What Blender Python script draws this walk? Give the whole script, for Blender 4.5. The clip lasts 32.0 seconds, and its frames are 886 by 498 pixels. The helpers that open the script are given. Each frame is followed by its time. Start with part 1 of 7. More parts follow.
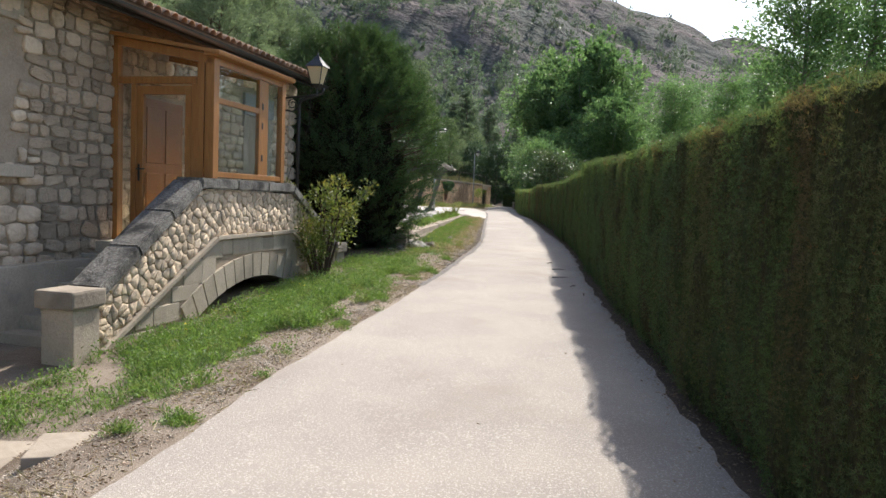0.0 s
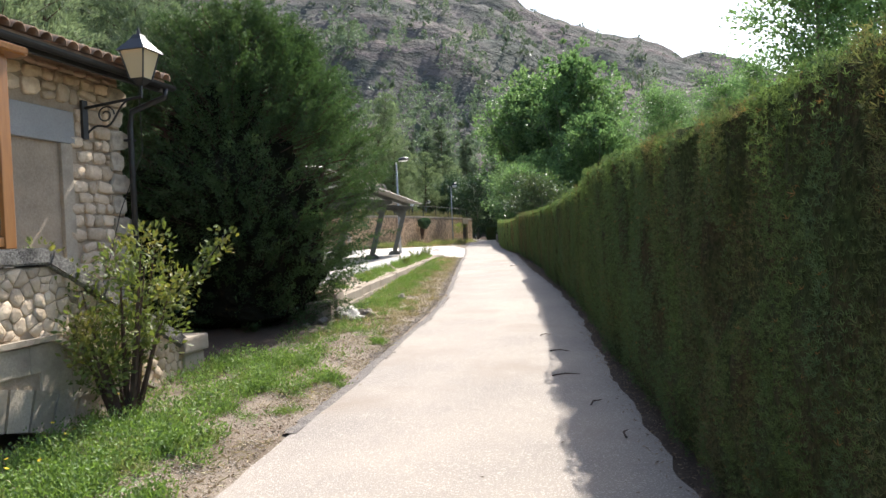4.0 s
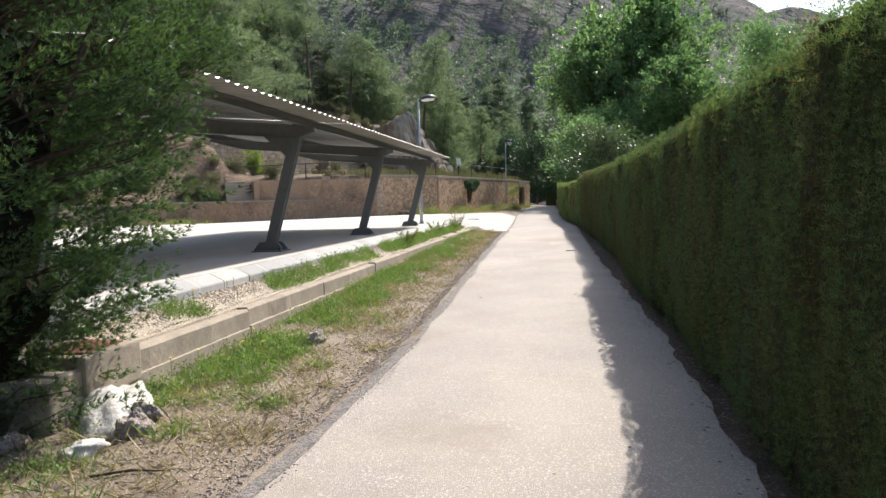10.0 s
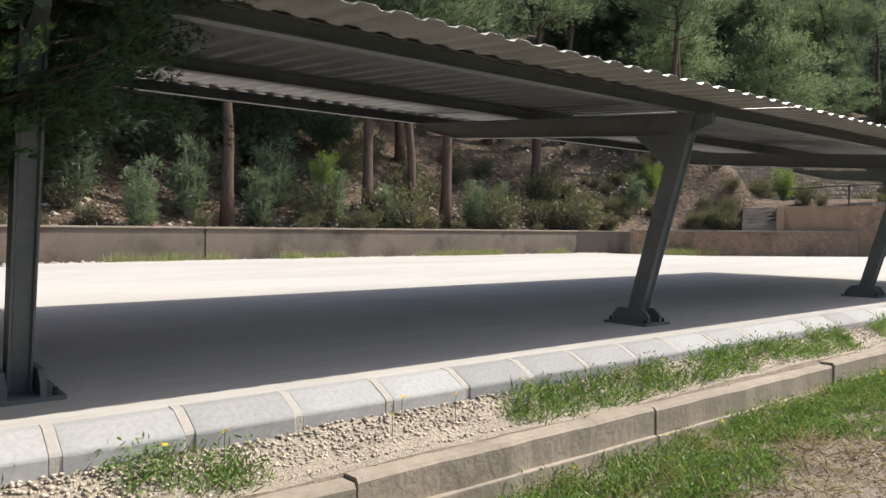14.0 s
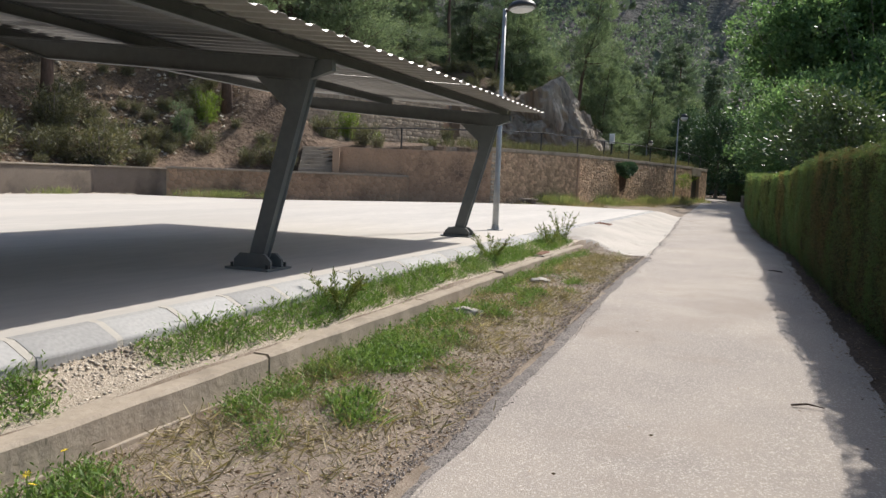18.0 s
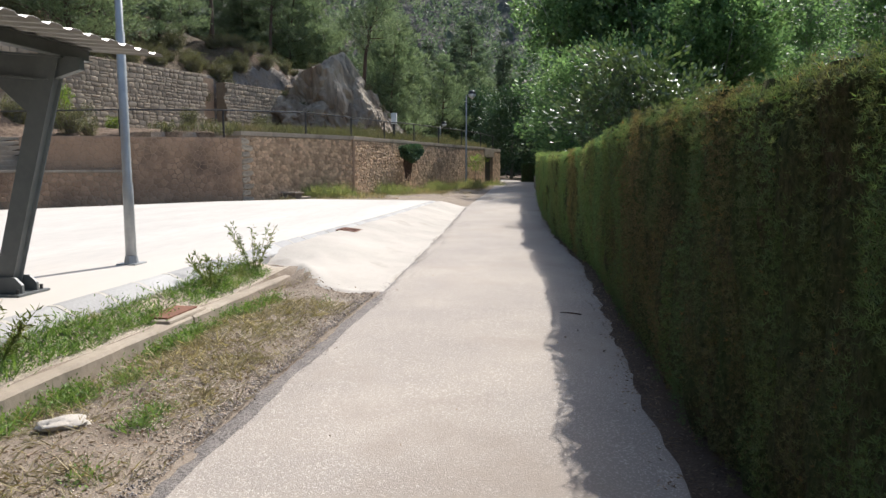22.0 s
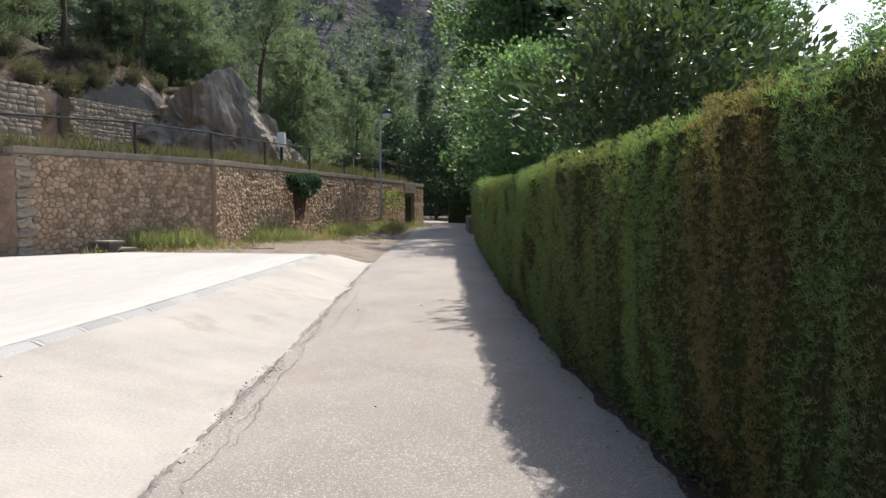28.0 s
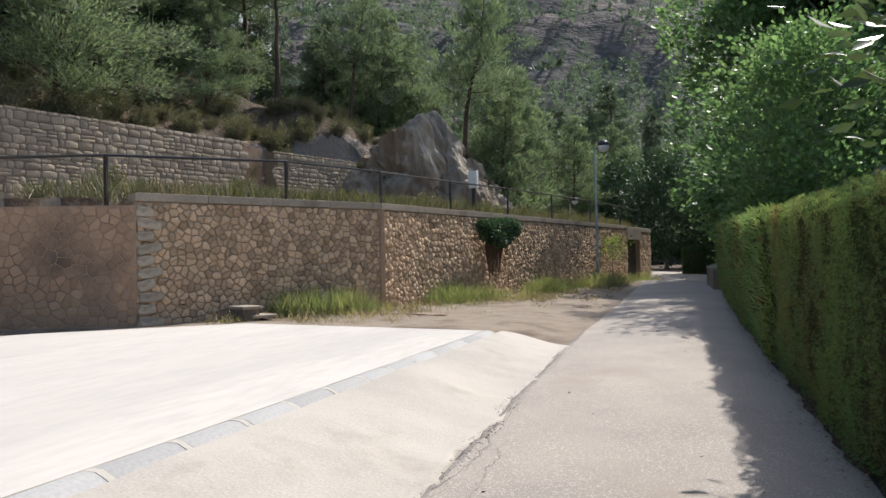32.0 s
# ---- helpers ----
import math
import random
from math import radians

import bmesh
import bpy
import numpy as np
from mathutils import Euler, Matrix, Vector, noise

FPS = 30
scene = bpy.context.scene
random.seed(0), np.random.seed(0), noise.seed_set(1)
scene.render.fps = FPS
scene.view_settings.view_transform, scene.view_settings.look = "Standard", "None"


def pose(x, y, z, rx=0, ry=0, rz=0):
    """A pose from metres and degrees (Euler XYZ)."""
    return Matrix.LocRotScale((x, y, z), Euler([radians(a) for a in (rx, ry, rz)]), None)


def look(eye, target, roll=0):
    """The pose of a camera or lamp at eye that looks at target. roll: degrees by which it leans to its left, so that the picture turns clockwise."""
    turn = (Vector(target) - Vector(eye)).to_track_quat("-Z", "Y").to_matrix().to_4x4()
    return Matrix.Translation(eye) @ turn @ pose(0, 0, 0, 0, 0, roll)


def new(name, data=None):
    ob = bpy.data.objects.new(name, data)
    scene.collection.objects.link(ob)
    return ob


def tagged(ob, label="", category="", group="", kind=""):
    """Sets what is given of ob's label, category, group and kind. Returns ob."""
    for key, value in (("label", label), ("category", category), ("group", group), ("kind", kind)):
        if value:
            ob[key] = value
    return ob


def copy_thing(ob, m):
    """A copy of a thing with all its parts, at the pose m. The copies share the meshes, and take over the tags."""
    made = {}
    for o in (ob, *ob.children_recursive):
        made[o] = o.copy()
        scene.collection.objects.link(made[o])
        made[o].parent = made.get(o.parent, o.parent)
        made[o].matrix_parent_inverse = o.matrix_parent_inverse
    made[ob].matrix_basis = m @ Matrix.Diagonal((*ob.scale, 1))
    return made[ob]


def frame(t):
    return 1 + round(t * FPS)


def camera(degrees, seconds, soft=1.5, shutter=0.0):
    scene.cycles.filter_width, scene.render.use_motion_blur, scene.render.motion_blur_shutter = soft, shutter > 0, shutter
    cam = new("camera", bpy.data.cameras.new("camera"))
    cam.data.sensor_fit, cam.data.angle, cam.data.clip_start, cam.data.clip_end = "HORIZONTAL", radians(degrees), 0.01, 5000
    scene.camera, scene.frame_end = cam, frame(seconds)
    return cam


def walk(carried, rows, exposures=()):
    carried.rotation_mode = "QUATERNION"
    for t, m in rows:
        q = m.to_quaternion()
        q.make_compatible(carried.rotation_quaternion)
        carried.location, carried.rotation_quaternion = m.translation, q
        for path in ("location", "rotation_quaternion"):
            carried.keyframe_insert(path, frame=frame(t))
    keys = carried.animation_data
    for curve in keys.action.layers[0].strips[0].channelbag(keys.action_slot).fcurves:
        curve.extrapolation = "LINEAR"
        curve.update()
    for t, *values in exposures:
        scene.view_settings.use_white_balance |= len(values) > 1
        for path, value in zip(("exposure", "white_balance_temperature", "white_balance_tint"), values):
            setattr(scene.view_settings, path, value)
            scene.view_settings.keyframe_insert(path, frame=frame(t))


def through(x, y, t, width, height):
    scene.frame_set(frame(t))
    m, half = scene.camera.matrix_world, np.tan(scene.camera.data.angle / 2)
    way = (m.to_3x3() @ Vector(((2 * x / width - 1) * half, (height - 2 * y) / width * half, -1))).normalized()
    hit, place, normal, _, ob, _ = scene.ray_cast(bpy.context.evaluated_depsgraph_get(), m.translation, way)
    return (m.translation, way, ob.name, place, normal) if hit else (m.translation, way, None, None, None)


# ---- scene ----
EXPOSE = [(0, 0.57, 6450, 10), (3, 0.9, 6450, 10), (6, 0.9, 6450, 10), (9, 0.9, 6450, 10), (11, 0.48, 6480, 10), (13, 0.45, 6480, 10), (16, 0.32, 6480, 10), (18, 0.22, 6450, 10), (20, 0.36, 6350, 10), (22, 0.46, 6350, 10), (23, 0.26, 6330, 10), (24, 0.26, 6300, 10), (28, 0.4, 6400, 10), (30, 0.46, 6400, 10), (32, 0.34, 6350, 10)]
cam = camera(63.0, 32.0)
PATH = [
    (0, (1.05, -3.497, 1.769), (0.674, 0.476, 1.494), 2.27),
    (0.5, (1.071, -2.728, 1.773), (0.991, 1.259, 1.46), 2.27),
    (1, (1.165, -1.927, 1.774), (1.354, 2.053, 1.422), 0.99),
    (1.5, (1.209, -1.172, 1.806), (1.378, 2.812, 1.495), 0.30),
    (2, (1.263, -0.431, 1.816), (1.329, 3.565, 1.641), -0.96),
    (2.5, (1.281, 0.256, 1.831), (1.07, 4.247, 1.681), -1.16),
    (3, (1.324, 1.022, 1.843), (1.181, 5.017, 1.717), -1.98),
    (3.5, (1.34, 1.718, 1.857), (1.028, 5.705, 1.786), -3.03),
    (5.5, (1.465, 4.657, 1.922), (1.179, 8.642, 1.724), -1.54),
    (6, (1.504, 5.303, 1.93), (1.057, 9.262, 1.57), -0.59),
    (6.5, (1.561, 5.963, 1.938), (1.04, 9.917, 1.631), -0.33),
    (7, (1.604, 6.63, 1.946), (1.099, 10.593, 1.748), 0.76),
    (7.5, (1.617, 7.302, 1.962), (1.431, 11.292, 1.754), 2.11),
    (8, (1.619, 7.979, 1.962), (1.525, 11.974, 1.778), 2.15),
    (8.5, (1.618, 8.668, 1.945), (1.599, 12.664, 1.772), 1.37),
    (9, (1.648, 9.386, 1.924), (1.563, 13.382, 1.75), 0.10),
    (9.5, (1.658, 10.092, 1.915), (1.443, 14.082, 1.715), -0.34),
    (10, (1.643, 10.775, 1.923), (0.975, 14.71, 1.657), -1.53),
    (10.5, (1.596, 11.443, 1.956), (0.592, 15.301, 1.633), -2.17),
    (11, (1.605, 12.166, 1.989), (0.258, 15.925, 1.759), -2.04),
    (11.5, (1.564, 12.857, 1.987), (-0.025, 16.526, 1.856), -1.48),
    (12, (1.549, 13.534, 2.007), (-0.35, 17.054, 1.954), -0.82),
    (12.5, (1.496, 14.155, 2.023), (-0.809, 17.424, 1.989), -0.70),
    (13, (1.448, 14.818, 2.04), (-1.143, 17.865, 2.032), -0.18),
    (13.5, (1.403, 15.407, 2.067), (-1.503, 18.156, 2.063), -0.07),
    (15.5, (1.285, 18.058, 2.124), (-2.122, 20.116, 1.722), 2.12),
    (16, (1.255, 18.721, 2.138), (-1.728, 21.372, 1.875), 2.12),
    (16.5, (1.213, 19.493, 2.114), (-1.425, 22.49, 1.878), 2.15),
    (17, (1.2, 20.272, 2.129), (-0.932, 23.648, 1.906), 1.69),
    (17.5, (1.202, 20.982, 2.124), (-0.449, 24.616, 1.858), 1.48),
    (18, (1.292, 21.688, 2.131), (-0.237, 25.364, 1.742), 2.16),
    (18.5, (1.419, 22.42, 2.147), (0.497, 26.278, 1.625), 2.17),
    (19, (1.52, 23.101, 2.174), (0.905, 27.027, 1.72), 0.94),
    (19.5, (1.599, 23.785, 2.188), (1.364, 27.752, 1.735), -0.08),
    (20, (1.618, 24.477, 2.209), (1.636, 28.453, 1.77), 0.43),
    (20.5, (1.635, 25.202, 2.215), (1.633, 29.172, 1.727), 0.46),
    (21, (1.622, 25.942, 2.235), (1.545, 29.908, 1.723), 0.99),
    (21.5, (1.584, 26.67, 2.259), (1.363, 30.63, 1.739), 0.96),
    (22, (1.521, 27.382, 2.267), (0.973, 31.319, 1.819), -0.10),
    (22.5, (1.464, 28.09, 2.261), (0.71, 31.993, 1.819), -0.44),
    (23, (1.441, 28.824, 2.274), (0.658, 32.719, 1.808), 0.28),
    (23.5, (1.423, 29.545, 2.279), (0.691, 33.456, 1.878), 0.87),
    (24, (1.421, 30.279, 2.286), (0.967, 34.246, 2.06), 1.11),
    (24.5, (1.397, 30.992, 2.268), (0.976, 34.968, 2.138), 0.79),
    (25, (1.383, 31.761, 2.265), (1.16, 35.754, 2.189), 0.67),
    (25.5, (1.321, 32.526, 2.256), (0.975, 36.511, 2.236), 0.26),
    (27.5, (0.988, 35.558, 2.144), (0.723, 39.544, 1.956), -0.35),
    (28, (0.979, 36.305, 2.122), (0.849, 40.296, 1.896), -0.25),
    (28.5, (0.971, 37.002, 2.116), (0.95, 40.992, 1.84), -1.42),
    (29, (0.96, 37.668, 2.115), (0.994, 41.658, 1.843), -1.69),
    (29.5, (0.958, 38.305, 2.114), (0.699, 42.294, 1.977), -1.18),
    (30, (0.919, 38.959, 2.128), (0.525, 42.937, 1.989), -0.92),
    (30.5, (0.876, 39.593, 2.134), (0.408, 43.564, 2.004), -1.33),
    (31, (0.837, 40.217, 2.14), (0.174, 44.16, 2.021), -0.54),
    (31.5, (0.764, 40.884, 2.155), (-0.169, 44.773, 2.048), -1.43),
    (32, (0.709, 41.633, 2.167), (-0.627, 45.403, 2.232), -1.26),
]
walk(cam, [(t, look(eye, target, roll)) for t, eye, target, roll in PATH], exposures=EXPOSE)

# ---- sky and sun ----
SUN_WAY = Vector((-0.32, -0.88, -1.0)).normalized()
world = bpy.data.worlds.new("sky")
world.use_nodes = True
scene.world = world
_w = world.node_tree
_sky = _w.nodes.new("ShaderNodeTexSky")
_sky.sky_type, _sky.sun_disc = "NISHITA", False
_sky.sun_elevation = math.asin(-SUN_WAY.z)
_sky.sun_rotation = math.atan2(-SUN_WAY.x, -SUN_WAY.y)
_sky.dust_density, _sky.air_density = 2.0, 1.0
_w.nodes["Background"].inputs["Strength"].default_value = 0.15
_w.links.new(_sky.outputs[0], _w.nodes["Background"].inputs[0])
sun_data = bpy.data.lights.new("sun", "SUN")
sun_data.energy, sun_data.angle, sun_data.color = 4.6, radians(0.6), (1.0, 0.955, 0.89)
sun = new("sun", sun_data)
sun.matrix_basis = look((20, 30, 40), Vector((20, 30, 40)) + SUN_WAY)

# ---- materials ----
def node_material(name):
    m = bpy.data.materials.new(name)
    m.use_nodes = True
    nt = m.node_tree
    return m, nt, nt.nodes["Principled BSDF"], nt.nodes["Material Output"]


def mixed(nt, fac, a, b, blend="MIX"):
    n = nt.nodes.new("ShaderNodeMix")
    n.data_type, n.blend_type = "RGBA", blend
    for key, v in ((0, fac), (6, a), (7, b)):
        if isinstance(v, (int, float)):
            n.inputs[key].default_value = v
        elif isinstance(v, tuple):
            n.inputs[key].default_value = (*v, 1)
        else:
            nt.links.new(v, n.inputs[key])
    return n.outputs[2]


def noise_of(nt, scale, detail=4, stretch=(1, 1, 1), lo=0.35, hi=0.65, rough=0.6, kind="noise", place="Object"):
    tc = nt.nodes.new("ShaderNodeTexCoord")
    mp = nt.nodes.new("ShaderNodeMapping")
    mp.inputs["Scale"].default_value = stretch
    nt.links.new(tc.outputs[place], mp.inputs[0])
    if kind == "voronoi":
        n = nt.nodes.new("ShaderNodeTexVoronoi")
        n.inputs["Scale"].default_value = scale
        out = n.outputs["Distance"]
    else:
        n = nt.nodes.new("ShaderNodeTexNoise")
        n.inputs["Scale"].default_value, n.inputs["Detail"].default_value, n.inputs["Roughness"].default_value = scale, detail, rough
        out = n.outputs[0]
    nt.links.new(mp.outputs[0], n.inputs["Vector"])
    r = nt.nodes.new("ShaderNodeMapRange")
    r.inputs[1].default_value, r.inputs[2].default_value = lo, hi
    nt.links.new(out, r.inputs[0])
    return r.outputs[0]


def surface(name, a, b, big=1.0, c=None, fine=25.0, fine_amount=0.5, rough=0.8, bump=0.3, bump_scale=None, depth=0.01, metal=0.0,
            stretch=(1, 1, 1), vary=0.0, island=False, stain=None, stain_scale=0.4, stain_lo=0.55, gloss=0.3, kind="noise", fleck=0.4):
    """A worn surface: two colours in large patches, a third as fine grain, stains, fine relief."""
    m, nt, p, out = node_material(name)
    col = mixed(nt, noise_of(nt, big, 5, stretch), a, b)
    if c:
        f = noise_of(nt, fine, 3, stretch, fleck, fleck + 0.3 if fleck < 0.5 else fleck + 0.06)
        k = nt.nodes.new("ShaderNodeMath")
        k.operation = "MULTIPLY"
        k.inputs[1].default_value = fine_amount
        nt.links.new(f, k.inputs[0])
        col = mixed(nt, k.outputs[0], col, c)
    if stain:
        col = mixed(nt, noise_of(nt, stain_scale, 6, stretch, stain_lo, stain_lo + 0.18), col, stain)
    if vary:
        src = nt.nodes.new("ShaderNodeNewGeometry").outputs["Random Per Island"] if island else nt.nodes.new("ShaderNodeObjectInfo").outputs["Random"]
        r = nt.nodes.new("ShaderNodeMapRange")
        r.inputs[3].default_value, r.inputs[4].default_value = 1 - vary, 1 + vary
        nt.links.new(src, r.inputs[0])
        h = nt.nodes.new("ShaderNodeHueSaturation")
        nt.links.new(r.outputs[0], h.inputs["Value"])
        nt.links.new(col, h.inputs["Color"])
        col = h.outputs[0]
    nt.links.new(col, p.inputs["Base Color"])
    p.inputs["Roughness"].default_value, p.inputs["Metallic"].default_value = rough, metal
    p.inputs["Specular IOR Level"].default_value = gloss
    if bump:
        bn = nt.nodes.new("ShaderNodeBump")
        bn.inputs["Strength"].default_value, bn.inputs["Distance"].default_value = bump, depth
        nt.links.new(noise_of(nt, bump_scale or fine, 6, stretch, 0.0, 1.0, 0.65, kind), bn.inputs["Height"])
        nt.links.new(bn.outputs[0], p.inputs["Normal"])
    return m


def leafage(name, a, b, patch, patch_scale=0.8, stretch=(1, 1, 1), through=0.35, rough=0.55, vary=0.45, gloss=0.35, lo=0.5, hi=0.7,
            tint=(1.2, 1.25, 0.65), second=None, odd=None):
    """Leaves: two greens by leaf, a third colour in patches, some light let through; second patches and odd single leaves."""
    m, nt, p, out = node_material(name)
    rnd = nt.nodes.new("ShaderNodeNewGeometry").outputs["Random Per Island"]
    col = mixed(nt, rnd, a, b)
    if second:
        col = mixed(nt, noise_of(nt, second[1], 3, second[2], 0.46, 0.6), col, second[0])
    col = mixed(nt, noise_of(nt, patch_scale, 4, stretch, lo, hi), col, patch)
    w = nt.nodes.new("ShaderNodeTexWhiteNoise")
    w.noise_dimensions = "1D"
    nt.links.new(rnd, w.inputs["W"])
    r = nt.nodes.new("ShaderNodeMapRange")
    r.inputs[3].default_value, r.inputs[4].default_value = 1 - vary, 1 + vary
    nt.links.new(w.outputs["Value"], r.inputs[0])
    if odd:
        pick = nt.nodes.new("ShaderNodeMath")
        pick.operation = "GREATER_THAN"
        pick.inputs[1].default_value = 1 - odd[1]
        nt.links.new(rnd, pick.inputs[0])
        col = mixed(nt, pick.outputs[0], col, odd[0])
    h = nt.nodes.new("ShaderNodeHueSaturation")
    nt.links.new(r.outputs[0], h.inputs["Value"])
    nt.links.new(col, h.inputs["Color"])
    nt.links.new(h.outputs[0], p.inputs["Base Color"])
    p.inputs["Roughness"].default_value, p.inputs["Specular IOR Level"].default_value = rough, gloss
    t = nt.nodes.new("ShaderNodeBsdfTranslucent")
    g = mixed(nt, 1.0, h.outputs[0], tint, "MULTIPLY")
    nt.links.new(g, t.inputs[0])
    s = nt.nodes.new("ShaderNodeMixShader")
    s.inputs[0].default_value = through
    nt.links.new(p.outputs[0], s.inputs[1])
    nt.links.new(t.outputs[0], s.inputs[2])
    nt.links.new(s.outputs[0], out.inputs[0])
    return m


ASPHALT = surface("worn pale asphalt", (0.374, 0.325, 0.274), (0.287, 0.252, 0.220), 0.6, (0.63, 0.56, 0.49), 75, 0.6, 0.85, 0.8, 95, 0.008, stain=(0.30, 0.25, 0.205), stain_scale=0.55, stain_lo=0.53, fleck=0.55)
ASPHALT_EDGE = surface("dark crumbling asphalt edge", (0.20, 0.177, 0.16), (0.275, 0.244, 0.215), 9, (0.08, 0.07, 0.066), 60, 0.7, 0.95, 1.0, 45, 0.015, fleck=0.5)
DIRT = surface("dry earth and gravel", (0.185, 0.138, 0.098), (0.245, 0.192, 0.142), 2.2, (0.40, 0.345, 0.28), 90, 0.65, 0.95, 0.8, 90, 0.012, stain=(0.135, 0.098, 0.068), stain_scale=1.3, stain_lo=0.5)
HILLSOIL = surface("reddish hillside soil with litter", (0.17, 0.115, 0.078), (0.255, 0.178, 0.122), 0.5, (0.085, 0.06, 0.042), 5, 0.9, 0.95, 1.0, 4, 0.25, stain=(0.09, 0.072, 0.047), stain_scale=0.22, stain_lo=0.47)
ROCK = surface("grey and ochre limestone", (0.36, 0.31, 0.27), (0.24, 0.21, 0.19), 0.22, (0.42, 0.31, 0.2), 1.1, 0.5, 0.9, 1.0, 1.6, 0.6, stain=(0.12, 0.11, 0.10), stain_scale=0.5, stain_lo=0.52)
CONCRETE = surface("pale cast concrete", (0.565, 0.525, 0.472), (0.47, 0.437, 0.395), 0.5, (0.40, 0.375, 0.345), 9, 0.45, 0.85, 0.15, 60, 0.004, stretch=(1, 0.22, 1), stain=(0.53, 0.485, 0.43), stain_scale=0.35, stain_lo=0.55)
RAMP = surface("rough pale concrete", (0.475, 0.428, 0.372), (0.37, 0.335, 0.29), 0.7, (0.56, 0.515, 0.455), 60, 0.45, 0.9, 0.6, 45, 0.01, stain=(0.33, 0.29, 0.245), stain_scale=1.3, stain_lo=0.56)
KERB = surface("grey kerb stone", (0.42, 0.408, 0.39), (0.33, 0.325, 0.312), 1.2, (0.28, 0.275, 0.265), 40, 0.5, 0.85, 0.3, 50, 0.006, vary=0.16)
MORTAR = surface("pale mortar", (0.52, 0.48, 0.42), (0.43, 0.40, 0.35), 4, None, 30, 0, 0.95, 0.6, 60, 0.01)
OLDCONC = surface("weathered low concrete wall", (0.41, 0.345, 0.27), (0.33, 0.275, 0.212), 1.5, (0.25, 0.208, 0.16), 14, 0.4, 0.92, 0.6, 18, 0.015, stain=(0.21, 0.175, 0.135), stain_scale=1.2, stain_lo=0.54)
RENDERED = surface("brown stained rendered wall", (0.41, 0.275, 0.18), (0.315, 0.21, 0.14), 0.8, (0.44, 0.34, 0.26), 25, 0.5, 0.92, 0.6, 22, 0.02, stain=(0.18, 0.135, 0.10), stain_scale=0.7, stain_lo=0.52)
OLDWALL = surface("grey brown weathered hillside wall", (0.21, 0.168, 0.133), (0.155, 0.125, 0.10), 0.9, (0.27, 0.225, 0.18), 25, 0.5, 0.92, 0.7, 22, 0.02, stain=(0.10, 0.083, 0.066), stain_scale=0.7, stain_lo=0.5)
STONE = surface("warm rubble stone", (0.67, 0.525, 0.37), (0.51, 0.39, 0.27), 2.5, (0.76, 0.63, 0.47), 22, 0.5, 0.9, 1.0, 14, 0.03, vary=0.28)
STONE_HOUSE = surface("warm rubble stone far along the wall", (0.67, 0.525, 0.37), (0.51, 0.39, 0.27), 2.5, (0.76, 0.63, 0.47), 22, 0.5, 0.9, 1.0, 14, 0.03, vary=0.28, island=True)
HOUSEMORTAR = surface("brown house mortar", (0.42, 0.33, 0.235), (0.32, 0.25, 0.18), 3, (0.50, 0.41, 0.31), 30, 0.5, 0.95, 0.9, 40, 0.015)
STONE_ISLAND = surface("brown rubble wall stone", (0.55, 0.385, 0.25), (0.42, 0.28, 0.18), 1.8, (0.68, 0.53, 0.365), 18, 0.5, 0.92, 0.8, 14, 0.02, vary=0.34, island=True)
STONE_RENDER = surface("render-smeared brown stone", (0.44, 0.285, 0.18), (0.33, 0.21, 0.132), 0.8, (0.43, 0.32, 0.235), 20, 0.5, 0.92, 0.7, 16, 0.02, vary=0.16, island=True, stain=(0.16, 0.115, 0.085), stain_scale=0.6, stain_lo=0.53)
STONE_TERRACE = surface("brown terrace wall stone", (0.55, 0.385, 0.25), (0.42, 0.28, 0.18), 1.8, (0.68, 0.53, 0.365), 18, 0.5, 0.92, 0.8, 14, 0.02, vary=0.34)
WALLMORTAR = surface("brown sandy wall mortar", (0.36, 0.265, 0.175), (0.27, 0.195, 0.128), 1.2, (0.44, 0.34, 0.24), 35, 0.6, 0.95, 0.9, 40, 0.02, stain=(0.21, 0.15, 0.10), stain_scale=0.6, stain_lo=0.55)
CLIFF = surface("grey and ochre cliff rock with pale streaks", (0.30, 0.22, 0.15), (0.17, 0.135, 0.105), 0.5, (0.62, 0.53, 0.42), 0.8, 0.9, 0.92, 1.0, 2.5, 0.3, stretch=(1, 1, 0.22), stain=(0.095, 0.08, 0.068), stain_scale=0.7, stain_lo=0.55)
BEDGRAVEL = surface("pale buff gravel bed", (0.46, 0.38, 0.29), (0.36, 0.295, 0.225), 3, (0.62, 0.54, 0.43), 60, 0.8, 0.95, 1.0, 70, 0.02)
EDGEFADE = surface("crumbled grey asphalt edge", (0.27, 0.24, 0.215), (0.20, 0.18, 0.165), 4, (0.42, 0.38, 0.34), 50, 0.7, 0.95, 1.0, 60, 0.012)
STONE_GREY = surface("grey rubble wall stone", (0.40, 0.32, 0.232), (0.31, 0.247, 0.18), 1.8, (0.46, 0.385, 0.295), 18, 0.5, 0.92, 0.8, 14, 0.02, vary=0.22, island=True)
POINTING = surface("sandy pointing", (0.29, 0.235, 0.178), (0.23, 0.187, 0.14), 3, (0.18, 0.143, 0.105), 30, 0.5, 0.95, 0.8, 40, 0.015)
COPING = surface("lichened dark coping stone", (0.115, 0.103, 0.09), (0.205, 0.187, 0.16), 5, (0.52, 0.49, 0.43), 40, 0.5, 0.95, 1.0, 30, 0.02, stain=(0.04, 0.037, 0.034), stain_scale=3, stain_lo=0.47)
ASHLAR = surface("buff dressed stone", (0.53, 0.45, 0.345), (0.43, 0.36, 0.27), 2, (0.32, 0.27, 0.21), 40, 0.5, 0.9, 0.7, 35, 0.012, vary=0.12, stain=(0.27, 0.23, 0.185), stain_scale=1.5, stain_lo=0.56)
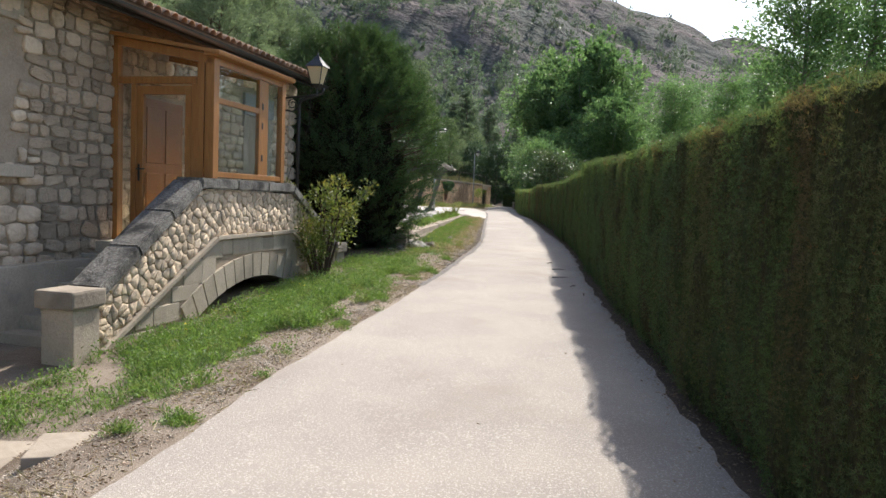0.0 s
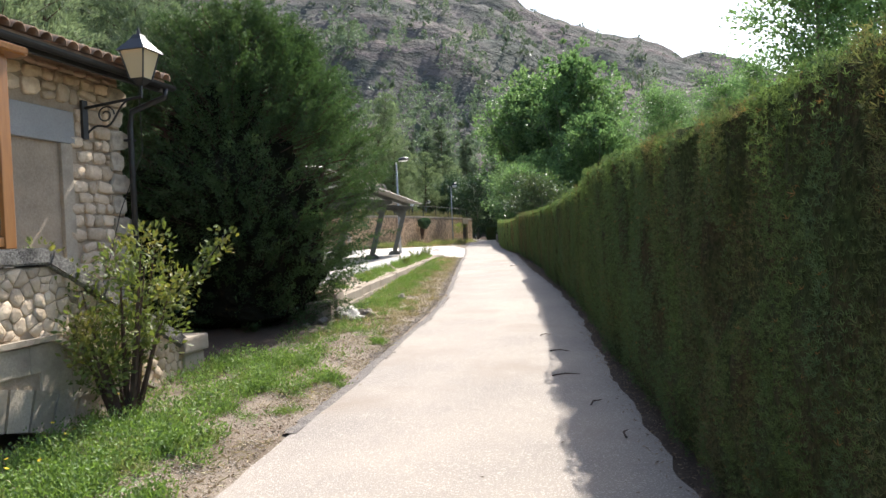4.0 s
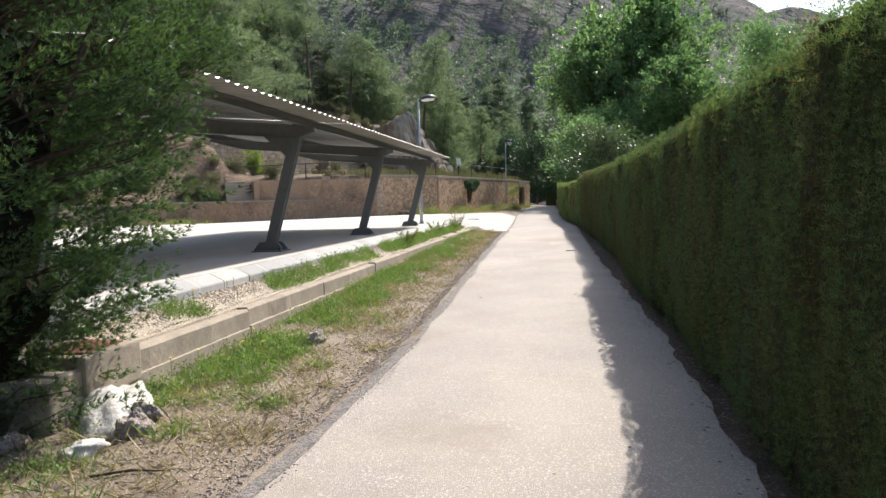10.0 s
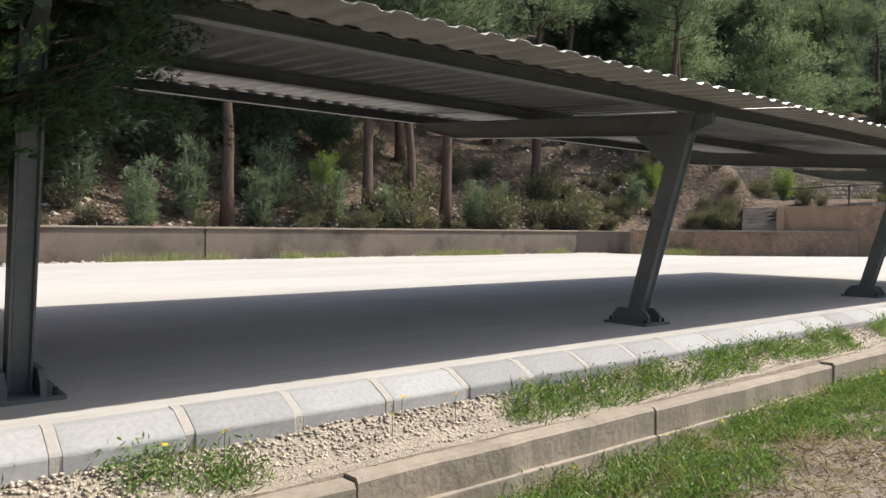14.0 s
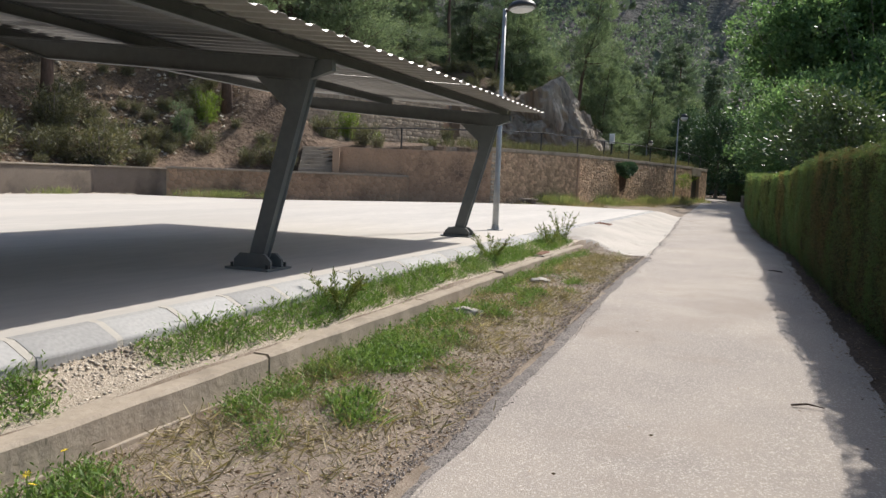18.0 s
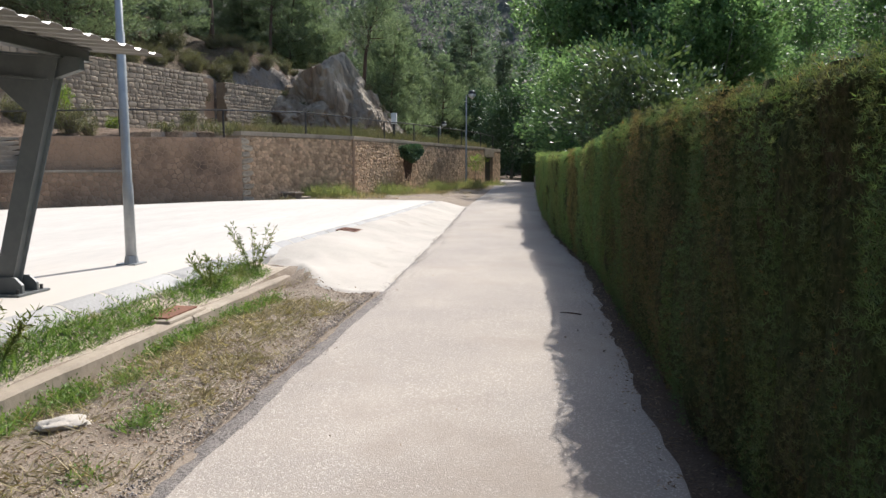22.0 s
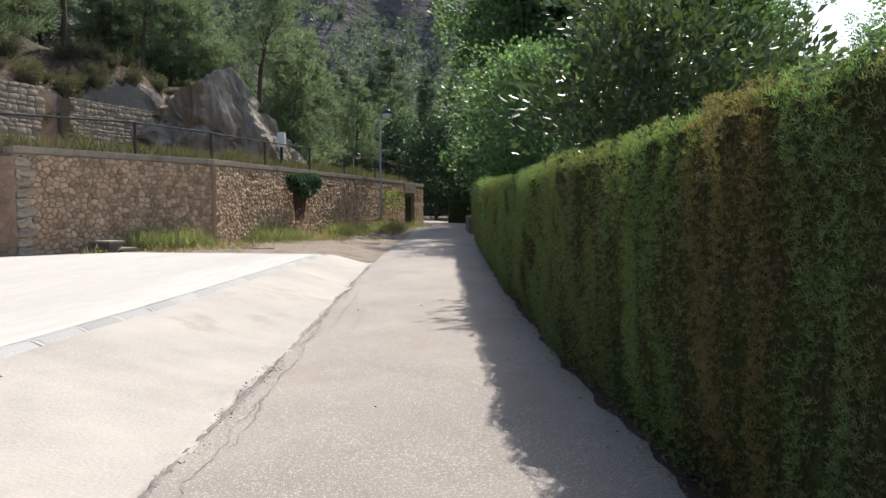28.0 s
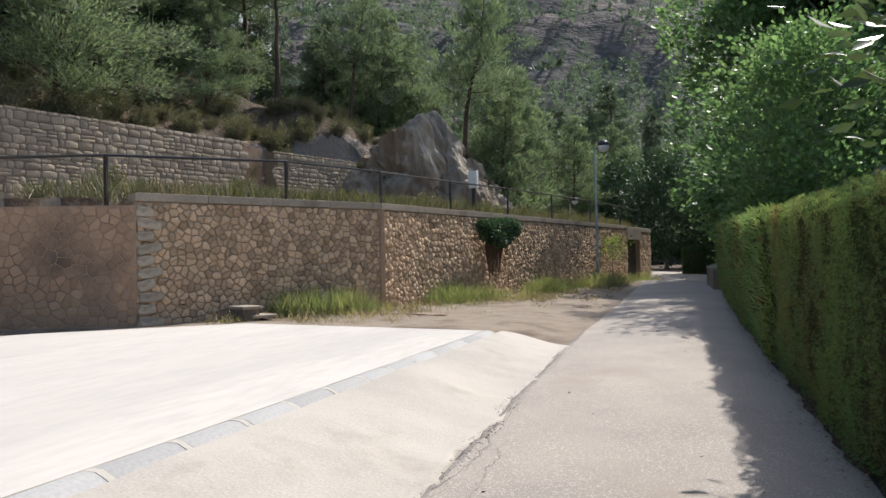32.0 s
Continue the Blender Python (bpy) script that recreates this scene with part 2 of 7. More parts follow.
WOOD = surface("varnished golden wood", (0.41, 0.185, 0.055), (0.32, 0.135, 0.035), 3, (0.20, 0.08, 0.025), 30, 0.5, 0.4, 0.15, 40, 0.003, stretch=(1, 1, 0.12), gloss=0.5)
WOOD_DARK = surface("reddish varnished door wood", (0.34, 0.138, 0.04), (0.26, 0.10, 0.028), 3, (0.14, 0.05, 0.02), 30, 0.5, 0.35, 0.15, 40, 0.003, stretch=(1, 1, 0.12), gloss=0.5)
TILE = surface("old clay roof tile", (0.38, 0.22, 0.14), (0.30, 0.19, 0.13), 3, (0.45, 0.36, 0.28), 25, 0.6, 0.9, 0.6, 30, 0.01, vary=0.3, stain=(0.16, 0.14, 0.12), stain_scale=2.5, stain_lo=0.52)
IRON = surface("black painted iron", (0.015, 0.015, 0.016), (0.03, 0.028, 0.027), 8, None, 30, 0, 0.45, 0.1, 60, 0.002, gloss=0.5)
GREYPAINT = surface("grey painted steel", (0.125, 0.135, 0.13), (0.10, 0.108, 0.105), 2, (0.16, 0.165, 0.16), 14, 0.4, 0.5, 0.1, 30, 0.002, gloss=0.5)
SHEET = surface("galvanised corrugated sheet", (0.31, 0.302, 0.288), (0.25, 0.243, 0.232), 1.5, (0.36, 0.35, 0.335), 20, 0.4, 0.45, 0.1, 20, 0.002, metal=0.5)
GALV = surface("galvanised lamp steel", (0.40, 0.412, 0.415), (0.32, 0.33, 0.335), 6, None, 30, 0, 0.45, 0.08, 40, 0.002, metal=0.5)
RUST = surface("rusty iron cover", (0.20, 0.085, 0.05), (0.14, 0.065, 0.045), 10, (0.28, 0.15, 0.09), 60, 0.5, 0.85, 0.6, 60, 0.004)
# true litter under the hedge; beside the cypress it stands in for shade
SOIL_AND_SHADE = surface("dark soil and litter, also shade by the cypress", (0.075, 0.055, 0.04), (0.12, 0.085, 0.06), 6, (0.20, 0.14, 0.10), 60, 0.6, 0.95, 1.0, 50, 0.03)
FIELD = surface("rough meadow grass", (0.10, 0.13, 0.045), (0.17, 0.165, 0.075), 0.25, (0.24, 0.21, 0.11), 12, 0.6, 0.95, 1.0, 15, 0.06, stain=(0.07, 0.095, 0.035), stain_scale=0.12, stain_lo=0.5)
BARK = surface("rough pine bark", (0.10, 0.062, 0.045), (0.065, 0.045, 0.035), 4, (0.17, 0.12, 0.09), 18, 0.5, 0.95, 1.0, 14, 0.04, stretch=(1, 1, 0.25))
BARK_GREY = surface("smooth grey bark", (0.24, 0.21, 0.18), (0.16, 0.14, 0.12), 4, (0.32, 0.29, 0.25), 18, 0.5, 0.9, 0.7, 14, 0.02, stretch=(1, 1, 0.4))
STRAW = leafage("dry straw grass", (0.40, 0.335, 0.215), (0.30, 0.245, 0.155), (0.25, 0.225, 0.12), 1.5, through=0.3)
GRASS = leafage("fresh green grass", (0.13, 0.215, 0.06), (0.205, 0.30, 0.095), (0.27, 0.27, 0.13), 2.4, through=0.36, vary=0.4, lo=0.55, hi=0.7)
HEDGE = leafage("clipped cypress hedge leaf", (0.113, 0.169, 0.071), (0.16, 0.222, 0.093), (0.18, 0.144, 0.085), 0.75, (1, 2.6, 0.25), 0.35, 0.85, 0.2, 0.12, 0.5, 0.64, second=((0.128, 0.19, 0.099), 0.9, (1, 2.0, 0.12)), odd=((0.28, 0.175, 0.085), 0.014))
# HEDGE again in lighter greens, used from y 35.5 on
HEDGE_LIGHT = leafage("lighter copy of the hedge leaf", (0.195, 0.285, 0.115), (0.255, 0.35, 0.145), (0.26, 0.22, 0.115), 0.75, (1, 2.6, 0.25), 0.4, 0.85, 0.2, 0.12, 0.5, 0.64, second=((0.195, 0.29, 0.145), 0.9, (1, 2.0, 0.12)), odd=((0.34, 0.22, 0.115), 0.016))
HEDGE_CORE = surface("green-brown hedge core with dark flecks", (0.085, 0.125, 0.045), (0.12, 0.098, 0.056), 2.5, (0.03, 0.042, 0.016), 45, 0.9, 0.95, 1.0, 40, 0.06, stretch=(1, 1.6, 0.6), gloss=0.1)
# near-black stands in for shade deep in the cypress
CROWN_SHADE = surface("near-black shade inside the crown", (0.012, 0.014, 0.008), (0.02, 0.017, 0.011), 3, (0.03, 0.032, 0.015), 30, 0.6, 0.95, 1.0, 14, 0.1, gloss=0.1)
CYPRESS = leafage("deep green cypress spray", (0.05, 0.094, 0.044), (0.086, 0.143, 0.064), (0.10, 0.155, 0.07), 0.9, through=0.36, vary=0.3)
# needle greens greyed and blue raised to imitate haze and flare
PINE = leafage("pine needles", (0.145, 0.195, 0.12), (0.21, 0.265, 0.155), (0.225, 0.27, 0.165), 0.35, through=0.45, vary=0.3, tint=(1.1, 1.15, 0.85))
PINE_DARK = leafage("dark conifer needles", (0.075, 0.112, 0.066), (0.11, 0.15, 0.088), (0.115, 0.155, 0.09), 0.35, through=0.3, vary=0.3, tint=(1.1, 1.15, 0.85))
# poplar greens also carry extra blue for haze
POPLAR = leafage("poplar leaves", (0.115, 0.205, 0.09), (0.175, 0.28, 0.12), (0.205, 0.30, 0.13), 0.3, through=0.52, vary=0.35, rough=0.42, gloss=0.4, tint=(1.08, 1.12, 0.8))
GLOSSY = leafage("glossy evergreen leaves", (0.062, 0.095, 0.05), (0.10, 0.14, 0.068), (0.125, 0.165, 0.075), 0.7, through=0.25, vary=0.35, rough=0.4, gloss=0.6)
SHRUBLEAF = leafage("shrub leaves", (0.12, 0.16, 0.045), (0.18, 0.21, 0.06), (0.26, 0.21, 0.06), 2.0, through=0.3, vary=0.4)
SCRUB = leafage("dull hillside scrub", (0.13, 0.13, 0.075), (0.19, 0.18, 0.105), (0.22, 0.18, 0.12), 0.6, through=0.25, vary=0.45)
LIME = leafage("yellow-green leaves", (0.15, 0.22, 0.05), (0.21, 0.27, 0.065), (0.13, 0.20, 0.05), 0.8, through=0.45, vary=0.3)
IVY = leafage("blue-green trailing leaves", (0.05, 0.095, 0.055), (0.08, 0.135, 0.07), (0.10, 0.16, 0.09), 1.0, through=0.15, vary=0.3)
LITTER = leafage("brown fallen leaves and needles", (0.22, 0.145, 0.095), (0.34, 0.245, 0.165), (0.17, 0.115, 0.075), 1.5, through=0.1, vary=0.35)
FLOWER = surface("yellow petals", (0.75, 0.55, 0.03), (0.8, 0.62, 0.05), 20, None, 30, 0, 0.6, 0)
WHITE = surface("white painted metal", (0.72, 0.73, 0.72), (0.62, 0.63, 0.62), 3, None, 30, 0, 0.5, 0.05)
PALESTONE = surface("white weathered boulder", (0.70, 0.66, 0.60), (0.55, 0.51, 0.46), 4, (0.36, 0.33, 0.29), 25, 0.4, 0.9, 0.9, 20, 0.03)
GRAVEL = surface("pale gravel stones", (0.56, 0.485, 0.39), (0.43, 0.365, 0.29), 8, None, 30, 0, 0.92, 0.5, 40, 0.01, vary=0.32, island=True)
WALLGRASS = leafage("pale green tall grass", (0.22, 0.255, 0.125), (0.31, 0.33, 0.17), (0.40, 0.35, 0.22), 0.8, through=0.4, vary=0.3)
CRUMB = surface("dark asphalt crumbs", (0.22, 0.195, 0.18), (0.33, 0.29, 0.26), 8, None, 30, 0, 0.95, 0.5, 40, 0.01, vary=0.45, island=True)
# near-black stands in for the unlit depth behind openings
DARK = surface("near-black for unlit depth", (0.012, 0.011, 0.01), (0.02, 0.018, 0.016), 2, None, 20, 0, 0.95, 0)
DOORGREY = surface("dark grey steel door", (0.06, 0.055, 0.05), (0.085, 0.075, 0.07), 2, None, 20, 0, 0.6, 0.1)
LANTERN_GLASS, _nt, _p, _o = node_material("milky lantern glass")
_p.inputs["Base Color"].default_value = (0.66, 0.52, 0.30, 1)
_p.inputs["Roughness"].default_value, _p.inputs["Transmission Weight"].default_value = 0.4, 0.15
GLASS, _nt, _p, _o = node_material("clear pane glass")
_g = _nt.nodes.new("ShaderNodeBsdfGlass")
_g.inputs["IOR"].default_value, _g.inputs["Roughness"].default_value = 1.45, 0.0
_g.inputs["Color"].default_value = (0.93, 0.96, 0.96, 1)
_nt.links.new(_g.outputs[0], _o.inputs[0])
BLUEWHITE = surface("faded painted sign", (0.55, 0.58, 0.62), (0.48, 0.5, 0.55), 5, None, 30, 0, 0.5, 0.05)
MSCRUB = leafage("mountain scrub", (0.10, 0.13, 0.09), (0.14, 0.17, 0.115), (0.13, 0.155, 0.115), 0.02, through=0.25, vary=0.3, tint=(1.1, 1.15, 0.85))
FARPINE = leafage("far pine needles", (0.125, 0.175, 0.115), (0.175, 0.23, 0.145), (0.185, 0.23, 0.15), 0.03, through=0.4, vary=0.3, tint=(1.1, 1.15, 0.85))

# ---- builders ----
rng = np.random.default_rng(7)


def mesh_np(name, verts, faces):
    """A mesh from arrays; all faces have the same number of corners."""
    me = bpy.data.meshes.new(name)
    verts, faces = np.asarray(verts, np.float32), np.asarray(faces, np.int32)
    n, k = faces.shape
    me.vertices.add(len(verts))
    me.vertices.foreach_set("co", verts.ravel())
    me.loops.add(n * k)
    me.loops.foreach_set("vertex_index", faces.ravel())
    me.polygons.add(n)
    me.polygons.foreach_set("loop_start", np.arange(0, n * k, k, dtype=np.int32))
    me.update(calc_edges=True)
    return me


def part(name, shape, material, parent=None, label="", place=None, smooth=False):
    """Links a bmesh or mesh as ONE object under a thing or a part."""
    if isinstance(shape, bmesh.types.BMesh):
        me = bpy.data.meshes.new(name)
        bmesh.ops.recalc_face_normals(shape, faces=shape.faces)
        shape.to_mesh(me)
        shape.free()
    else:
        me = shape
    if not me.materials:
        me.materials.append(material)
    if smooth:
        me.polygons.foreach_set("use_smooth", np.ones(len(me.polygons), bool))
    ob = new(name, me)
    if parent:
        ob.parent = parent
    if place is not None:
        ob.matrix_basis = place
    if label:
        ob["label"] = label
    return ob


def thing(name, m=None, label="", category="", group="", kind=""):
    ob = new(name)
    ob.empty_display_size = 0.2
    if m is not None:
        ob.matrix_basis = m
    return tagged(ob, label, category, group, kind)


def box(x0, x1, y0, y1, z0, z1, bevel=0.0, bm=None, m=None):
    bm = bm or bmesh.new()
    got = bmesh.ops.create_cube(bm, size=1.0)["verts"]
    bmesh.ops.transform(bm, matrix=Matrix.LocRotScale(((x0 + x1) / 2, (y0 + y1) / 2, (z0 + z1) / 2), None, (x1 - x0, y1 - y0, z1 - z0)), verts=got)
    if bevel:
        edges = list({e for v in got for e in v.link_edges})
        got = list({v for f in bmesh.ops.bevel(bm, geom=edges, offset=bevel, segments=2, affect="EDGES", profile=0.6)["faces"] for v in f.verts} | {v for v in got if v.is_valid})
    if m is not None:
        bmesh.ops.transform(bm, matrix=m, verts=got)
    return bm


def prism(points, thick, bevel=0.0, bm=None):
    """A profile of (a, b) points in the local x-z plane, drawn out along y from 0 to thick."""
    bm = bm or bmesh.new()
    low = [bm.verts.new((a, 0, b)) for a, b in points]
    face = bm.faces.new(low)
    up = bmesh.ops.extrude_face_region(bm, geom=[face])["geom"]
    bmesh.ops.translate(bm, vec=(0, thick, 0), verts=[v for v in up if isinstance(v, bmesh.types.BMVert)])
    if bevel:
        bmesh.ops.bevel(bm, geom=list(bm.edges), offset=bevel, segments=1, affect="EDGES")
    return bm


def tube(points, radii, sides=8, bm=None, cap=True):
    """A round bar along points, with a radius at each."""
    bm = bm or bmesh.new()
    points = [Vector(p) for p in points]
    if isinstance(radii, (int, float)):
        radii = [radii] * len(points)
    rings = []
    side = None
    for i, p in enumerate(points):
        way = (points[min(i + 1, len(points) - 1)] - points[max(i - 1, 0)]).normalized()
        side = way.orthogonal().normalized() if side is None else (side - way * side.dot(way)).normalized()
        other = way.cross(side)
        rings.append([bm.verts.new(p + radii[i] * (math.cos(a) * side + math.sin(a) * other)) for a in (2 * math.pi * k / sides for k in range(sides))])
    for a, b in zip(rings, rings[1:]):
        for k in range(sides):
            bm.faces.new((a[k], a[(k + 1) % sides], b[(k + 1) % sides], b[k]))
    if cap:
        bm.faces.new(rings[0][::-1]), bm.faces.new(rings[-1])
    return bm


def unit(v):
    return v / np.maximum(np.linalg.norm(v, axis=1, keepdims=True), 1e-9)


def blades(at, way, length, width, fold=0.25, spin=None):
    """Leaves or sprays as folded lozenges of two faces: roots, directions, lengths, widths."""
    n = len(at)
    way = unit(way)
    ref = rng.normal(size=(n, 3)) if spin is None else spin
    across = unit(np.cross(way, ref))
    up = np.cross(across, way)
    length, width = np.broadcast_to(length, n)[:, None], np.broadcast_to(width, n)[:, None]
    mid = at + way * length * 0.5 + up * width * fold
    v = np.stack([at, mid + across * width * 0.5, at + way * length, mid - across * width * 0.5], 1)
    faces = np.arange(4 * n).reshape(n, 4)
    tri = np.concatenate([faces[:, [0, 1, 2]], faces[:, [0, 2, 3]]])
    return v.reshape(-1, 3), tri


def feathers(at, way, length, width, pairs=2, droop=0.0):
    """Flat conifer sprays: a narrow tip with side fingers, in one plane, as one island each."""
    n = len(at)
    way = unit(way)
    across = unit(np.cross(way, rng.normal(size=(n, 3))))
    length, width = np.broadcast_to(length, n)[:, None], np.broadcast_to(width, n)[:, None]
    tip = at + way * length
    tip[:, 2] -= droop * length[:, 0]
    vs = [at - across * width * 0.12, at + across * width * 0.12, tip]
    fs = [[0, 1, 2]]
    for k in range(pairs):
        s = 0.15 + 0.5 * k / max(pairs, 1)
        for sign in (-1, 1):
            end = at + way * length * (s + 0.45) + sign * across * width * (0.75 - 0.3 * s)
            i = len(vs)
            vs.append(end)
            fs.append([0, 1, i] if sign > 0 else [1, 0, i])
    v = np.stack(vs, 1)
    k = v.shape[1]
    base = (np.arange(n) * k)[:, None]
    tri = np.concatenate([base + np.array(f)[None] for f in fs])
    return v.reshape(-1, 3), tri


def sprigs(at, way, length, wide, fingers=5):
    """Fine scale-leaved twigs: slim fingers fanning out of one root in all directions, one island each."""
    n = len(at)
    way = unit(way)
    length = np.broadcast_to(length, n)[:, None]
    across = unit(np.cross(way, rng.normal(size=(n, 3))))
    vs = [at - across * wide / 2, at + across * wide / 2, at + np.cross(across, way) * wide * 0.7]
    fs = []
    for k in range(fingers):
        d = unit(way + rng.normal(size=(n, 3)) * (0.12 if k == 0 else 0.5))
        vs.append(at + d * length * (1.0 if k == 0 else 1.0) * rng.uniform(0.55, 1.0, (n, 1)))
        fs.append([k % 3, (k + 1) % 3, 3 + k])
    v = np.stack(vs, 1)
    base = (np.arange(n) * v.shape[1])[:, None]
    return v.reshape(-1, 3), np.concatenate([base + np.array(f)[None] for f in fs])


def joined(*pairs):
    vs, fs, at = [], [], 0
    for v, f in pairs:
        vs.append(v), fs.append(f + at)
        at += len(v)
    return np.concatenate(vs), np.concatenate(fs)


def ball_points(n, flat=1.0):
    """Random points near the surface of a unit ball, thicker towards the outside."""
    d = unit(rng.normal(size=(n, 3)))
    r = rng.uniform(0.25, 1.0, (n, 1)) ** 0.45
    d = d * r
    d[:, 2] *= flat
    return d


def lump(bm_seed, radius, rough=0.35, detail=3, squash=(1, 1, 1)):
    """An uneven stone."""
    bm = bmesh.new()
    bmesh.ops.create_icosphere(bm, subdivisions=detail, radius=radius)
    for v in bm.verts:
        d = v.co.normalized()
        v.co *= 1 + rough * noise.fractal(d * 1.3 + Vector((bm_seed * 7.1, 0, 0)), 1.0, 2.0, 3)
        v.co = Vector((v.co.x * squash[0], v.co.y * squash[1], v.co.z * squash[2]))
    return bm


def branchy(seed, height, lean, base, limbs, crown_lo, crown_hi, reach, shape, up=0.35, sides=7):
    """Trunk and limbs; returns the bmesh and the limb ends with a clump size each."""
    r = random.Random(seed)
    pts, radii = [], []
    bend = Vector((r.uniform(-1, 1), r.uniform(-1, 1), 0)) * lean
    for k in range(9):
        s = k / 8
        pts.append(Vector((0, 0, -0.3)) + Vector((0, 0, (height + 0.3) * s)) + bend * s * s + Vector((r.uniform(-1, 1), r.uniform(-1, 1), 0)) * 0.02 * height * s)
        radii.append(base * (1 - 0.9 * s) * (1.35 if k == 0 else 1))
    bm = tube(pts, radii, sides + 2)
    ends = []
    for k in range(limbs):
        s = crown_lo + (crown_hi - crown_lo) * (k + r.random()) / limbs
        i = min(int(s * 8), 7)
        root = pts[i].lerp(pts[i + 1], s * 8 - i)
        a = k * 2.4 + r.uniform(-0.5, 0.5)
        t = (s - crown_lo) / max(1e-6, crown_hi - crown_lo)
        out = reach * shape(t) * r.uniform(0.7, 1.15)
        way = Vector((math.cos(a), math.sin(a), up * r.uniform(0.3, 1.5)))
        end = root + way * out
        mid = root + way * out * 0.5 + Vector((0, 0, -0.08 * out))
        rad = base * 0.28 * (1 - 0.6 * s)
        tube([root, mid, end], [rad, rad * 0.6, rad * 0.25], 5, bm)
        for q, w in ((0.35, 0.30), (0.7, 0.36), (1.0, 0.30)):
            ends.append((root.lerp(end, q) + Vector((r.uniform(-1, 1), r.uniform(-1, 1), r.uniform(-0.4, 0.6))) * 0.16 * out, w * out + 0.18))
    ends.append((pts[-1], reach * 0.3))
    return bm, ends


def crown(ends, per, leaf, width, flat=0.7, feather=False, up=0.4, minimum=0.3, maximum=1.6, hang=0.0, tuft=0):
    at, way = [], []
    for c, size in ends:
        size = min(max(size, minimum), maximum)
        n = int(per * (size / maximum) ** 1.5) + 6
        d = rng.normal(size=(n, 3)) * np.array([0.5, 0.5, 0.42 * flat])
        if tuft:
            heart = d[:max(3, n // tuft)]
            d = heart[rng.integers(0, len(heart), n)] + rng.normal(size=(n, 3)) * 0.16
        at.append(np.array(c) + d * size)
        out = np.array([c[0], c[1], 0.0]) / max(0.3, math.hypot(c[0], c[1]))
        way.append(d * 0.8 + out * 0.5 + np.array([0, 0, up]) + rng.normal(size=d.shape) * 0.4)
    at, way = np.concatenate(at), np.concatenate(way)
    way[:, 2] -= hang
    n = len(at)
    size = rng.uniform(0.65, 1.3, n)
    if feather:
        return feathers(at, way, leaf * size, width * size)
    return blades(at, way, leaf * size, width * size)


def make_tree(name, seed, height, base, limbs, lo, hi, reach, shape, per, leaf, width, wood, green, label, category="tree", group="", flat=0.7, feather=False,
              lean=0.3, up=0.35, minimum=0.3, maximum=1.6, hang=0.0, leaf_up=0.4, tuft=0):
    t = thing(name, None, label, category, group)
    bm, ends = branchy(seed, height, lean, base, limbs, lo, hi, reach, shape, up)
    part("trunk", bm, wood, t, smooth=True)
    v, f = crown(ends, per, leaf, width, flat, feather, leaf_up, minimum, maximum, hang, tuft)
    part("crown", mesh_np("crown", v, f), green, t)
    return t


def make_bush(name, seed, radius, height, count, leaf, width, green, label, category="shrub", group="", feather=False, stems=7, wood=None, flat=1.0, clump=(0.4, 0.62), levels=((0.3, 0.8), (0.6, 1.0), (0.95, 0.65)), thick=1.0):
    r = random.Random(seed)
    t = thing(name, None, label, category, group)
    bm = bmesh.new()
    ends = []
    for k in range(stems):
        a, d = k * 2.4 + r.random(), radius * r.uniform(0.15, 0.75)
        top = Vector((math.cos(a) * d, math.sin(a) * d, height * r.uniform(0.4, 0.85)))
        tube([(top.x * 0.1, top.y * 0.1, -0.1), (top.x * 0.55, top.y * 0.55, top.z * 0.5), top], [thick * (0.02 * height + 0.008), thick * (0.012 * height + 0.005), 0.004], 5, bm)
        for q, w in levels:
            ends.append((Vector((top.x * (0.35 + 0.65 * q), top.y * (0.35 + 0.65 * q), top.z * q)), w * radius * r.uniform(*clump)))
    part("rootstock", bm, wood or BARK_GREY, t)
    each = count // len(ends)
    at, way = [], []
    for c, size in ends:
        d = ball_points(each, flat)
        q = np.array(c) + d * size
        q[:, 2] = np.maximum(q[:, 2], 0.03)
        at.append(q)
        way.append(d + np.array([0, 0, 0.5]) + rng.normal(size=d.shape) * 0.5)
    at, way = np.concatenate(at), np.concatenate(way)
    size = rng.uniform(0.6, 1.3, len(at))
    v, f = (feathers if feather else blades)(at, way, leaf * size, width * size)
    part("foliage", mesh_np("foliage", v, f), green, t)
    return t


def set_at(ob, x, y, z, scale=1.0, turn=0.0, tall=1.0):
    ob.matrix_basis = Matrix.LocRotScale((x, y, z), Euler((0, 0, radians(turn))), (scale, scale, scale * tall))
    return ob


def spread(ob, places, tilt=0.0):
    """Copies of a thing at rows of x, y, z, scale, turn; the first one is the thing itself."""
    for k, (x, y, z, s, turn) in enumerate(places):
        lean = tilt * math.sin(x * 7.3 + y * 3.1), tilt * math.cos(x * 5.1 - y * 4.7)
        m = Matrix.LocRotScale((x, y, z), Euler((radians(lean[0]), radians(lean[1]), radians(turn))), (s, s, s))
        if k == 0:
            ob.matrix_basis = m
        else:
            c = copy_thing(ob, Matrix.Identity(4))
            c.matrix_basis = m

# ---- the lie of the land ----
def along(y, ys, vs):
    return np.interp(y, ys, vs)


ROAD_Y = [-30, -10, 5, 15, 25, 40, 60, 90, 200]
ROAD_Z = [-0.1, 0.1, 0.3, 0.5, 0.7, 0.85, 1.0, 1.2, 1.8]
EDGE_Y = [-30, -4, 2, 4, 7, 11, 15, 18, 21, 25, 32, 36, 41, 44, 48, 52, 60, 72, 80, 90, 110]
EDGE_X = [-1.3, -1.1, -0.86, -0.72, -0.42, -0.15, 0.1, 0.16, 0.06, -0.05, -0.29, -0.33, -0.52, -0.65, -0.87, -1.06, -1.2, -1.5, -2.0, -4.5, -12.0]
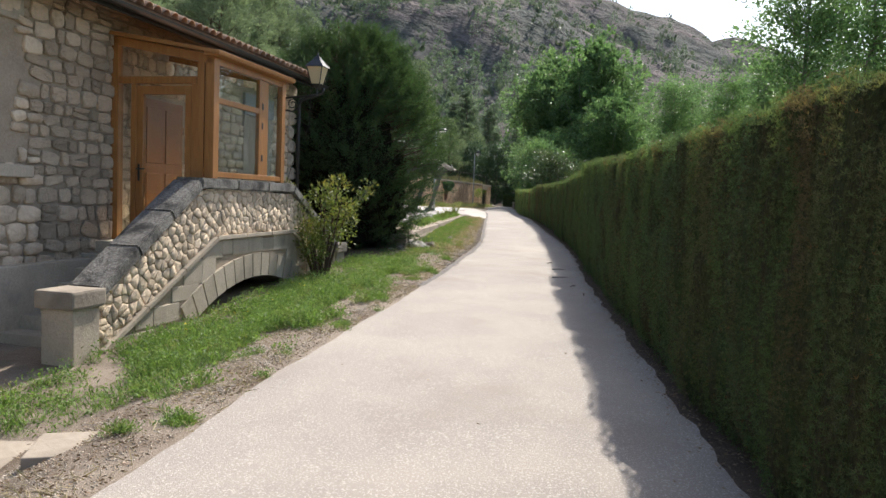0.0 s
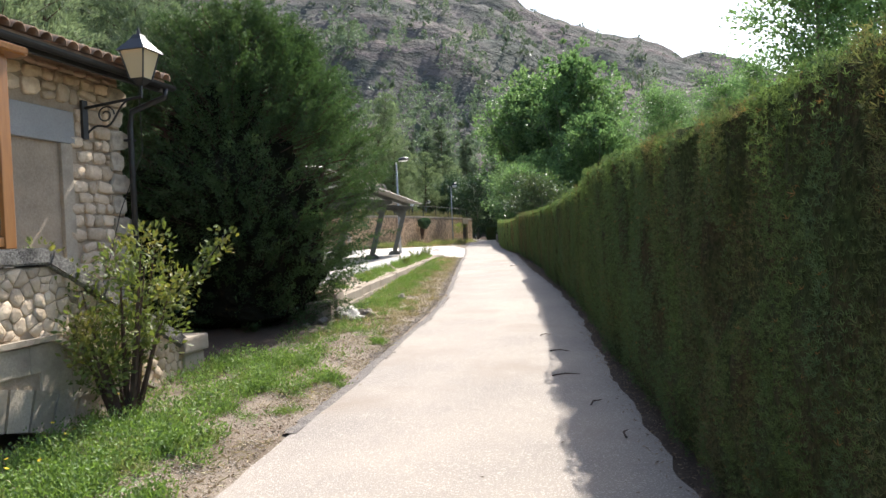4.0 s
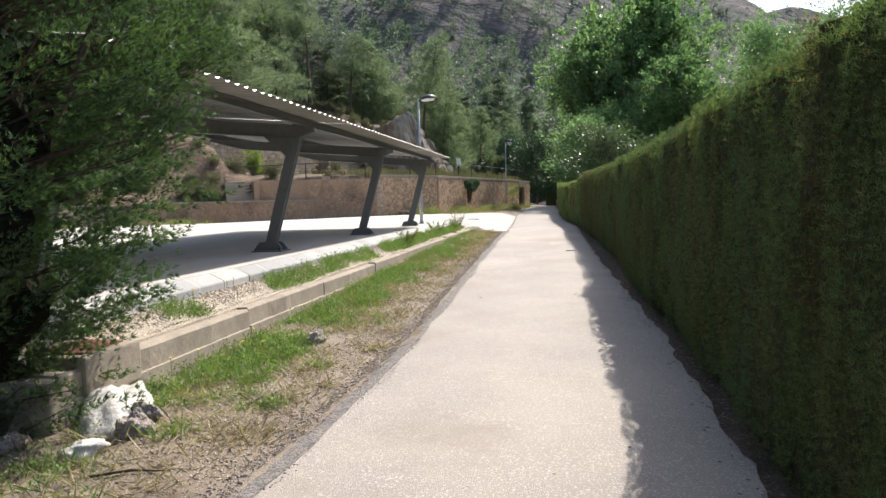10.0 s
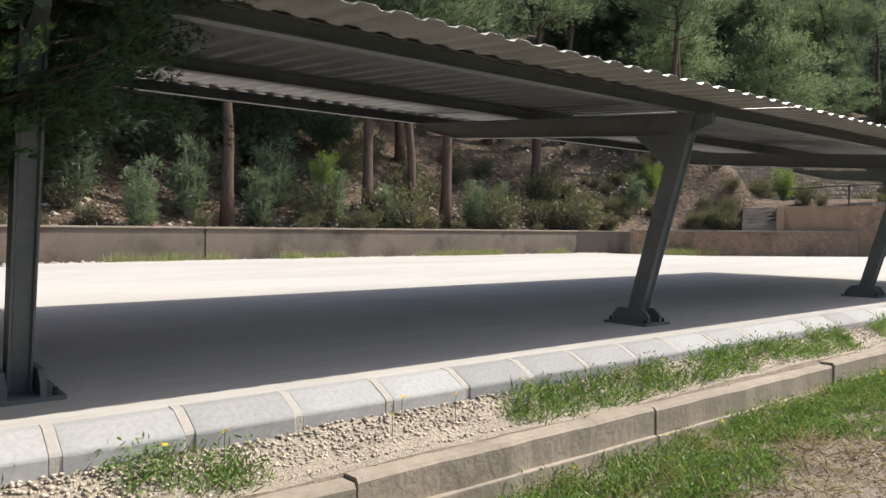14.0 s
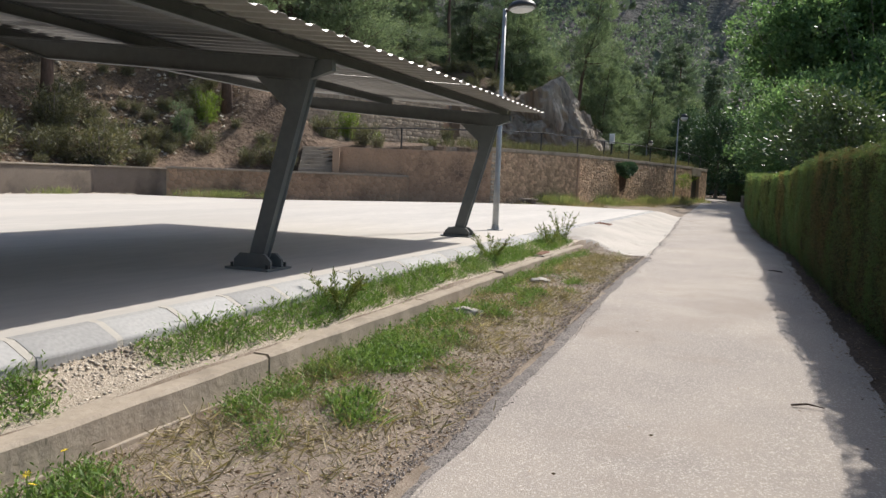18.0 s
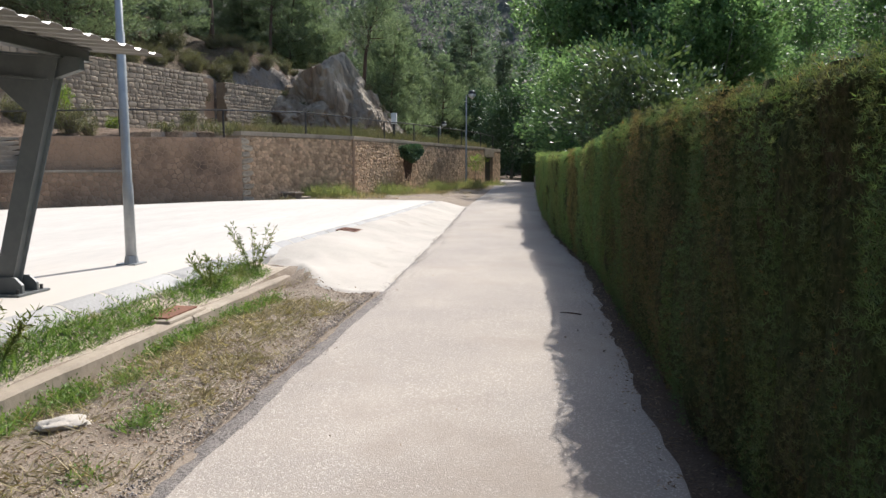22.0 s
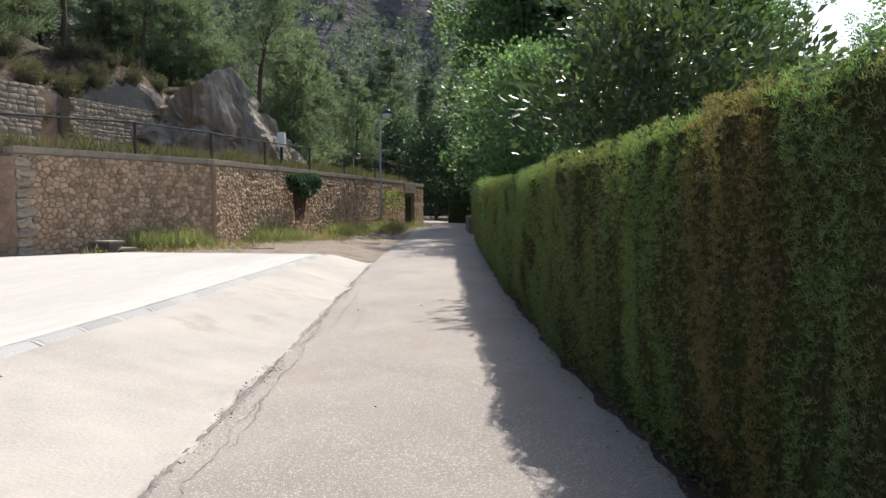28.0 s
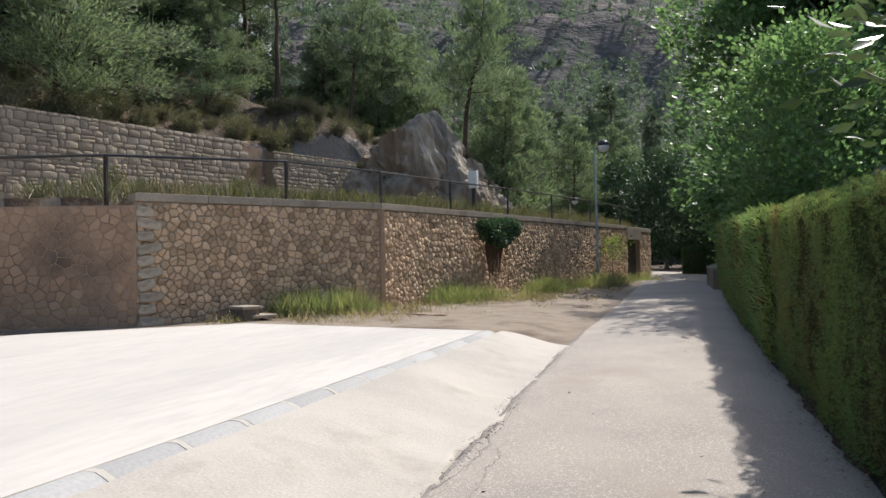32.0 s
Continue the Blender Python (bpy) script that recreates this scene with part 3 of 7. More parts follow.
BASE_Y = [-30, 2, 10, 14, 18, 25, 33, 38, 42, 47, 56, 66, 80, 90, 110]
BASE_X = [2.35, 2.37, 2.42, 2.58, 2.58, 2.3, 2.16, 2.1, 1.75, 1.52, 1.36, 1.35, 1.5, -1.5, -9.0]
LINE_Y = [-60, 41, 43.6, 47.5, 49.8, 52.68, 57.67, 62.97, 71.9, 76.2, 79.8, 82, 120]
LINE_X = [-20.4, -20.4, -19.5, -17.2, -15.7, -9.44, -6.57, -5.3, -3.3, -2.3, -1.9, -5, -26]
HA = radians(8)
HU, HV, HO = np.array([math.sin(HA), math.cos(HA)]), np.array([math.cos(HA), -math.sin(HA)]), np.array([-3.10, 6.26])


def road_z(y):
    return along(y, ROAD_Y, ROAD_Z)


def smooth(a, b, v):
    s = np.clip((v - a) / (b - a), 0, 1)
    return s * s * (3 - 2 * s)


def wobble(x, y, scale, seed=0.0):
    """A cheap sum of waves, about -1 to 1."""
    a = np.sin(x * scale * 1.13 + y * scale * 0.71 + seed) + np.sin(x * scale * -0.63 + y * scale * 1.37 + seed * 1.7 + 1.3)
    return (a + np.sin(x * scale * 2.9 + seed * 0.7) * np.sin(y * scale * 2.3 + 0.4)) / 3


def hash_of(i, j, seed):
    h = np.sin(i * 127.1 + j * 311.7 + seed * 74.7) * 43758.5453
    return h - np.floor(h)


def vnoise(x, y, seed=0.0):
    """Smooth value noise, 0 to 1."""
    i, j = np.floor(x), np.floor(y)
    fx, fy = x - i, y - j
    fx, fy = fx * fx * (3 - 2 * fx), fy * fy * (3 - 2 * fy)
    a = hash_of(i, j, seed) * (1 - fx) + hash_of(i + 1, j, seed) * fx
    b = hash_of(i, j + 1, seed) * (1 - fx) + hash_of(i + 1, j + 1, seed) * fx
    return a * (1 - fy) + b * fy


def ground_z(x, y):
    x, y = np.asarray(x, float), np.asarray(y, float)
    zr = road_z(y)
    xl = along(y, EDGE_Y, EDGE_X)
    u = (x - HO[0]) * HU[0] + (y - HO[1]) * HU[1]
    v = (x - HO[0]) * HV[0] + (y - HO[1]) * HV[1]
    front = -0.12 + 0.068 * (u + 2.4)
    z = zr + (front - zr) * smooth(0.05, 1.0, (xl - x) / np.maximum(xl + 2.9, 0.8)) * (1 - smooth(10.5, 13.5, y))
    verge = zr + 0.03 + 0.03 * smooth(0.1, 0.6, xl - x) - 0.09 * smooth(0.8, 1.6, xl - x)
    z = np.where(y > 10.5, z * (1 - smooth(10.5, 13.5, y)) + verge * smooth(10.5, 13.5, y), z)
    z = np.where(x > xl - 0.05, zr - 0.012, z)
    bed = smooth(-1.72, -1.80, x) * smooth(14.8, 15.1, y) * (1 - smooth(36.2, 36.6, y))
    z = z * (1 - bed) + bed * (0.845 + 0.004 * (y - 15) + 0.14 * smooth(-1.9, -2.2, x))
    pad = smooth(-2.2, -2.35, x) * smooth(14.9, 15.2, y) * (1 - smooth(52, 54, y))
    z = z * (1 - pad) + pad * 1.05
    under = 0.06 * smooth(35.9, 36.6, y) * (1 - smooth(51.0, 51.7, y))
    front_y = np.interp((x + 2.2) / np.maximum(xl + 2.2, 0.5), [0, 0.27, 0.45, 0.63, 0.78, 1.0], [36.5, 36.4, 35.85, 35.4, 35.42, 35.6])
    rise = smooth(front_y - 0.3, front_y + 0.2, y) * (x < xl - 0.05)
    z = z * (1 - rise) + rise * (zr - 0.03 - under + (1.08 - zr) * smooth(0.0, 1.6, xl - x))
    rough = np.where((x > xl - 0.05), 0.0, 0.018) * wobble(x, y, 4.1) + np.where(x > xl - 0.4, 0, 0.02) * wobble(x, y, 1.3, 2)
    z = z + rough * (1 - pad)
    d = along(y, LINE_Y, LINE_X) - x - 0.7
    top = 2.0 + 1.55 * smooth(48.5, 52.0, y)
    shelf = 0.6 + 15.4 * smooth(49, 56, y) - 4.5 * smooth(75, 82, y)
    jump = 3.7 * smooth(50, 56, y) * (1 - smooth(77, 82, y))
    up = np.maximum(d - shelf - 0.6, 0)
    hill = top + 0.03 * np.clip(d, 0, shelf) + jump * smooth(0.0, 0.6, d - shelf) + 0.62 * up - 0.0016 * np.minimum(up, 150) ** 2
    hill = hill + (0.35 * wobble(x, y, 0.5, 1) + 0.15 * wobble(x, y, 1.9, 3)) * smooth(0.3, 3, d - 0.5)
    hill = hill + 3.4 * np.exp(-((x + 19.0) ** 2 / 16 + (y - 82) ** 2 / 34))
    z = np.where(d > 0.12, hill, z)
    return z


def grid_mesh(name, xs, ys, height):
    gx, gy = np.meshgrid(xs, ys)
    v = np.stack([gx, gy, height(gx, gy)], -1).reshape(-1, 3)
    n, k = len(ys), len(xs)
    i = (np.arange(n - 1)[:, None] * k + np.arange(k - 1)[None]).ravel()
    return mesh_np(name, v, np.stack([i, i + 1, i + k + 1, i + k], 1))


def steps_of(*spans):
    out = [np.arange(a, b, s) for a, b, s in spans]
    return np.concatenate(out + [[spans[-1][1]]])


GX = steps_of((-160, -60, 6), (-60, -24, 1.2), (-24, -3, 0.5), (-3, 3, 0.1), (3, 12, 0.6), (12, 60, 4), (60, 400, 40))
GY = steps_of((-120, -10, 8), (-10, 46, 0.25), (46, 90, 0.4), (90, 150, 3), (150, 420, 15))
ground = part("ground", grid_mesh("ground", GX, GY, ground_z), DIRT, smooth=True)
tagged(ground, "dry earth verge and reddish pine hillside with scattered litter", "ground", kind="structure")
ground.data.materials.append(HILLSOIL)
ground.data.materials.append(ROCK)
_co = np.empty(len(ground.data.polygons) * 3)
ground.data.polygons.foreach_get("center", _co)
_co = _co.reshape(-1, 3)
_no = np.empty(len(ground.data.polygons) * 3)
ground.data.polygons.foreach_get("normal", _no)
_no = _no.reshape(-1, 3)
_d = along(_co[:, 1], LINE_Y, LINE_X) - _co[:, 0] - 0.7
_mi = np.where(_d > 0.3, 1, 0)
_mi = np.where((_no[:, 2] < 0.62) & (_d > 2) & (_co[:, 1] > 68), 2, _mi)
ground.data.materials.append(BEDGRAVEL)
_mi = np.where((_co[:, 0] > -2.4) & (_co[:, 0] < -1.8) & (_co[:, 1] > 15) & (_co[:, 1] < 36.4), 3, _mi)
ground.data.materials.append(SOIL_AND_SHADE)
_mi = np.where((_co[:, 0] > along(_co[:, 1], BASE_Y, BASE_X) - 0.1) & (_co[:, 0] < 3.6), 4, _mi)
# dark soil beside the cypress, mostly its shade put into the colour
_mi = np.where((_co[:, 0] < -1.9) & (_co[:, 0] > -9) & (_co[:, 1] > 10.3) & (_co[:, 1] < 15.3), 4, _mi)
ground.data.materials.append(FIELD)
_mi = np.where(_co[:, 0] >= 3.6, 5, _mi)
ground.data.polygons.foreach_set("material_index", _mi.astype(np.int32))


# road: a slightly crowned sheet with a ragged left edge
def road_mesh():
    ys = np.arange(-40, 110.01, 0.12)
    left = along(ys, EDGE_Y, EDGE_X) + 0.006 * np.sin(ys * 9.1 + 2 * np.sin(ys)) + 0.015 * np.sin(ys * 2.3)
    right = along(ys, BASE_Y, BASE_X) + 0.02 * np.sin(ys * 4.3 + 2 * np.sin(ys * 0.9)) + 0.012 * np.sin(ys * 15 + 3 * np.sin(ys * 1.3)) + rng.normal(size=len(ys)) * 0.006
    s = np.linspace(0, 1, 13)[None]
    x = left[:, None] + (right - left)[:, None] * s
    z = road_z(ys)[:, None] + 0.004 + 0.035 * (1 - (2 * s - 1) ** 2) + 0.006 * wobble(x, ys[:, None], 1.5)
    v = np.stack([x, np.broadcast_to(ys[:, None], x.shape), z], -1).reshape(-1, 3)
    k = 13
    i = (np.arange(len(ys) - 1)[:, None] * k + np.arange(k - 1)[None]).ravel()
    return mesh_np("road", v, np.stack([i, i + 1, i + k + 1, i + k], 1))


road = part("road", road_mesh(), ASPHALT, smooth=True)
tagged(road, "narrow lane of pale worn asphalt", "road", kind="structure")


# crumbling dark strip along the lane's left edge
def strip_mesh(y0, y1, off0, off1, lift, wave=0.05):
    ys = np.arange(y0, y1, 0.035)
    e = along(ys, EDGE_Y, EDGE_X)
    a = e + off0 + wave * (vnoise(ys * 2.1, ys * 0, 2) + vnoise(ys * 7, ys * 0, 3) - 1) + rng.normal(size=len(ys)) * 0.008
    b = e + off1 + wave * (vnoise(ys * 1.3, ys * 0, 5) + 0.25 * vnoise(ys * 5, ys * 0, 6) - 0.6)
    z = road_z(ys)
    v = np.stack([np.stack([a, ys, z - 0.02 + lift], -1), np.stack([(a + b) / 2, ys, z + 0.013 + lift + 0.003 * np.sin(ys * 31)], -1), np.stack([b, ys, z + 0.011 + lift], -1)], 1).reshape(-1, 3)
    i = (np.arange(len(ys) - 1)[:, None] * 3 + np.arange(2)[None]).ravel()
    return mesh_np("strip", v, np.stack([i, i + 1, i + 4, i + 3], 1))


road_edge = part("road_edge", strip_mesh(8, 35.2, -0.12, 0.06, 0.0, 0.06), ASPHALT_EDGE, smooth=True)
tagged(road_edge, "dark crumbling asphalt strip along the lane", "road edge", kind="structure")
road_joint = part("road_joint", strip_mesh(35.2, 53, -0.04, 0.015, -0.003, 0.02), EDGEFADE, smooth=True)
tagged(road_joint, "crumbled joint between the lane and the concrete ramp", "road edge", kind="structure")


def crack_mesh(y0, y1, off, wide, seed):
    """A thin wandering crack along the lane."""
    ys = np.arange(y0, y1, 0.03)
    walk_x = np.cumsum(np.random.default_rng(seed).normal(size=len(ys))) * 0.012
    x = along(ys, EDGE_Y, EDGE_X) + off + walk_x - np.linspace(0, walk_x[-1], len(ys))
    w = wide * (0.35 + np.abs(np.sin(ys * 3.1 + seed)) * 0.8)
    t = np.clip((x - along(ys, EDGE_Y, EDGE_X)) / np.maximum(along(ys, BASE_Y, BASE_X) - along(ys, EDGE_Y, EDGE_X), 0.5), 0, 1)
    z = road_z(ys) + 0.0075 + 0.035 * (1 - (2 * t - 1) ** 2) + 0.006 * wobble(x, ys, 1.5)
    v = np.stack([np.stack([x - w, ys, z], -1), np.stack([x + w, ys, z], -1)], 1).reshape(-1, 3)
    i = np.arange(len(ys) - 1) * 2
    return mesh_np("crack", v, np.stack([i, i + 1, i + 3, i + 2], 1))


for k, (y0, y1, off, wide) in enumerate(((37.5, 50, 0.09, 0.007), (40, 46.5, 0.22, 0.005), (16, 30, 0.12, 0.005), (43.2, 45.2, 0.42, 0.004), (36.5, 41, 0.16, 0.004))):
    tagged(part("road_crack", crack_mesh(y0, y1, off, wide, k + 3), EDGEFADE), "thin dark crack wandering along the lane's edge", "crack", kind="structure")

# ---- mountain across the valley ----
def mountain():
    az = np.radians(np.linspace(-75, 75, 260))
    ring = np.linspace(0, 1, 90)
    ridge = along(np.degrees(az), [-75, -40, -20, -8, 0, 4, 8, 12, 18, 25, 35, 50, 75], [150, 185, 205, 195, 172, 150, 128, 112, 90, 66, 48, 40, 36])
    A, S = np.meshgrid(az, ring)
    R = 115 + 385 * S
    z = 1.5 + (ridge[None] - 1.5) * (S ** 1.05)
    x, y = R * np.sin(A), R * np.cos(A)
    n = np.zeros_like(x)
    for k, amp in ((0.012, 16), (0.03, 8), (0.075, 4.0), (0.16, 2.0)):
        n += amp * wobble(x + 0.4 * z, y, k, k * 90) + amp * 0.5 * np.abs(wobble(x - y, y + z, k * 1.7, 3))
    terrace = 7.5 * np.sin(z * 0.16 + 1.6 * wobble(x, y, 0.02))
    z = z + (0.75 * n + 0.6 * terrace) * smooth(0.02, 0.25, S)
    v = np.stack([x, y, z], -1).reshape(-1, 3)
    k = len(az)
    i = (np.arange(len(ring) - 1)[:, None] * k + np.arange(k - 1)[None]).ravel()
    return v, mesh_np("mountain", v, np.stack([i, i + 1, i + k + 1, i + k], 1))


# distance haze is mixed into these greys, no volume is used
MOUNT = surface("grey mountain rock and scrub, haze in the colour", (0.19, 0.152, 0.145), (0.118, 0.118, 0.105), 0.02, (0.06, 0.078, 0.058), 0.10, 0.9, 0.95, 0.9, 0.07, 9.0, stretch=(1, 1, 1.8), stain=(0.22, 0.17, 0.16), stain_scale=0.035, stain_lo=0.58, gloss=0.1)
_mv, _mm = mountain()
backdrop_mountain = part("mountain", _mm, MOUNT, smooth=True)
tagged(backdrop_mountain, "rocky mountainside with sparse scrub and pines across the valley", "mountain", kind="structure")

# ---- concrete yard, kerb, ramp, low wall ----
PAD_Z = 1.16


def kerb_x(y):
    return -2.205 + 0.2 * smooth(37, 45, y)


def slab(outline, z0, z1):
    bm = bmesh.new()
    low = [bm.verts.new((x, y, z1)) for x, y in outline]
    f = bm.faces.new(low)
    up = bmesh.ops.extrude_face_region(bm, geom=[f])["geom"]
    bmesh.ops.translate(bm, vec=(0, 0, z0 - z1), verts=[v for v in up if isinstance(v, bmesh.types.BMVert)])
    return bm


yard = part("pavement_yard", slab([(-2.42, 15.2), (-2.42, 37.0), (-2.36, 39.5), (-2.26, 42.5), (-2.215, 45.0), (-2.215, 51.55), (-6.7, 52.3), (-9.2, 50.2), (-14.6, 42.2), (-19.4, 40.6), (-19.6, 24), (-18.5, 12), (-6.0, 15.2)], 0.8, PAD_Z), CONCRETE)
tagged(yard, "pale concrete parking yard with faint trowel marks", "pavement", kind="structure")

# kerb stones laid end to end along the yard, with mortar between
KERB_PROFILE = [(0.035, -0.28), (0.035, -0.088), (0.024, -0.073), (-0.112, -0.006), (-0.14, 0.005), (-0.215, 0.008), (-0.215, -0.28)]
kerb = thing("kerb", None, "row of grey kerb stones with pale mortar joints", "kerb", kind="structure")
_stone = bpy.data.meshes.new("kerb_stone")
_bm = prism(KERB_PROFILE, 0.545)
bmesh.ops.bevel(_bm, geom=list(_bm.edges), offset=0.006, segments=1, affect="EDGES")
bmesh.ops.recalc_face_normals(_bm, faces=_bm.faces)
_bm.to_mesh(_stone)
_bm.free()
_joint = bpy.data.meshes.new("mortar_joint")
_bm = prism([(a * 0.985 - 0.001 if b < 0 else a, b + (0.004 if b > -0.1 else 0)) for a, b in KERB_PROFILE], 0.05)
bmesh.ops.recalc_face_normals(_bm, faces=_bm.faces)
_bm.to_mesh(_joint)
_bm.free()
for k in range(62):
    y = 14.9 + 0.592 * k
    drop = -0.012 * smooth(36, 40, y)
    if y < 15.9:
        continue
    part("kerb_stone", _stone, KERB, kerb, place=pose(float(kerb_x(y)) + 0.006 * math.sin(k * 2.1), y, PAD_Z + drop, 0, 0.6 * math.sin(k * 1.7), 0.25 * math.sin(k * 3.1) - (1.4 if 38.5 < y < 43.5 else 0)))
    part("mortar_joint", _joint, MORTAR, kerb, place=pose(float(kerb_x(y + 0.55)) - 0.002, y + 0.544, PAD_Z + drop - 0.003))

# low wall in front of the bed, cast in lengths
low_wall = thing("low_wall", None, "low weathered concrete wall with cracked lengths beside the verge", "wall", kind="structure")
LENGTHS = [15.0, 17.9, 20.35, 23.1, 25.75, 28.4, 31.0, 33.6, 36.2]
for k, (a, b) in enumerate(zip(LENGTHS, LENGTHS[1:])):
    zt = 0.835 + 0.004 * (a - 15) + 0.008 * math.sin(k * 2.3)
    bm = bmesh.new()
    n = 14
    for i in range(n + 1):
        y = a + (b - a - 0.018) * i / n
        j = 0.006 * math.sin(y * 7.1) + 0.004 * math.sin(y * 17)
        for x, z in ((-1.66 + j, 0.2), (-1.665 + j, zt - 0.02), (-1.685 + j, zt + 0.5 * j), (-1.86 + j, zt - 0.6 * j), (-1.88, zt - 0.02), (-1.88, 0.2)):
            bm.verts.new((x + 0.01 * math.sin(k * 5), y, z))
    bm.verts.ensure_lookup_table()
    for i in range(n):
        for q in range(5):
            v = bm.verts
            bm.faces.new((v[i * 6 + q], v[i * 6 + q + 1], v[i * 6 + q + 7], v[i * 6 + q + 6]))
    bm.faces.new([bm.verts[q] for q in range(6)])
    bm.faces.new([bm.verts[n * 6 + q] for q in range(6)])
    part("wall_length", bm, OLDCONC, low_wall)
    part("base_course", box(-1.9, -1.642, a, b - 0.018, 0.2, zt - 0.19, 0.008), OLDCONC, low_wall)
# end block and the inspection box behind it
part("wall_end", box(-2.16, -1.64, 14.86, 15.0, 0.15, 0.82, 0.02), OLDCONC, low_wall)
part("kerb_end", box(-2.42, -2.17, 15.55, 15.9, 0.6, 1.165, 0.012), KERB, kerb, "squared end block of the kerb")
manhole = thing("inspection_cover", None, "rusty square inspection cover in a concrete rim", "cover")
part("rim", box(-2.16, -1.62, 15.2, 15.86, 0.6, 0.915, 0.02), OLDCONC, manhole)
part("lid", box(-2.1, -1.7, 15.28, 15.76, 0.88, 0.93, 0.006), RUST, manhole)
manhole2 = thing("inspection_cover", None, "rusty square inspection cover in a concrete rim", "cover")
part("rim", box(-2.2, -1.7, 33.2, 33.9, 0.6, 0.935, 0.02), OLDCONC, manhole2)
part("lid", box(-2.14, -1.76, 33.27, 33.83, 0.9, 0.951, 0.006), RUST, manhole2)


# ramp of rough concrete between yard and lane
def ramp_mesh():
    t = np.linspace(0, 1, 170)[:, None]
    s = np.linspace(0, 1, 24)[None]
    front = np.interp(s, [0, 0.27, 0.45, 0.63, 0.78, 1.0], [36.5, 36.4, 35.85, 35.4, 35.42, 35.6]) + 0.012 * np.sin(s * 23)
    ys = front + (51.75 - front) * t
    e = along(ys, EDGE_Y, EDGE_X) - 0.02 + 0.03 * np.sin(ys * 2.7) + 0.06 * (vnoise(ys * 6, ys * 0, 3) - 0.5) + 0.04 * (vnoise(ys * 17, ys * 0, 5) - 0.5)
    k0 = kerb_x(ys)
    x = k0 + (e - k0) * s
    z1 = road_z(ys) + 0.006
    z = (PAD_Z - 0.02) + (z1 - PAD_Z + 0.02) * (0.25 * s + 0.75 * smooth(0, 1, s)) + 0.008 * wobble(x, ys, 3.0)
    low = smooth(0.0, 1.1, ys - front)
    z = (ground_z(x, ys - 0.12) + 0.012) * (1 - low) + z * low
    v = np.stack([x, ys, z], -1)
    skirt = v[:, -1:].copy()
    skirt[:, :, 2] -= 0.12
    v = np.concatenate([v, skirt], 1)
    lip = v[:1].copy()
    lip[:, :, 1] -= 0.16
    lip[:, :, 2] -= 0.1
    v = np.concatenate([lip, v], 0)
    k = v.shape[1]
    i = (np.arange(len(v) - 1)[:, None] * k + np.arange(k - 1)[None]).ravel()
    f = np.stack([i, i + 1, i + k + 1, i + k], 1)
    return mesh_np("ramp", v.reshape(-1, 3), f)


ramp = part("pavement_ramp", ramp_mesh(), RAMP, smooth=True)
tagged(ramp, "rough buff concrete ramp from the yard down to the lane", "ramp", kind="structure")
drain = thing("drain_cover", pose(-2.02, 40.3, 1.128, 0, 6, 0), "small rusty drain grating set in the ramp", "drain")
part("frame", box(-0.18, 0.18, -0.26, 0.26, -0.03, 0.008, 0.004), RUST, drain)
for k in range(7):
    part("bar", box(-0.15, 0.15, -0.24 + 0.075 * k, -0.21 + 0.075 * k, 0.0, 0.014), RUST, drain)

# ---- hedge ----
HEDGE_Y = [-12, -1, 2, 5, 7.5, 9, 11.5, 13, 17, 20, 25, 28, 33, 36, 40, 45, 55, 66]
HEDGE_Z = [2.32, 2.35, 2.38, 2.42, 2.48, 2.56, 2.62, 2.57, 2.53, 2.48, 2.55, 2.6, 2.68, 2.64, 2.52, 2.52, 2.76, 3.1]


def hedge_face(y, z):
    """x of the clipped face."""
    h = (z - road_z(y)) / 1.8
    return along(y, BASE_Y, BASE_X) - 0.02 + 0.17 * smooth(21, 24, y) * (1 - 0.7 * smooth(29, 33, y)) * (1 - smooth(35, 39, y)) + 0.05 * (1 - 1.5 * smooth(37, 40, y)) + 0.06 * np.sin(np.clip(h, 0, 1) * 2.2) * -1 + 0.05 * wobble(y, z, 2.6, 4) + 0.03 * wobble(y * 2.4, z, 2.3, 9) + 0.35 * np.clip(0.16 - h, 0, 1)


def hedge_relief(y, z):
    """How far back the clipped surface lies: upright plumes with creases between, tufts and a few ragged holes."""
    shift = 0.9 * vnoise(y * 1.3, z * 0.5, 3)
    plume = np.abs(np.sin(math.pi * (y / 0.27 + shift + 0.5 * vnoise(y * 4, z * 1.2, 7)))) ** 0.45
    thin = 0.6 + 0.8 * vnoise(y * 0.45, z * 0.3, 11) + 0.75 * smooth(22, 26, y) * (1 - smooth(34, 37, y))
    tuft = 0.6 * vnoise(y * 9, z * 6, 5) + 0.4 * vnoise(y * 19, z * 13, 6)
    hole = smooth(0.66, 0.85, vnoise(y * 3.2, z * 1.8, 9))
    return 0.105 * thin * (1 - plume) + 0.075 * tuft + 0.09 * hole - 0.03


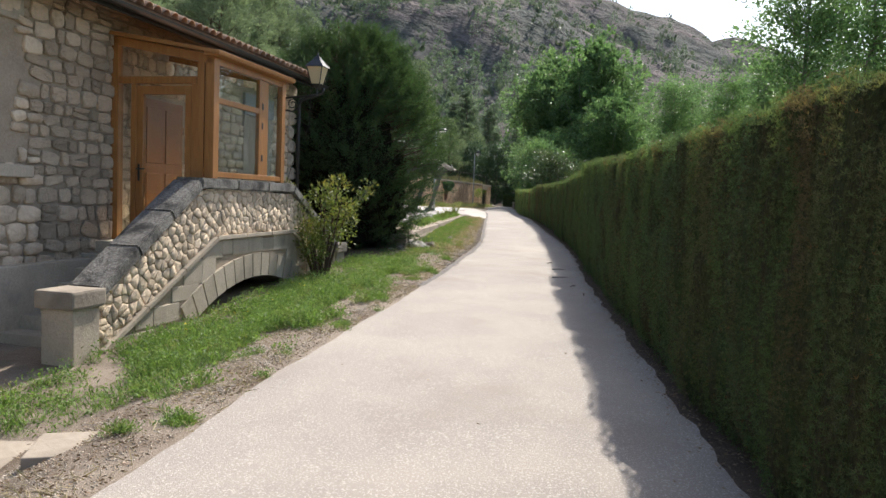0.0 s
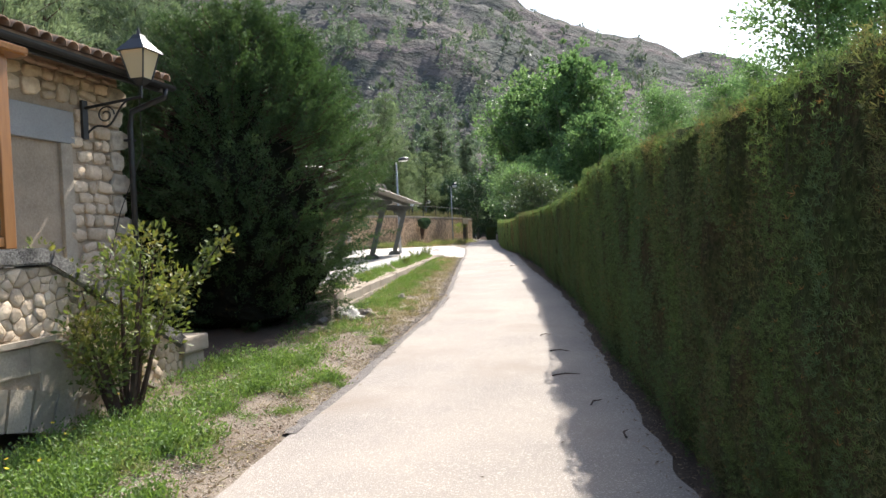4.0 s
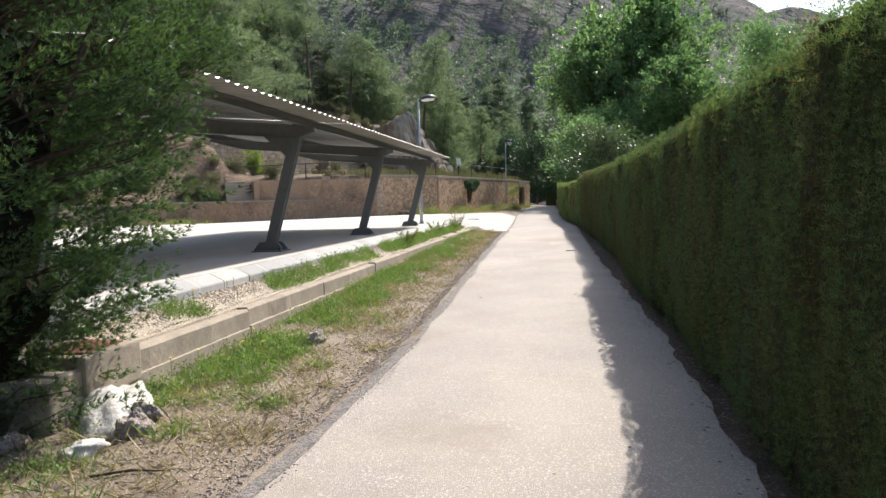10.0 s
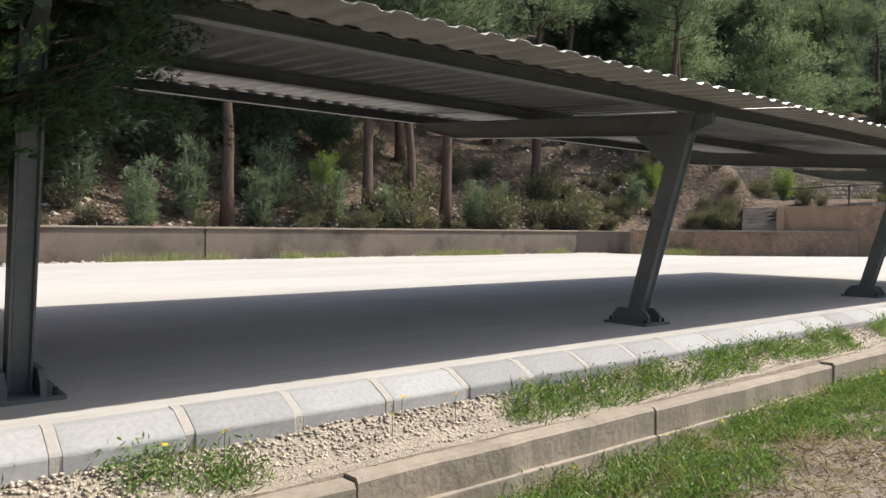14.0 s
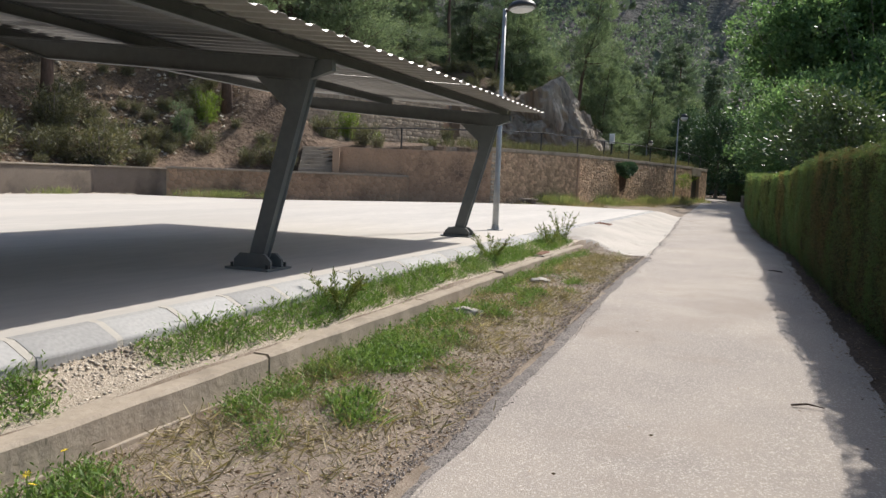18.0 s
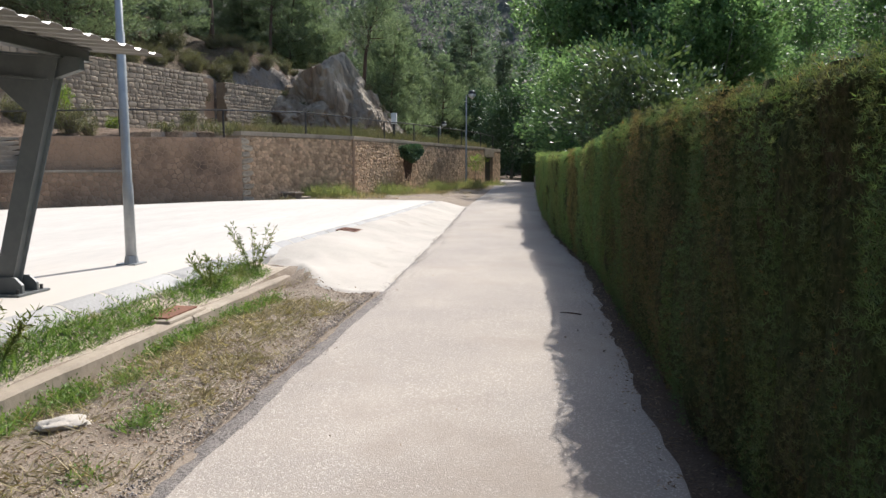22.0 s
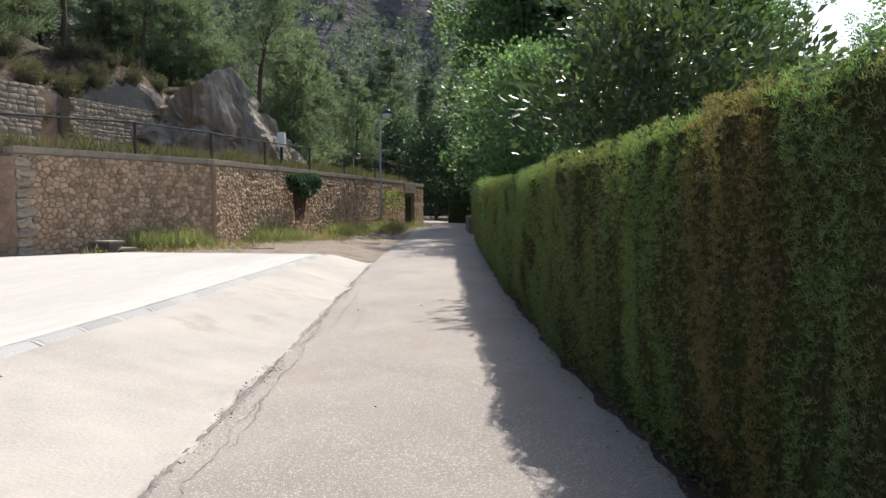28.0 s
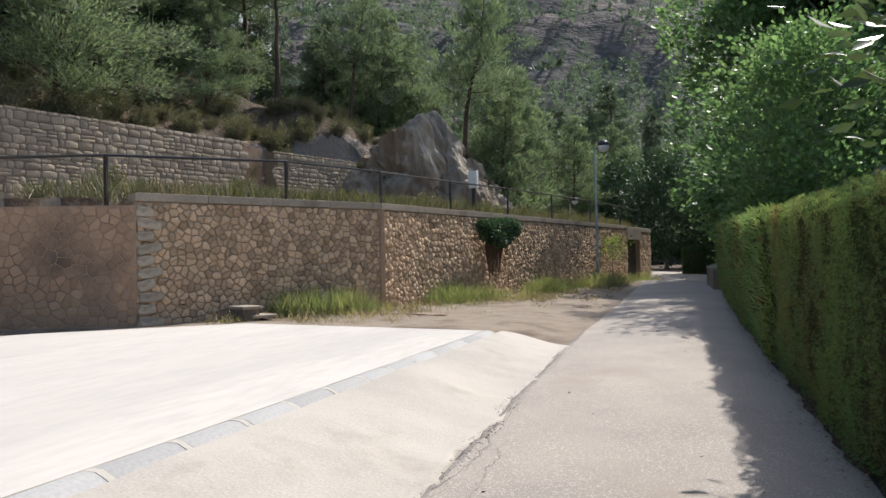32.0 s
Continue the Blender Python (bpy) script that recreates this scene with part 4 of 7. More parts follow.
def hedge_meshes():
    ys = np.arange(-12, 66.01, 0.06)
    prof = []
    top = along(ys, HEDGE_Y, HEDGE_Z) - 0.02
    base = road_z(ys)
    for s in np.linspace(0, 0.985, 20):
        z = base + 0.02 + (top - base) * s
        prof.append(np.stack([hedge_face(ys, z) + 0.055 + hedge_relief(ys, z), ys, z], -1))
    for w in (0.2, 0.5, 0.8, 1.1, 1.45):
        prof.append(np.stack([hedge_face(ys, top) + w, ys, top + 0.025 * wobble(ys, top * 0 + w, 3.0, 1)], -1))
    prof.append(np.stack([hedge_face(ys, top) + 1.5, ys, base], -1))
    v = np.stack(prof, 1)
    k = v.shape[1]
    i = (np.arange(len(ys) - 1)[:, None] * k + np.arange(k - 1)[None]).ravel()
    return mesh_np("core", v.reshape(-1, 3), np.stack([i, i + 1, i + k + 1, i + k], 1))


def hedge_leaves(y0, y1, count, leaf, wide, top_share=0.27):
    y = rng.uniform(y0, y1, count)
    top = along(y, HEDGE_Y, HEDGE_Z)
    base = road_z(y)
    on_top = rng.random(count) < top_share
    z = base + 0.03 + (top - base - 0.03) * rng.random(count) ** 0.9
    back = hedge_relief(y, z)
    x = hedge_face(y, z) + back + rng.uniform(-0.015, 0.04, count)
    tx = hedge_face(y, top) + 1.3 * rng.random(count) ** 1.5
    tz = top - 0.06 + 0.05 * vnoise(y * 5, tx * 5, 2) + 0.03 * vnoise(y * 1.2, tx, 4) - rng.uniform(0, 0.04, count) - 0.07 * np.exp(-(tx - hedge_face(y, top)) / 0.06)
    at = np.stack([np.where(on_top, tx, x), y, np.where(on_top, tz, z)], -1)
    dy = (hedge_relief(y + 0.03, z) - hedge_relief(y - 0.03, z)) / 0.06
    out = np.stack([-0.55 * np.ones(count), np.clip(dy, -1, 1) * 0.6, 0.9 * np.ones(count)], -1)
    way = np.where(on_top[:, None], np.array([[-0.2, 0, 1.0]]), out) + rng.normal(size=(count, 3)) * np.array([0.5, 0.7, 0.5])
    size = rng.uniform(0.55, 1.35, count)
    size = np.where((rng.random(count) < 0.03) & on_top, size * 1.9, size)
    keep = on_top | (rng.random(count) > smooth(0.05, 0.16, back) * 0.75)
    return feathers(at[keep], way[keep], leaf * size[keep], wide * size[keep], 1)


hedge = thing("hedge", None, "long clipped cypress hedge with green and brown streaks", "hedge")
# leaves thin out in the creases, so this darker core shows there
part("core", hedge_meshes(), HEDGE_CORE, hedge, "solid green-brown core with dark flecks", smooth=True)
part("foliage", mesh_np("foliage", *joined(hedge_leaves(-3, 24, 270000, 0.023, 0.024), hedge_leaves(24, 37.5, 135000, 0.023, 0.024))), HEDGE, hedge)
part("foliage", mesh_np("foliage", *joined(hedge_leaves(35.5, 50, 150000, 0.023, 0.024), hedge_leaves(50, 66, 24000, 0.11, 0.08))), HEDGE_LIGHT, hedge, "lighter green foliage with rusty patches")

# ---- stones for walls: a few uneven pillow shapes, shared ----
def stone_shape(seed):
    r = random.Random(seed)
    n = 11
    ring = []
    for k in range(n):
        a = 2 * math.pi * k / n
        q = 1 / max(abs(math.cos(a)), abs(math.sin(a))) ** 0.93
        ring.append((0.5 * math.cos(a) * q * r.uniform(0.9, 1.03), 0.5 * math.sin(a) * q * r.uniform(0.9, 1.03)))
    bm = bmesh.new()
    back = [bm.verts.new((0.0, x, z)) for x, z in ring]
    mid = [bm.verts.new((r.uniform(0.6, 0.78), x * 0.99, z * 0.98)) for x, z in ring]
    front = [bm.verts.new((r.uniform(0.82, 1.15), x * r.uniform(0.84, 0.94), z * r.uniform(0.8, 0.92))) for x, z in ring]
    tip = bm.verts.new((1.0, 0.02, -0.02))
    for a, b in ((back, mid), (mid, front)):
        for k in range(n):
            bm.faces.new((a[k], a[(k + 1) % n], b[(k + 1) % n], b[k]))
    for k in range(n):
        bm.faces.new((front[k], front[(k + 1) % n], tip))
    bmesh.ops.recalc_face_normals(bm, faces=bm.faces)
    me = bpy.data.meshes.new("stone")
    bm.to_mesh(me)
    bm.free()
    return me


SHAPES = {}


def stone_mesh(k, material):
    key = (k % 9, material.name)
    if key not in SHAPES:
        SHAPES[key] = stone_shape(k % 9 + 3)
        SHAPES[key].name = "stone"
        SHAPES[key].materials.append(material)
    return SHAPES[key]


def courses(length, height, row, width, seed, inside=None, low=0.0):
    """Uneven courses of stones: rows of centre a, centre b, width, height."""
    r = random.Random(seed)
    out, z = [], low
    while z < height - 0.04:
        h = row * r.uniform(0.7, 1.35)
        if z + h > height:
            h = height - z
        a = -r.random() * width
        while a < length:
            w = width * r.uniform(0.55, 1.6)
            if r.random() < 0.15 and h > row * 0.9:
                for part_h in (0, 1):
                    if inside is None or inside(a + w / 2, z + h / 2):
                        out.append((a + w / 2, z + h * (0.25 + 0.5 * part_h), w, h / 2))
            elif inside is None or inside(a + w / 2, z + h / 2):
                out.append((a + w / 2, z + h * (0.5 + r.uniform(-0.07, 0.07)), w * r.uniform(0.96, 1.05), h * r.uniform(0.9, 1.14)))
            a += w
        z += h
    return out


def lay(stones, parent, frame_m, material, depth, limit=300, gap=0.012, seed=0, name="stone", rest=None, spin=5):
    """Lays stones in the plane y-z of frame_m, proud along its x; past the limit they are joined into one part."""
    r = random.Random(seed)
    vs, fs, at = [], [], 0
    for k, (a, b, w, h) in enumerate(stones):
        m = frame_m @ Matrix.LocRotScale((r.uniform(-0.008, 0.004), a, b), Euler((radians(r.gauss(0, spin)), 0, 0)), (depth * r.uniform(0.7, 1.3), max(w - gap, 0.03), max(h - gap, 0.03)))
        me = stone_mesh(r.randrange(9), material)
        if k < limit:
            ob = new(name, me)
            ob.parent = parent
            ob.matrix_basis = m
        else:
            co = np.empty(len(me.vertices) * 3)
            me.vertices.foreach_get("co", co)
            M = np.array(m)
            vs.append(co.reshape(-1, 3) @ M[:3, :3].T + M[:3, 3])
            for p in me.polygons:
                q = list(p.vertices)
                for i in range(1, len(q) - 1):
                    fs.append((q[0] + at, q[i] + at, q[i + 1] + at))
            at += len(me.vertices)
    if vs:
        ob = part("stonework", mesh_np("stonework", np.concatenate(vs), np.array(fs)), rest or material, parent)
        tagged(ob, kind="stuff")


def cells(length, low, high, size, seed):
    """Random rubble: each stone is the polygon nearest to its own jittered centre."""
    r = random.Random(seed)
    rows = max(1, round((high - low) / (size * 0.8)))
    cols = max(1, round(length / (size * 1.12)))
    dz, dy = (high - low) / rows, length / cols
    site = {(i, j): ((i + 0.5 * (j % 2) + r.uniform(-0.47, 0.47)) * dy, low + (j + 0.5 + r.uniform(-0.47, 0.47)) * dz) for i in range(-2, cols + 2) for j in range(-2, rows + 2)}
    out = []
    for (i, j), (a, b) in site.items():
        if not (0 <= a <= length and low <= b <= high):
            continue
        poly = [(max(a - 3 * dy, 0.0), max(b - 3 * dz, low)), (min(a + 3 * dy, length), max(b - 3 * dz, low)), (min(a + 3 * dy, length), min(b + 3 * dz, high)), (max(a - 3 * dy, 0.0), min(b + 3 * dz, high))]
        for di in (-2, -1, 0, 1, 2):
            for dj in (-2, -1, 0, 1, 2):
                q = site.get((i + di, j + dj))
                if not q or (di, dj) == (0, 0):
                    continue
                nx, ny = q[0] - a, q[1] - b
                lim = (q[0] * q[0] + q[1] * q[1] - a * a - b * b) / 2
                cut = []
                for k, p in enumerate(poly):
                    o = poly[k - 1]
                    dp, do = p[0] * nx + p[1] * ny - lim, o[0] * nx + o[1] * ny - lim
                    if (dp <= 0) != (do <= 0):
                        t = do / (do - dp)
                        cut.append((o[0] + (p[0] - o[0]) * t, o[1] + (p[1] - o[1]) * t))
                    if dp <= 0:
                        cut.append(p)
                poly = cut
                if len(poly) < 3:
                    break
        if len(poly) > 2:
            out.append(((a, b), poly))
    return out


def lay_cells(stones, parent, M, material, depth, limit, gap, seed, rest):
    """Pillow-faced stones in the plane y-z of M, proud along its x; past the limit they are joined."""
    r = random.Random(seed)
    vs, fs, at = [], [], 0
    for k, (c, poly) in enumerate(stones):
        a, b = sum(p[0] for p in poly) / len(poly), sum(p[1] for p in poly) / len(poly)
        wide = max(math.hypot(p[0] - a, p[1] - b) for p in poly)
        d = depth * r.uniform(0.55, 1.35)
        tip = (r.uniform(-0.15, 0.15) * wide, r.uniform(-0.15, 0.15) * wide)
        v = []
        for x, f in ((-0.01, 1 - gap / wide), (d * 0.7, 0.98 - gap / wide), (d, 0.74)):
            v += [(x * (r.uniform(0.8, 1.15) if x > 0 else 1), a + (p[0] - a) * f * r.uniform(0.95, 1.0), b + (p[1] - b) * f * r.uniform(0.95, 1.0)) for p in poly]
        v.append((d * r.uniform(0.95, 1.2), a + tip[0], b + tip[1]))
        n = len(poly)
        f = [(q * n + i, q * n + (i + 1) % n, q * n + n + (i + 1) % n) for q in (0, 1) for i in range(n)] + [(q * n + i, q * n + n + (i + 1) % n, q * n + n + i) for q in (0, 1) for i in range(n)]
        f += [(2 * n + i, 2 * n + (i + 1) % n, 3 * n) for i in range(n)]
        if k < limit:
            part("stone", mesh_np("stone", v, f), material, parent, place=M)
        else:
            vs += v
            fs += [(i + at, j + at, q + at) for i, j, q in f]
            at += len(v)
    if vs:
        tagged(part("stonework", mesh_np("stonework", vs, fs), rest, parent, place=M), kind="stuff")


def uprism(points, thick, v0, bevel=0.0):
    """A profile of (along, up) points with its front face at v0 and its depth behind."""
    bm = prism(points, thick, bevel)
    bmesh.ops.transform(bm, matrix=pose(v0, 0, 0, 0, 0, 90), verts=bm.verts)
    return bm


def bar(points, w, h, bm=None):
    """A square bar along points (two or more), w across and h high."""
    bm = bm or bmesh.new()
    pts = [Vector(p) for p in points]
    rings = []
    for i, p in enumerate(pts):
        way = (pts[min(i + 1, len(pts) - 1)] - pts[max(i - 1, 0)]).normalized()
        side = way.cross(Vector((0, 0, 1)))
        side = side.normalized() if side.length > 1e-3 else Vector((1, 0, 0))
        up = side.cross(way)
        rings.append([bm.verts.new(p + side * w / 2 * a + up * h / 2 * b) for a, b in ((-1, -1), (1, -1), (1, 1), (-1, 1))])
    for a, b in zip(rings, rings[1:]):
        for k in range(4):
            bm.faces.new((a[k], a[(k + 1) % 4], b[(k + 1) % 4], b[k]))
    bm.faces.new(rings[0][::-1]), bm.faces.new(rings[-1])
    return bm


# ---- the stone house ----
HM = pose(HO[0], HO[1], 0, 0, 0, -8)
house = thing("house", HM, "rubble stone house with clay tile roof and dark gutter", "house")
WV = -1.64
part("wall", box(-9.5, WV, -9.0, 5.82, -0.8, 4.3), HOUSEMORTAR, house, "sandy pointing between rubble stones")


def off_openings(a, b):
    u = a - 9.0
    if -2.75 < u < -1.75 and 1.95 < b < 3.75:
        return False
    if 0.55 < u < 1.75 and 0.9 < b < 3.2:
        return False
    return not (3.6 < u < 4.86 and 1.05 < b < 3.66)


_s = courses(14.6, 4.22, 0.175, 0.25, 11, off_openings, -0.3)
_s.sort(key=lambda q: abs(q[0] - 9.0 - 0.2))
lay(_s, house, Matrix.Translation((WV, -9.0, 0)), STONE, 0.045, 300, seed=5, rest=STONE_HOUSE, gap=0.016, spin=7)
_q = [(5.66 + (0.08 if k % 2 else 0.0), 0.1 + 0.3 * k, 0.42 if k % 2 else 0.3, 0.29) for k in range(14)]
lay(_q, house, Matrix.Translation((WV + 0.012, 0, 0)), ASHLAR, 0.06, 20, seed=9, name="quoin")
lay_cells(cells(6.0, -0.2, 4.2, 0.25, 17), house, Matrix.Translation((WV, 5.82, 0)) @ pose(0, 0, 0, 0, 0, 90), STONE, 0.045, 0, 0.012, 8, STONE_HOUSE)
# plinth ledge beside the steps
part("plinth", box(WV, -1.46, -6.5, -0.05, -0.4, 0.78, 0.02), ASHLAR, house)
# small window by the steps: stone frame, sill, pane over a near-black unlit room
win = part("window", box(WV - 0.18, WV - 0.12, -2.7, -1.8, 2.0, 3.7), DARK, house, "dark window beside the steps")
part("sill", box(WV - 0.1, WV + 0.16, -2.9, -1.62, 1.83, 1.98, 0.02), ASHLAR, win)
part("lintel", box(WV - 0.1, WV + 0.05, -2.85, -1.66, 3.7, 3.98, 0.02), ASHLAR, win)
part("window_frame", box(WV - 0.12, WV - 0.05, -2.7, -2.62, 2.0, 3.7, 0.008), WOOD, win)
part("window_frame", box(WV - 0.12, WV - 0.05, -1.88, -1.8, 2.0, 3.7, 0.008), WOOD, win)
part("pane", box(WV - 0.11, WV - 0.1, -2.62, -1.88, 2.0, 3.7), GLASS, win)
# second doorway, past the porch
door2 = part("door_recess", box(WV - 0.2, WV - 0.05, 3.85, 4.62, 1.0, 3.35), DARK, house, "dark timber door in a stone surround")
part("lintel", box(WV - 0.04, WV + 0.06, 3.66, 4.86, 3.25, 3.66, 0.015), KERB, door2, "grey stone lintel")
for u in (3.75, 4.72):
    part("jamb", box(WV - 0.04, WV + 0.05, u - 0.1, u + 0.1, 1.0, 3.25, 0.015), ASHLAR, door2)
for k in range(5):
    part("board", box(WV - 0.06, WV - 0.035, 3.855 + 0.153 * k, 3.998 + 0.153 * k, 1.0, 3.25, 0.004), BARK, door2)
# inner front door behind the porch glass
inner = part("front_door", box(WV - 0.1, WV + 0.02, 0.62, 1.68, 1.0, 3.14, 0.01), WOOD_DARK, house, "reddish varnished front door")
for z0, z1 in ((1.15, 2.0), (2.15, 3.0)):
    for u0, u1 in ((0.72, 1.1), (1.2, 1.58)):
        part("door_panel", box(WV + 0.015, WV + 0.035, u0, u1, z0, z1, 0.012), WOOD_DARK, inner)
# roof: boards, gutter, rows of barrel tiles
SLOPE = 17
RM = pose(-1.06, 0, 4.22, 0, SLOPE, 0)
roof = part("roof", box(-8.6, 0.0, -9.2, 6.1, -0.08, 0.0), WOOD_DARK, house, "clay barrel tile roof", place=RM)
_tile = bpy.data.meshes.new("roof_tile")
bm = bmesh.new()
rows_t = []
for x, rad in ((0.0, 0.098), (-0.42, 0.082)):
    o = [bm.verts.new((x, rad * math.cos(a), 0.008 + rad * 0.9 * math.sin(a))) for a in np.linspace(0, math.pi, 9)]
    i = [bm.verts.new((x, (rad - 0.014) * math.cos(a), 0.006 + (rad - 0.014) * 0.9 * math.sin(a))) for a in np.linspace(0, math.pi, 9)]
    rows_t.append((o, i))
(o0, i0), (o1, i1) = rows_t
for k in range(8):
    bm.faces.new((o0[k], o0[k + 1], o1[k + 1], o1[k])), bm.faces.new((i0[k], i1[k], i1[k + 1], i0[k + 1])), bm.faces.new((o0[k], i0[k], i0[k + 1], o0[k + 1]))
bmesh.ops.recalc_face_normals(bm, faces=bm.faces)
bm.to_mesh(_tile)
bm.free()
_tile.polygons.foreach_set("use_smooth", np.ones(len(_tile.polygons), bool))
_tile.materials.append(TILE)
rt = random.Random(3)
for row in range(4):
    for k in range(52):
        u = 6.02 - 0.205 * k
        ob = new("roof_tile", _tile)
        ob.parent = roof
        ob.matrix_basis = pose(0.06 - 0.34 * row + rt.uniform(-0.012, 0.012), u + rt.uniform(-0.01, 0.01), 0.035 + rt.uniform(0, 0.012), 0, 2, rt.uniform(-2, 2))
part("tile_bed", box(-8.5, -0.02, -9.2, 6.1, 0.0, 0.035), TILE, roof)
bm = bmesh.new()
for a, b in zip(np.linspace(math.pi, 2 * math.pi, 8), np.linspace(math.pi, 2 * math.pi, 8)[1:]):
    q = [bm.verts.new((-0.98 + 0.065 * math.cos(t), u, 4.17 + 0.065 * math.sin(t))) for t, u in ((a, -9.2), (b, -9.2), (b, 6.15), (a, 6.15))]
    bm.faces.new(q)
part("gutter", bm, IRON, house, "black metal gutter")
part("fascia", box(-1.12, -1.07, -9.2, 6.12, 4.08, 4.2), IRON, house)
part("downpipe", tube([(-0.98, 5.98, 4.12), (-1.0, 5.98, 4.0), (WV + 0.16, 5.9, 3.82), (WV + 0.15, 5.86, 3.6), (WV + 0.15, 5.86, 0.2)], 0.04, 10), IRON, house, "black downpipe", smooth=True)
for z in (0.9, 2.2, 3.4):
    part("pipe_clip", box(WV + 0.02, WV + 0.2, 5.81, 5.91, z, z + 0.03), IRON, house)
part("cable", tube([(-1.0, 5.4, 4.05), (-1.1, 5.55, 3.2), (-1.45, 5.5, 2.4), (WV + 0.07, 5.45, 1.9), (WV + 0.07, 5.2, 1.4)], 0.006, 5), IRON, house)

# ---- glazed porch on the landing ----
porch = thing("glazed_porch", HM, "golden varnished timber porch with clear glass panes", "porch")


def stick(v0, v1, u0, u1, z0, z1):
    part("timber", box(v0, v1, u0, u1, z0, z1, 0.008), WOOD, porch)


def pane(v0, v1, u0, u1, z0, z1):
    ob = part("pane", box(v0, v1, u0, u1, z0, z1), GLASS, porch)
    ob.visible_shadow = False


FL = 1.0
stick(-1.66, -1.52, -0.06, 0.06, FL, 3.86)
stick(-0.14, 0.0, -0.06, 0.08, 1.93, 3.58)
stick(-0.27, -0.16, -0.05, 0.05, FL, 3.60)
stick(-0.1, 0.0, 2.02, 2.14, 1.93, 3.58)
part("rail", bar([(-1.6, 0, 3.84), (-0.02, 0, 3.55)], 0.12, 0.12), WOOD, porch)
part("rail", bar([(-0.06, 0.0, 3.55), (-0.06, 2.12, 3.56)], 0.1, 0.1), WOOD, porch)
part("eave_board", box(-0.14, 0.1, -0.12, 2.26, 3.6, 3.68, 0.012), WOOD, porch)
part("rail", bar([(-1.6, 2.08, 3.84), (-0.02, 2.08, 3.55)], 0.1, 0.1), WOOD, porch)
stick(-1.52, -0.28, -0.045, 0.045, 3.23, 3.33)
stick(-1.32, -1.24, -0.045, 0.045, FL, 3.23)
stick(-0.36, -0.27, -0.04, 0.04, FL, 3.23)
stick(-0.1, -0.01, 0.08, 2.02, 1.95, 2.03)
stick(-0.09, -0.02, 0.1, 1.28, 2.98, 3.06)
stick(-0.09, -0.02, 1.28, 1.38, 2.03, 3.5)
stick(-0.085, -0.025, 1.38, 1.58, 2.03, 3.5)
part("porch_roof", bar([(-1.62, 1.05, 3.93), (0.12, 1.05, 3.64)], 2.4, 0.05), WOOD, porch, "thin boarded lean-to roof")
bm = bmesh.new()
bm.faces.new([bm.verts.new(q) for q in ((-1.52, 0.0, 3.33), (-0.28, 0.0, 3.33), (-0.28, 0.0, 3.55), (-1.52, 0.0, 3.78))])
part("pane", bm, GLASS, porch).visible_shadow = False
pane(-1.52, -1.32, -0.004, 0.004, FL + 0.05, 3.23)
pane(-0.16, -0.14, -0.004, 0.004, 1.95, 3.5)
pane(-0.05, -0.042, 0.1, 1.28, 2.03, 2.98)
pane(-0.05, -0.042, 0.1, 1.28, 3.06, 3.5)
pane(-0.05, -0.042, 1.58, 2.02, 2.03, 3.5)
pane(-1.55, -0.1, 2.07, 2.078, FL + 0.05, 3.5)
leaf_door = part("door", box(-1.235, -1.13, -0.035, 0.03, FL + 0.02, 3.2, 0.006), WOOD, porch, "glazed wooden porch door with dark lever handle")
part("stile", box(-0.46, -0.365, -0.035, 0.03, FL + 0.02, 3.2, 0.006), WOOD, leaf_door)
for z0, z1 in ((FL + 0.02, FL + 0.2), (3.08, 3.2)):
    part("door_rail", box(-1.13, -0.46, -0.035, 0.03, z0, z1, 0.006), WOOD, leaf_door)
part("door_pane", box(-1.13, -0.46, -0.006, 0.0, FL + 0.2, 3.08), GLASS, leaf_door).visible_shadow = False
part("handle", tube([(-1.19, -0.04, 2.03), (-1.19, -0.09, 2.03), (-1.06, -0.095, 2.03)], 0.011, 8), IRON, leaf_door, smooth=True)
part("lock_plate", box(-1.205, -1.175, -0.045, -0.034, 1.86, 2.1), IRON, leaf_door)
for z in (2.25, 2.75, 3.05):
    part("hinge", box(-0.03, -0.012, 1.36, 1.4, z, z + 0.1), IRON, porch)

# ---- double staircase with arched landing ----
stairs = thing("staircase", HM, "stone double staircase with lichened coping and a low arch", "staircase")
ARC_C, ARC_R = (1.25, -2.95), 3.40


def arc(a):
    return (ARC_C[0] + ARC_R * math.sin(a), ARC_C[1] + ARC_R * math.cos(a))


_arc = [arc(a) for a in np.linspace(-0.57, 0.57, 25)]
body = [(-2.32, -0.6), (_arc[0][0], -0.6), *_arc, (_arc[-1][0], -0.6), (4.6, -0.6), (4.6, 0.66), (2.5, 1.76), (-0.36, 1.76), (-2.32, 0.5)]
part("parapet_wall", uprism(body, 0.3, -0.02), HOUSEMORTAR, stairs)
part("arch_soffit", uprism([(_arc[0][0], -0.6), *_arc, (_arc[-1][0], -0.6), (_arc[-1][0] + 0.25, -0.6), *[(x * 1.0, z + 0.3) for x, z in _arc[::-1]], (_arc[0][0] - 0.25, -0.6)], 1.3, -0.33), ASHLAR, stairs)
# black sheet added under the arch where only shade lies
part("arch_shade", box(-1.62, -1.6, -1.2, 3.6, -0.8, 0.72), DARK, stairs)
part("landing", box(-1.62, -0.32, -0.4, 2.5, 0.82, FL, 0.01), ASHLAR, stairs)
for k in range(7):
    z = FL - 0.165 * (k + 1)
    part("step", box(-1.62, -0.32, -0.36 - 0.3 * (k + 1), -0.36 - 0.3 * k, z - 0.6, z, 0.012), ASHLAR, stairs)
    part("step", box(-1.62, -0.32, 2.46 + 0.3 * k, 2.46 + 0.3 * (k + 1), z - 0.6, z, 0.012), ASHLAR, stairs)


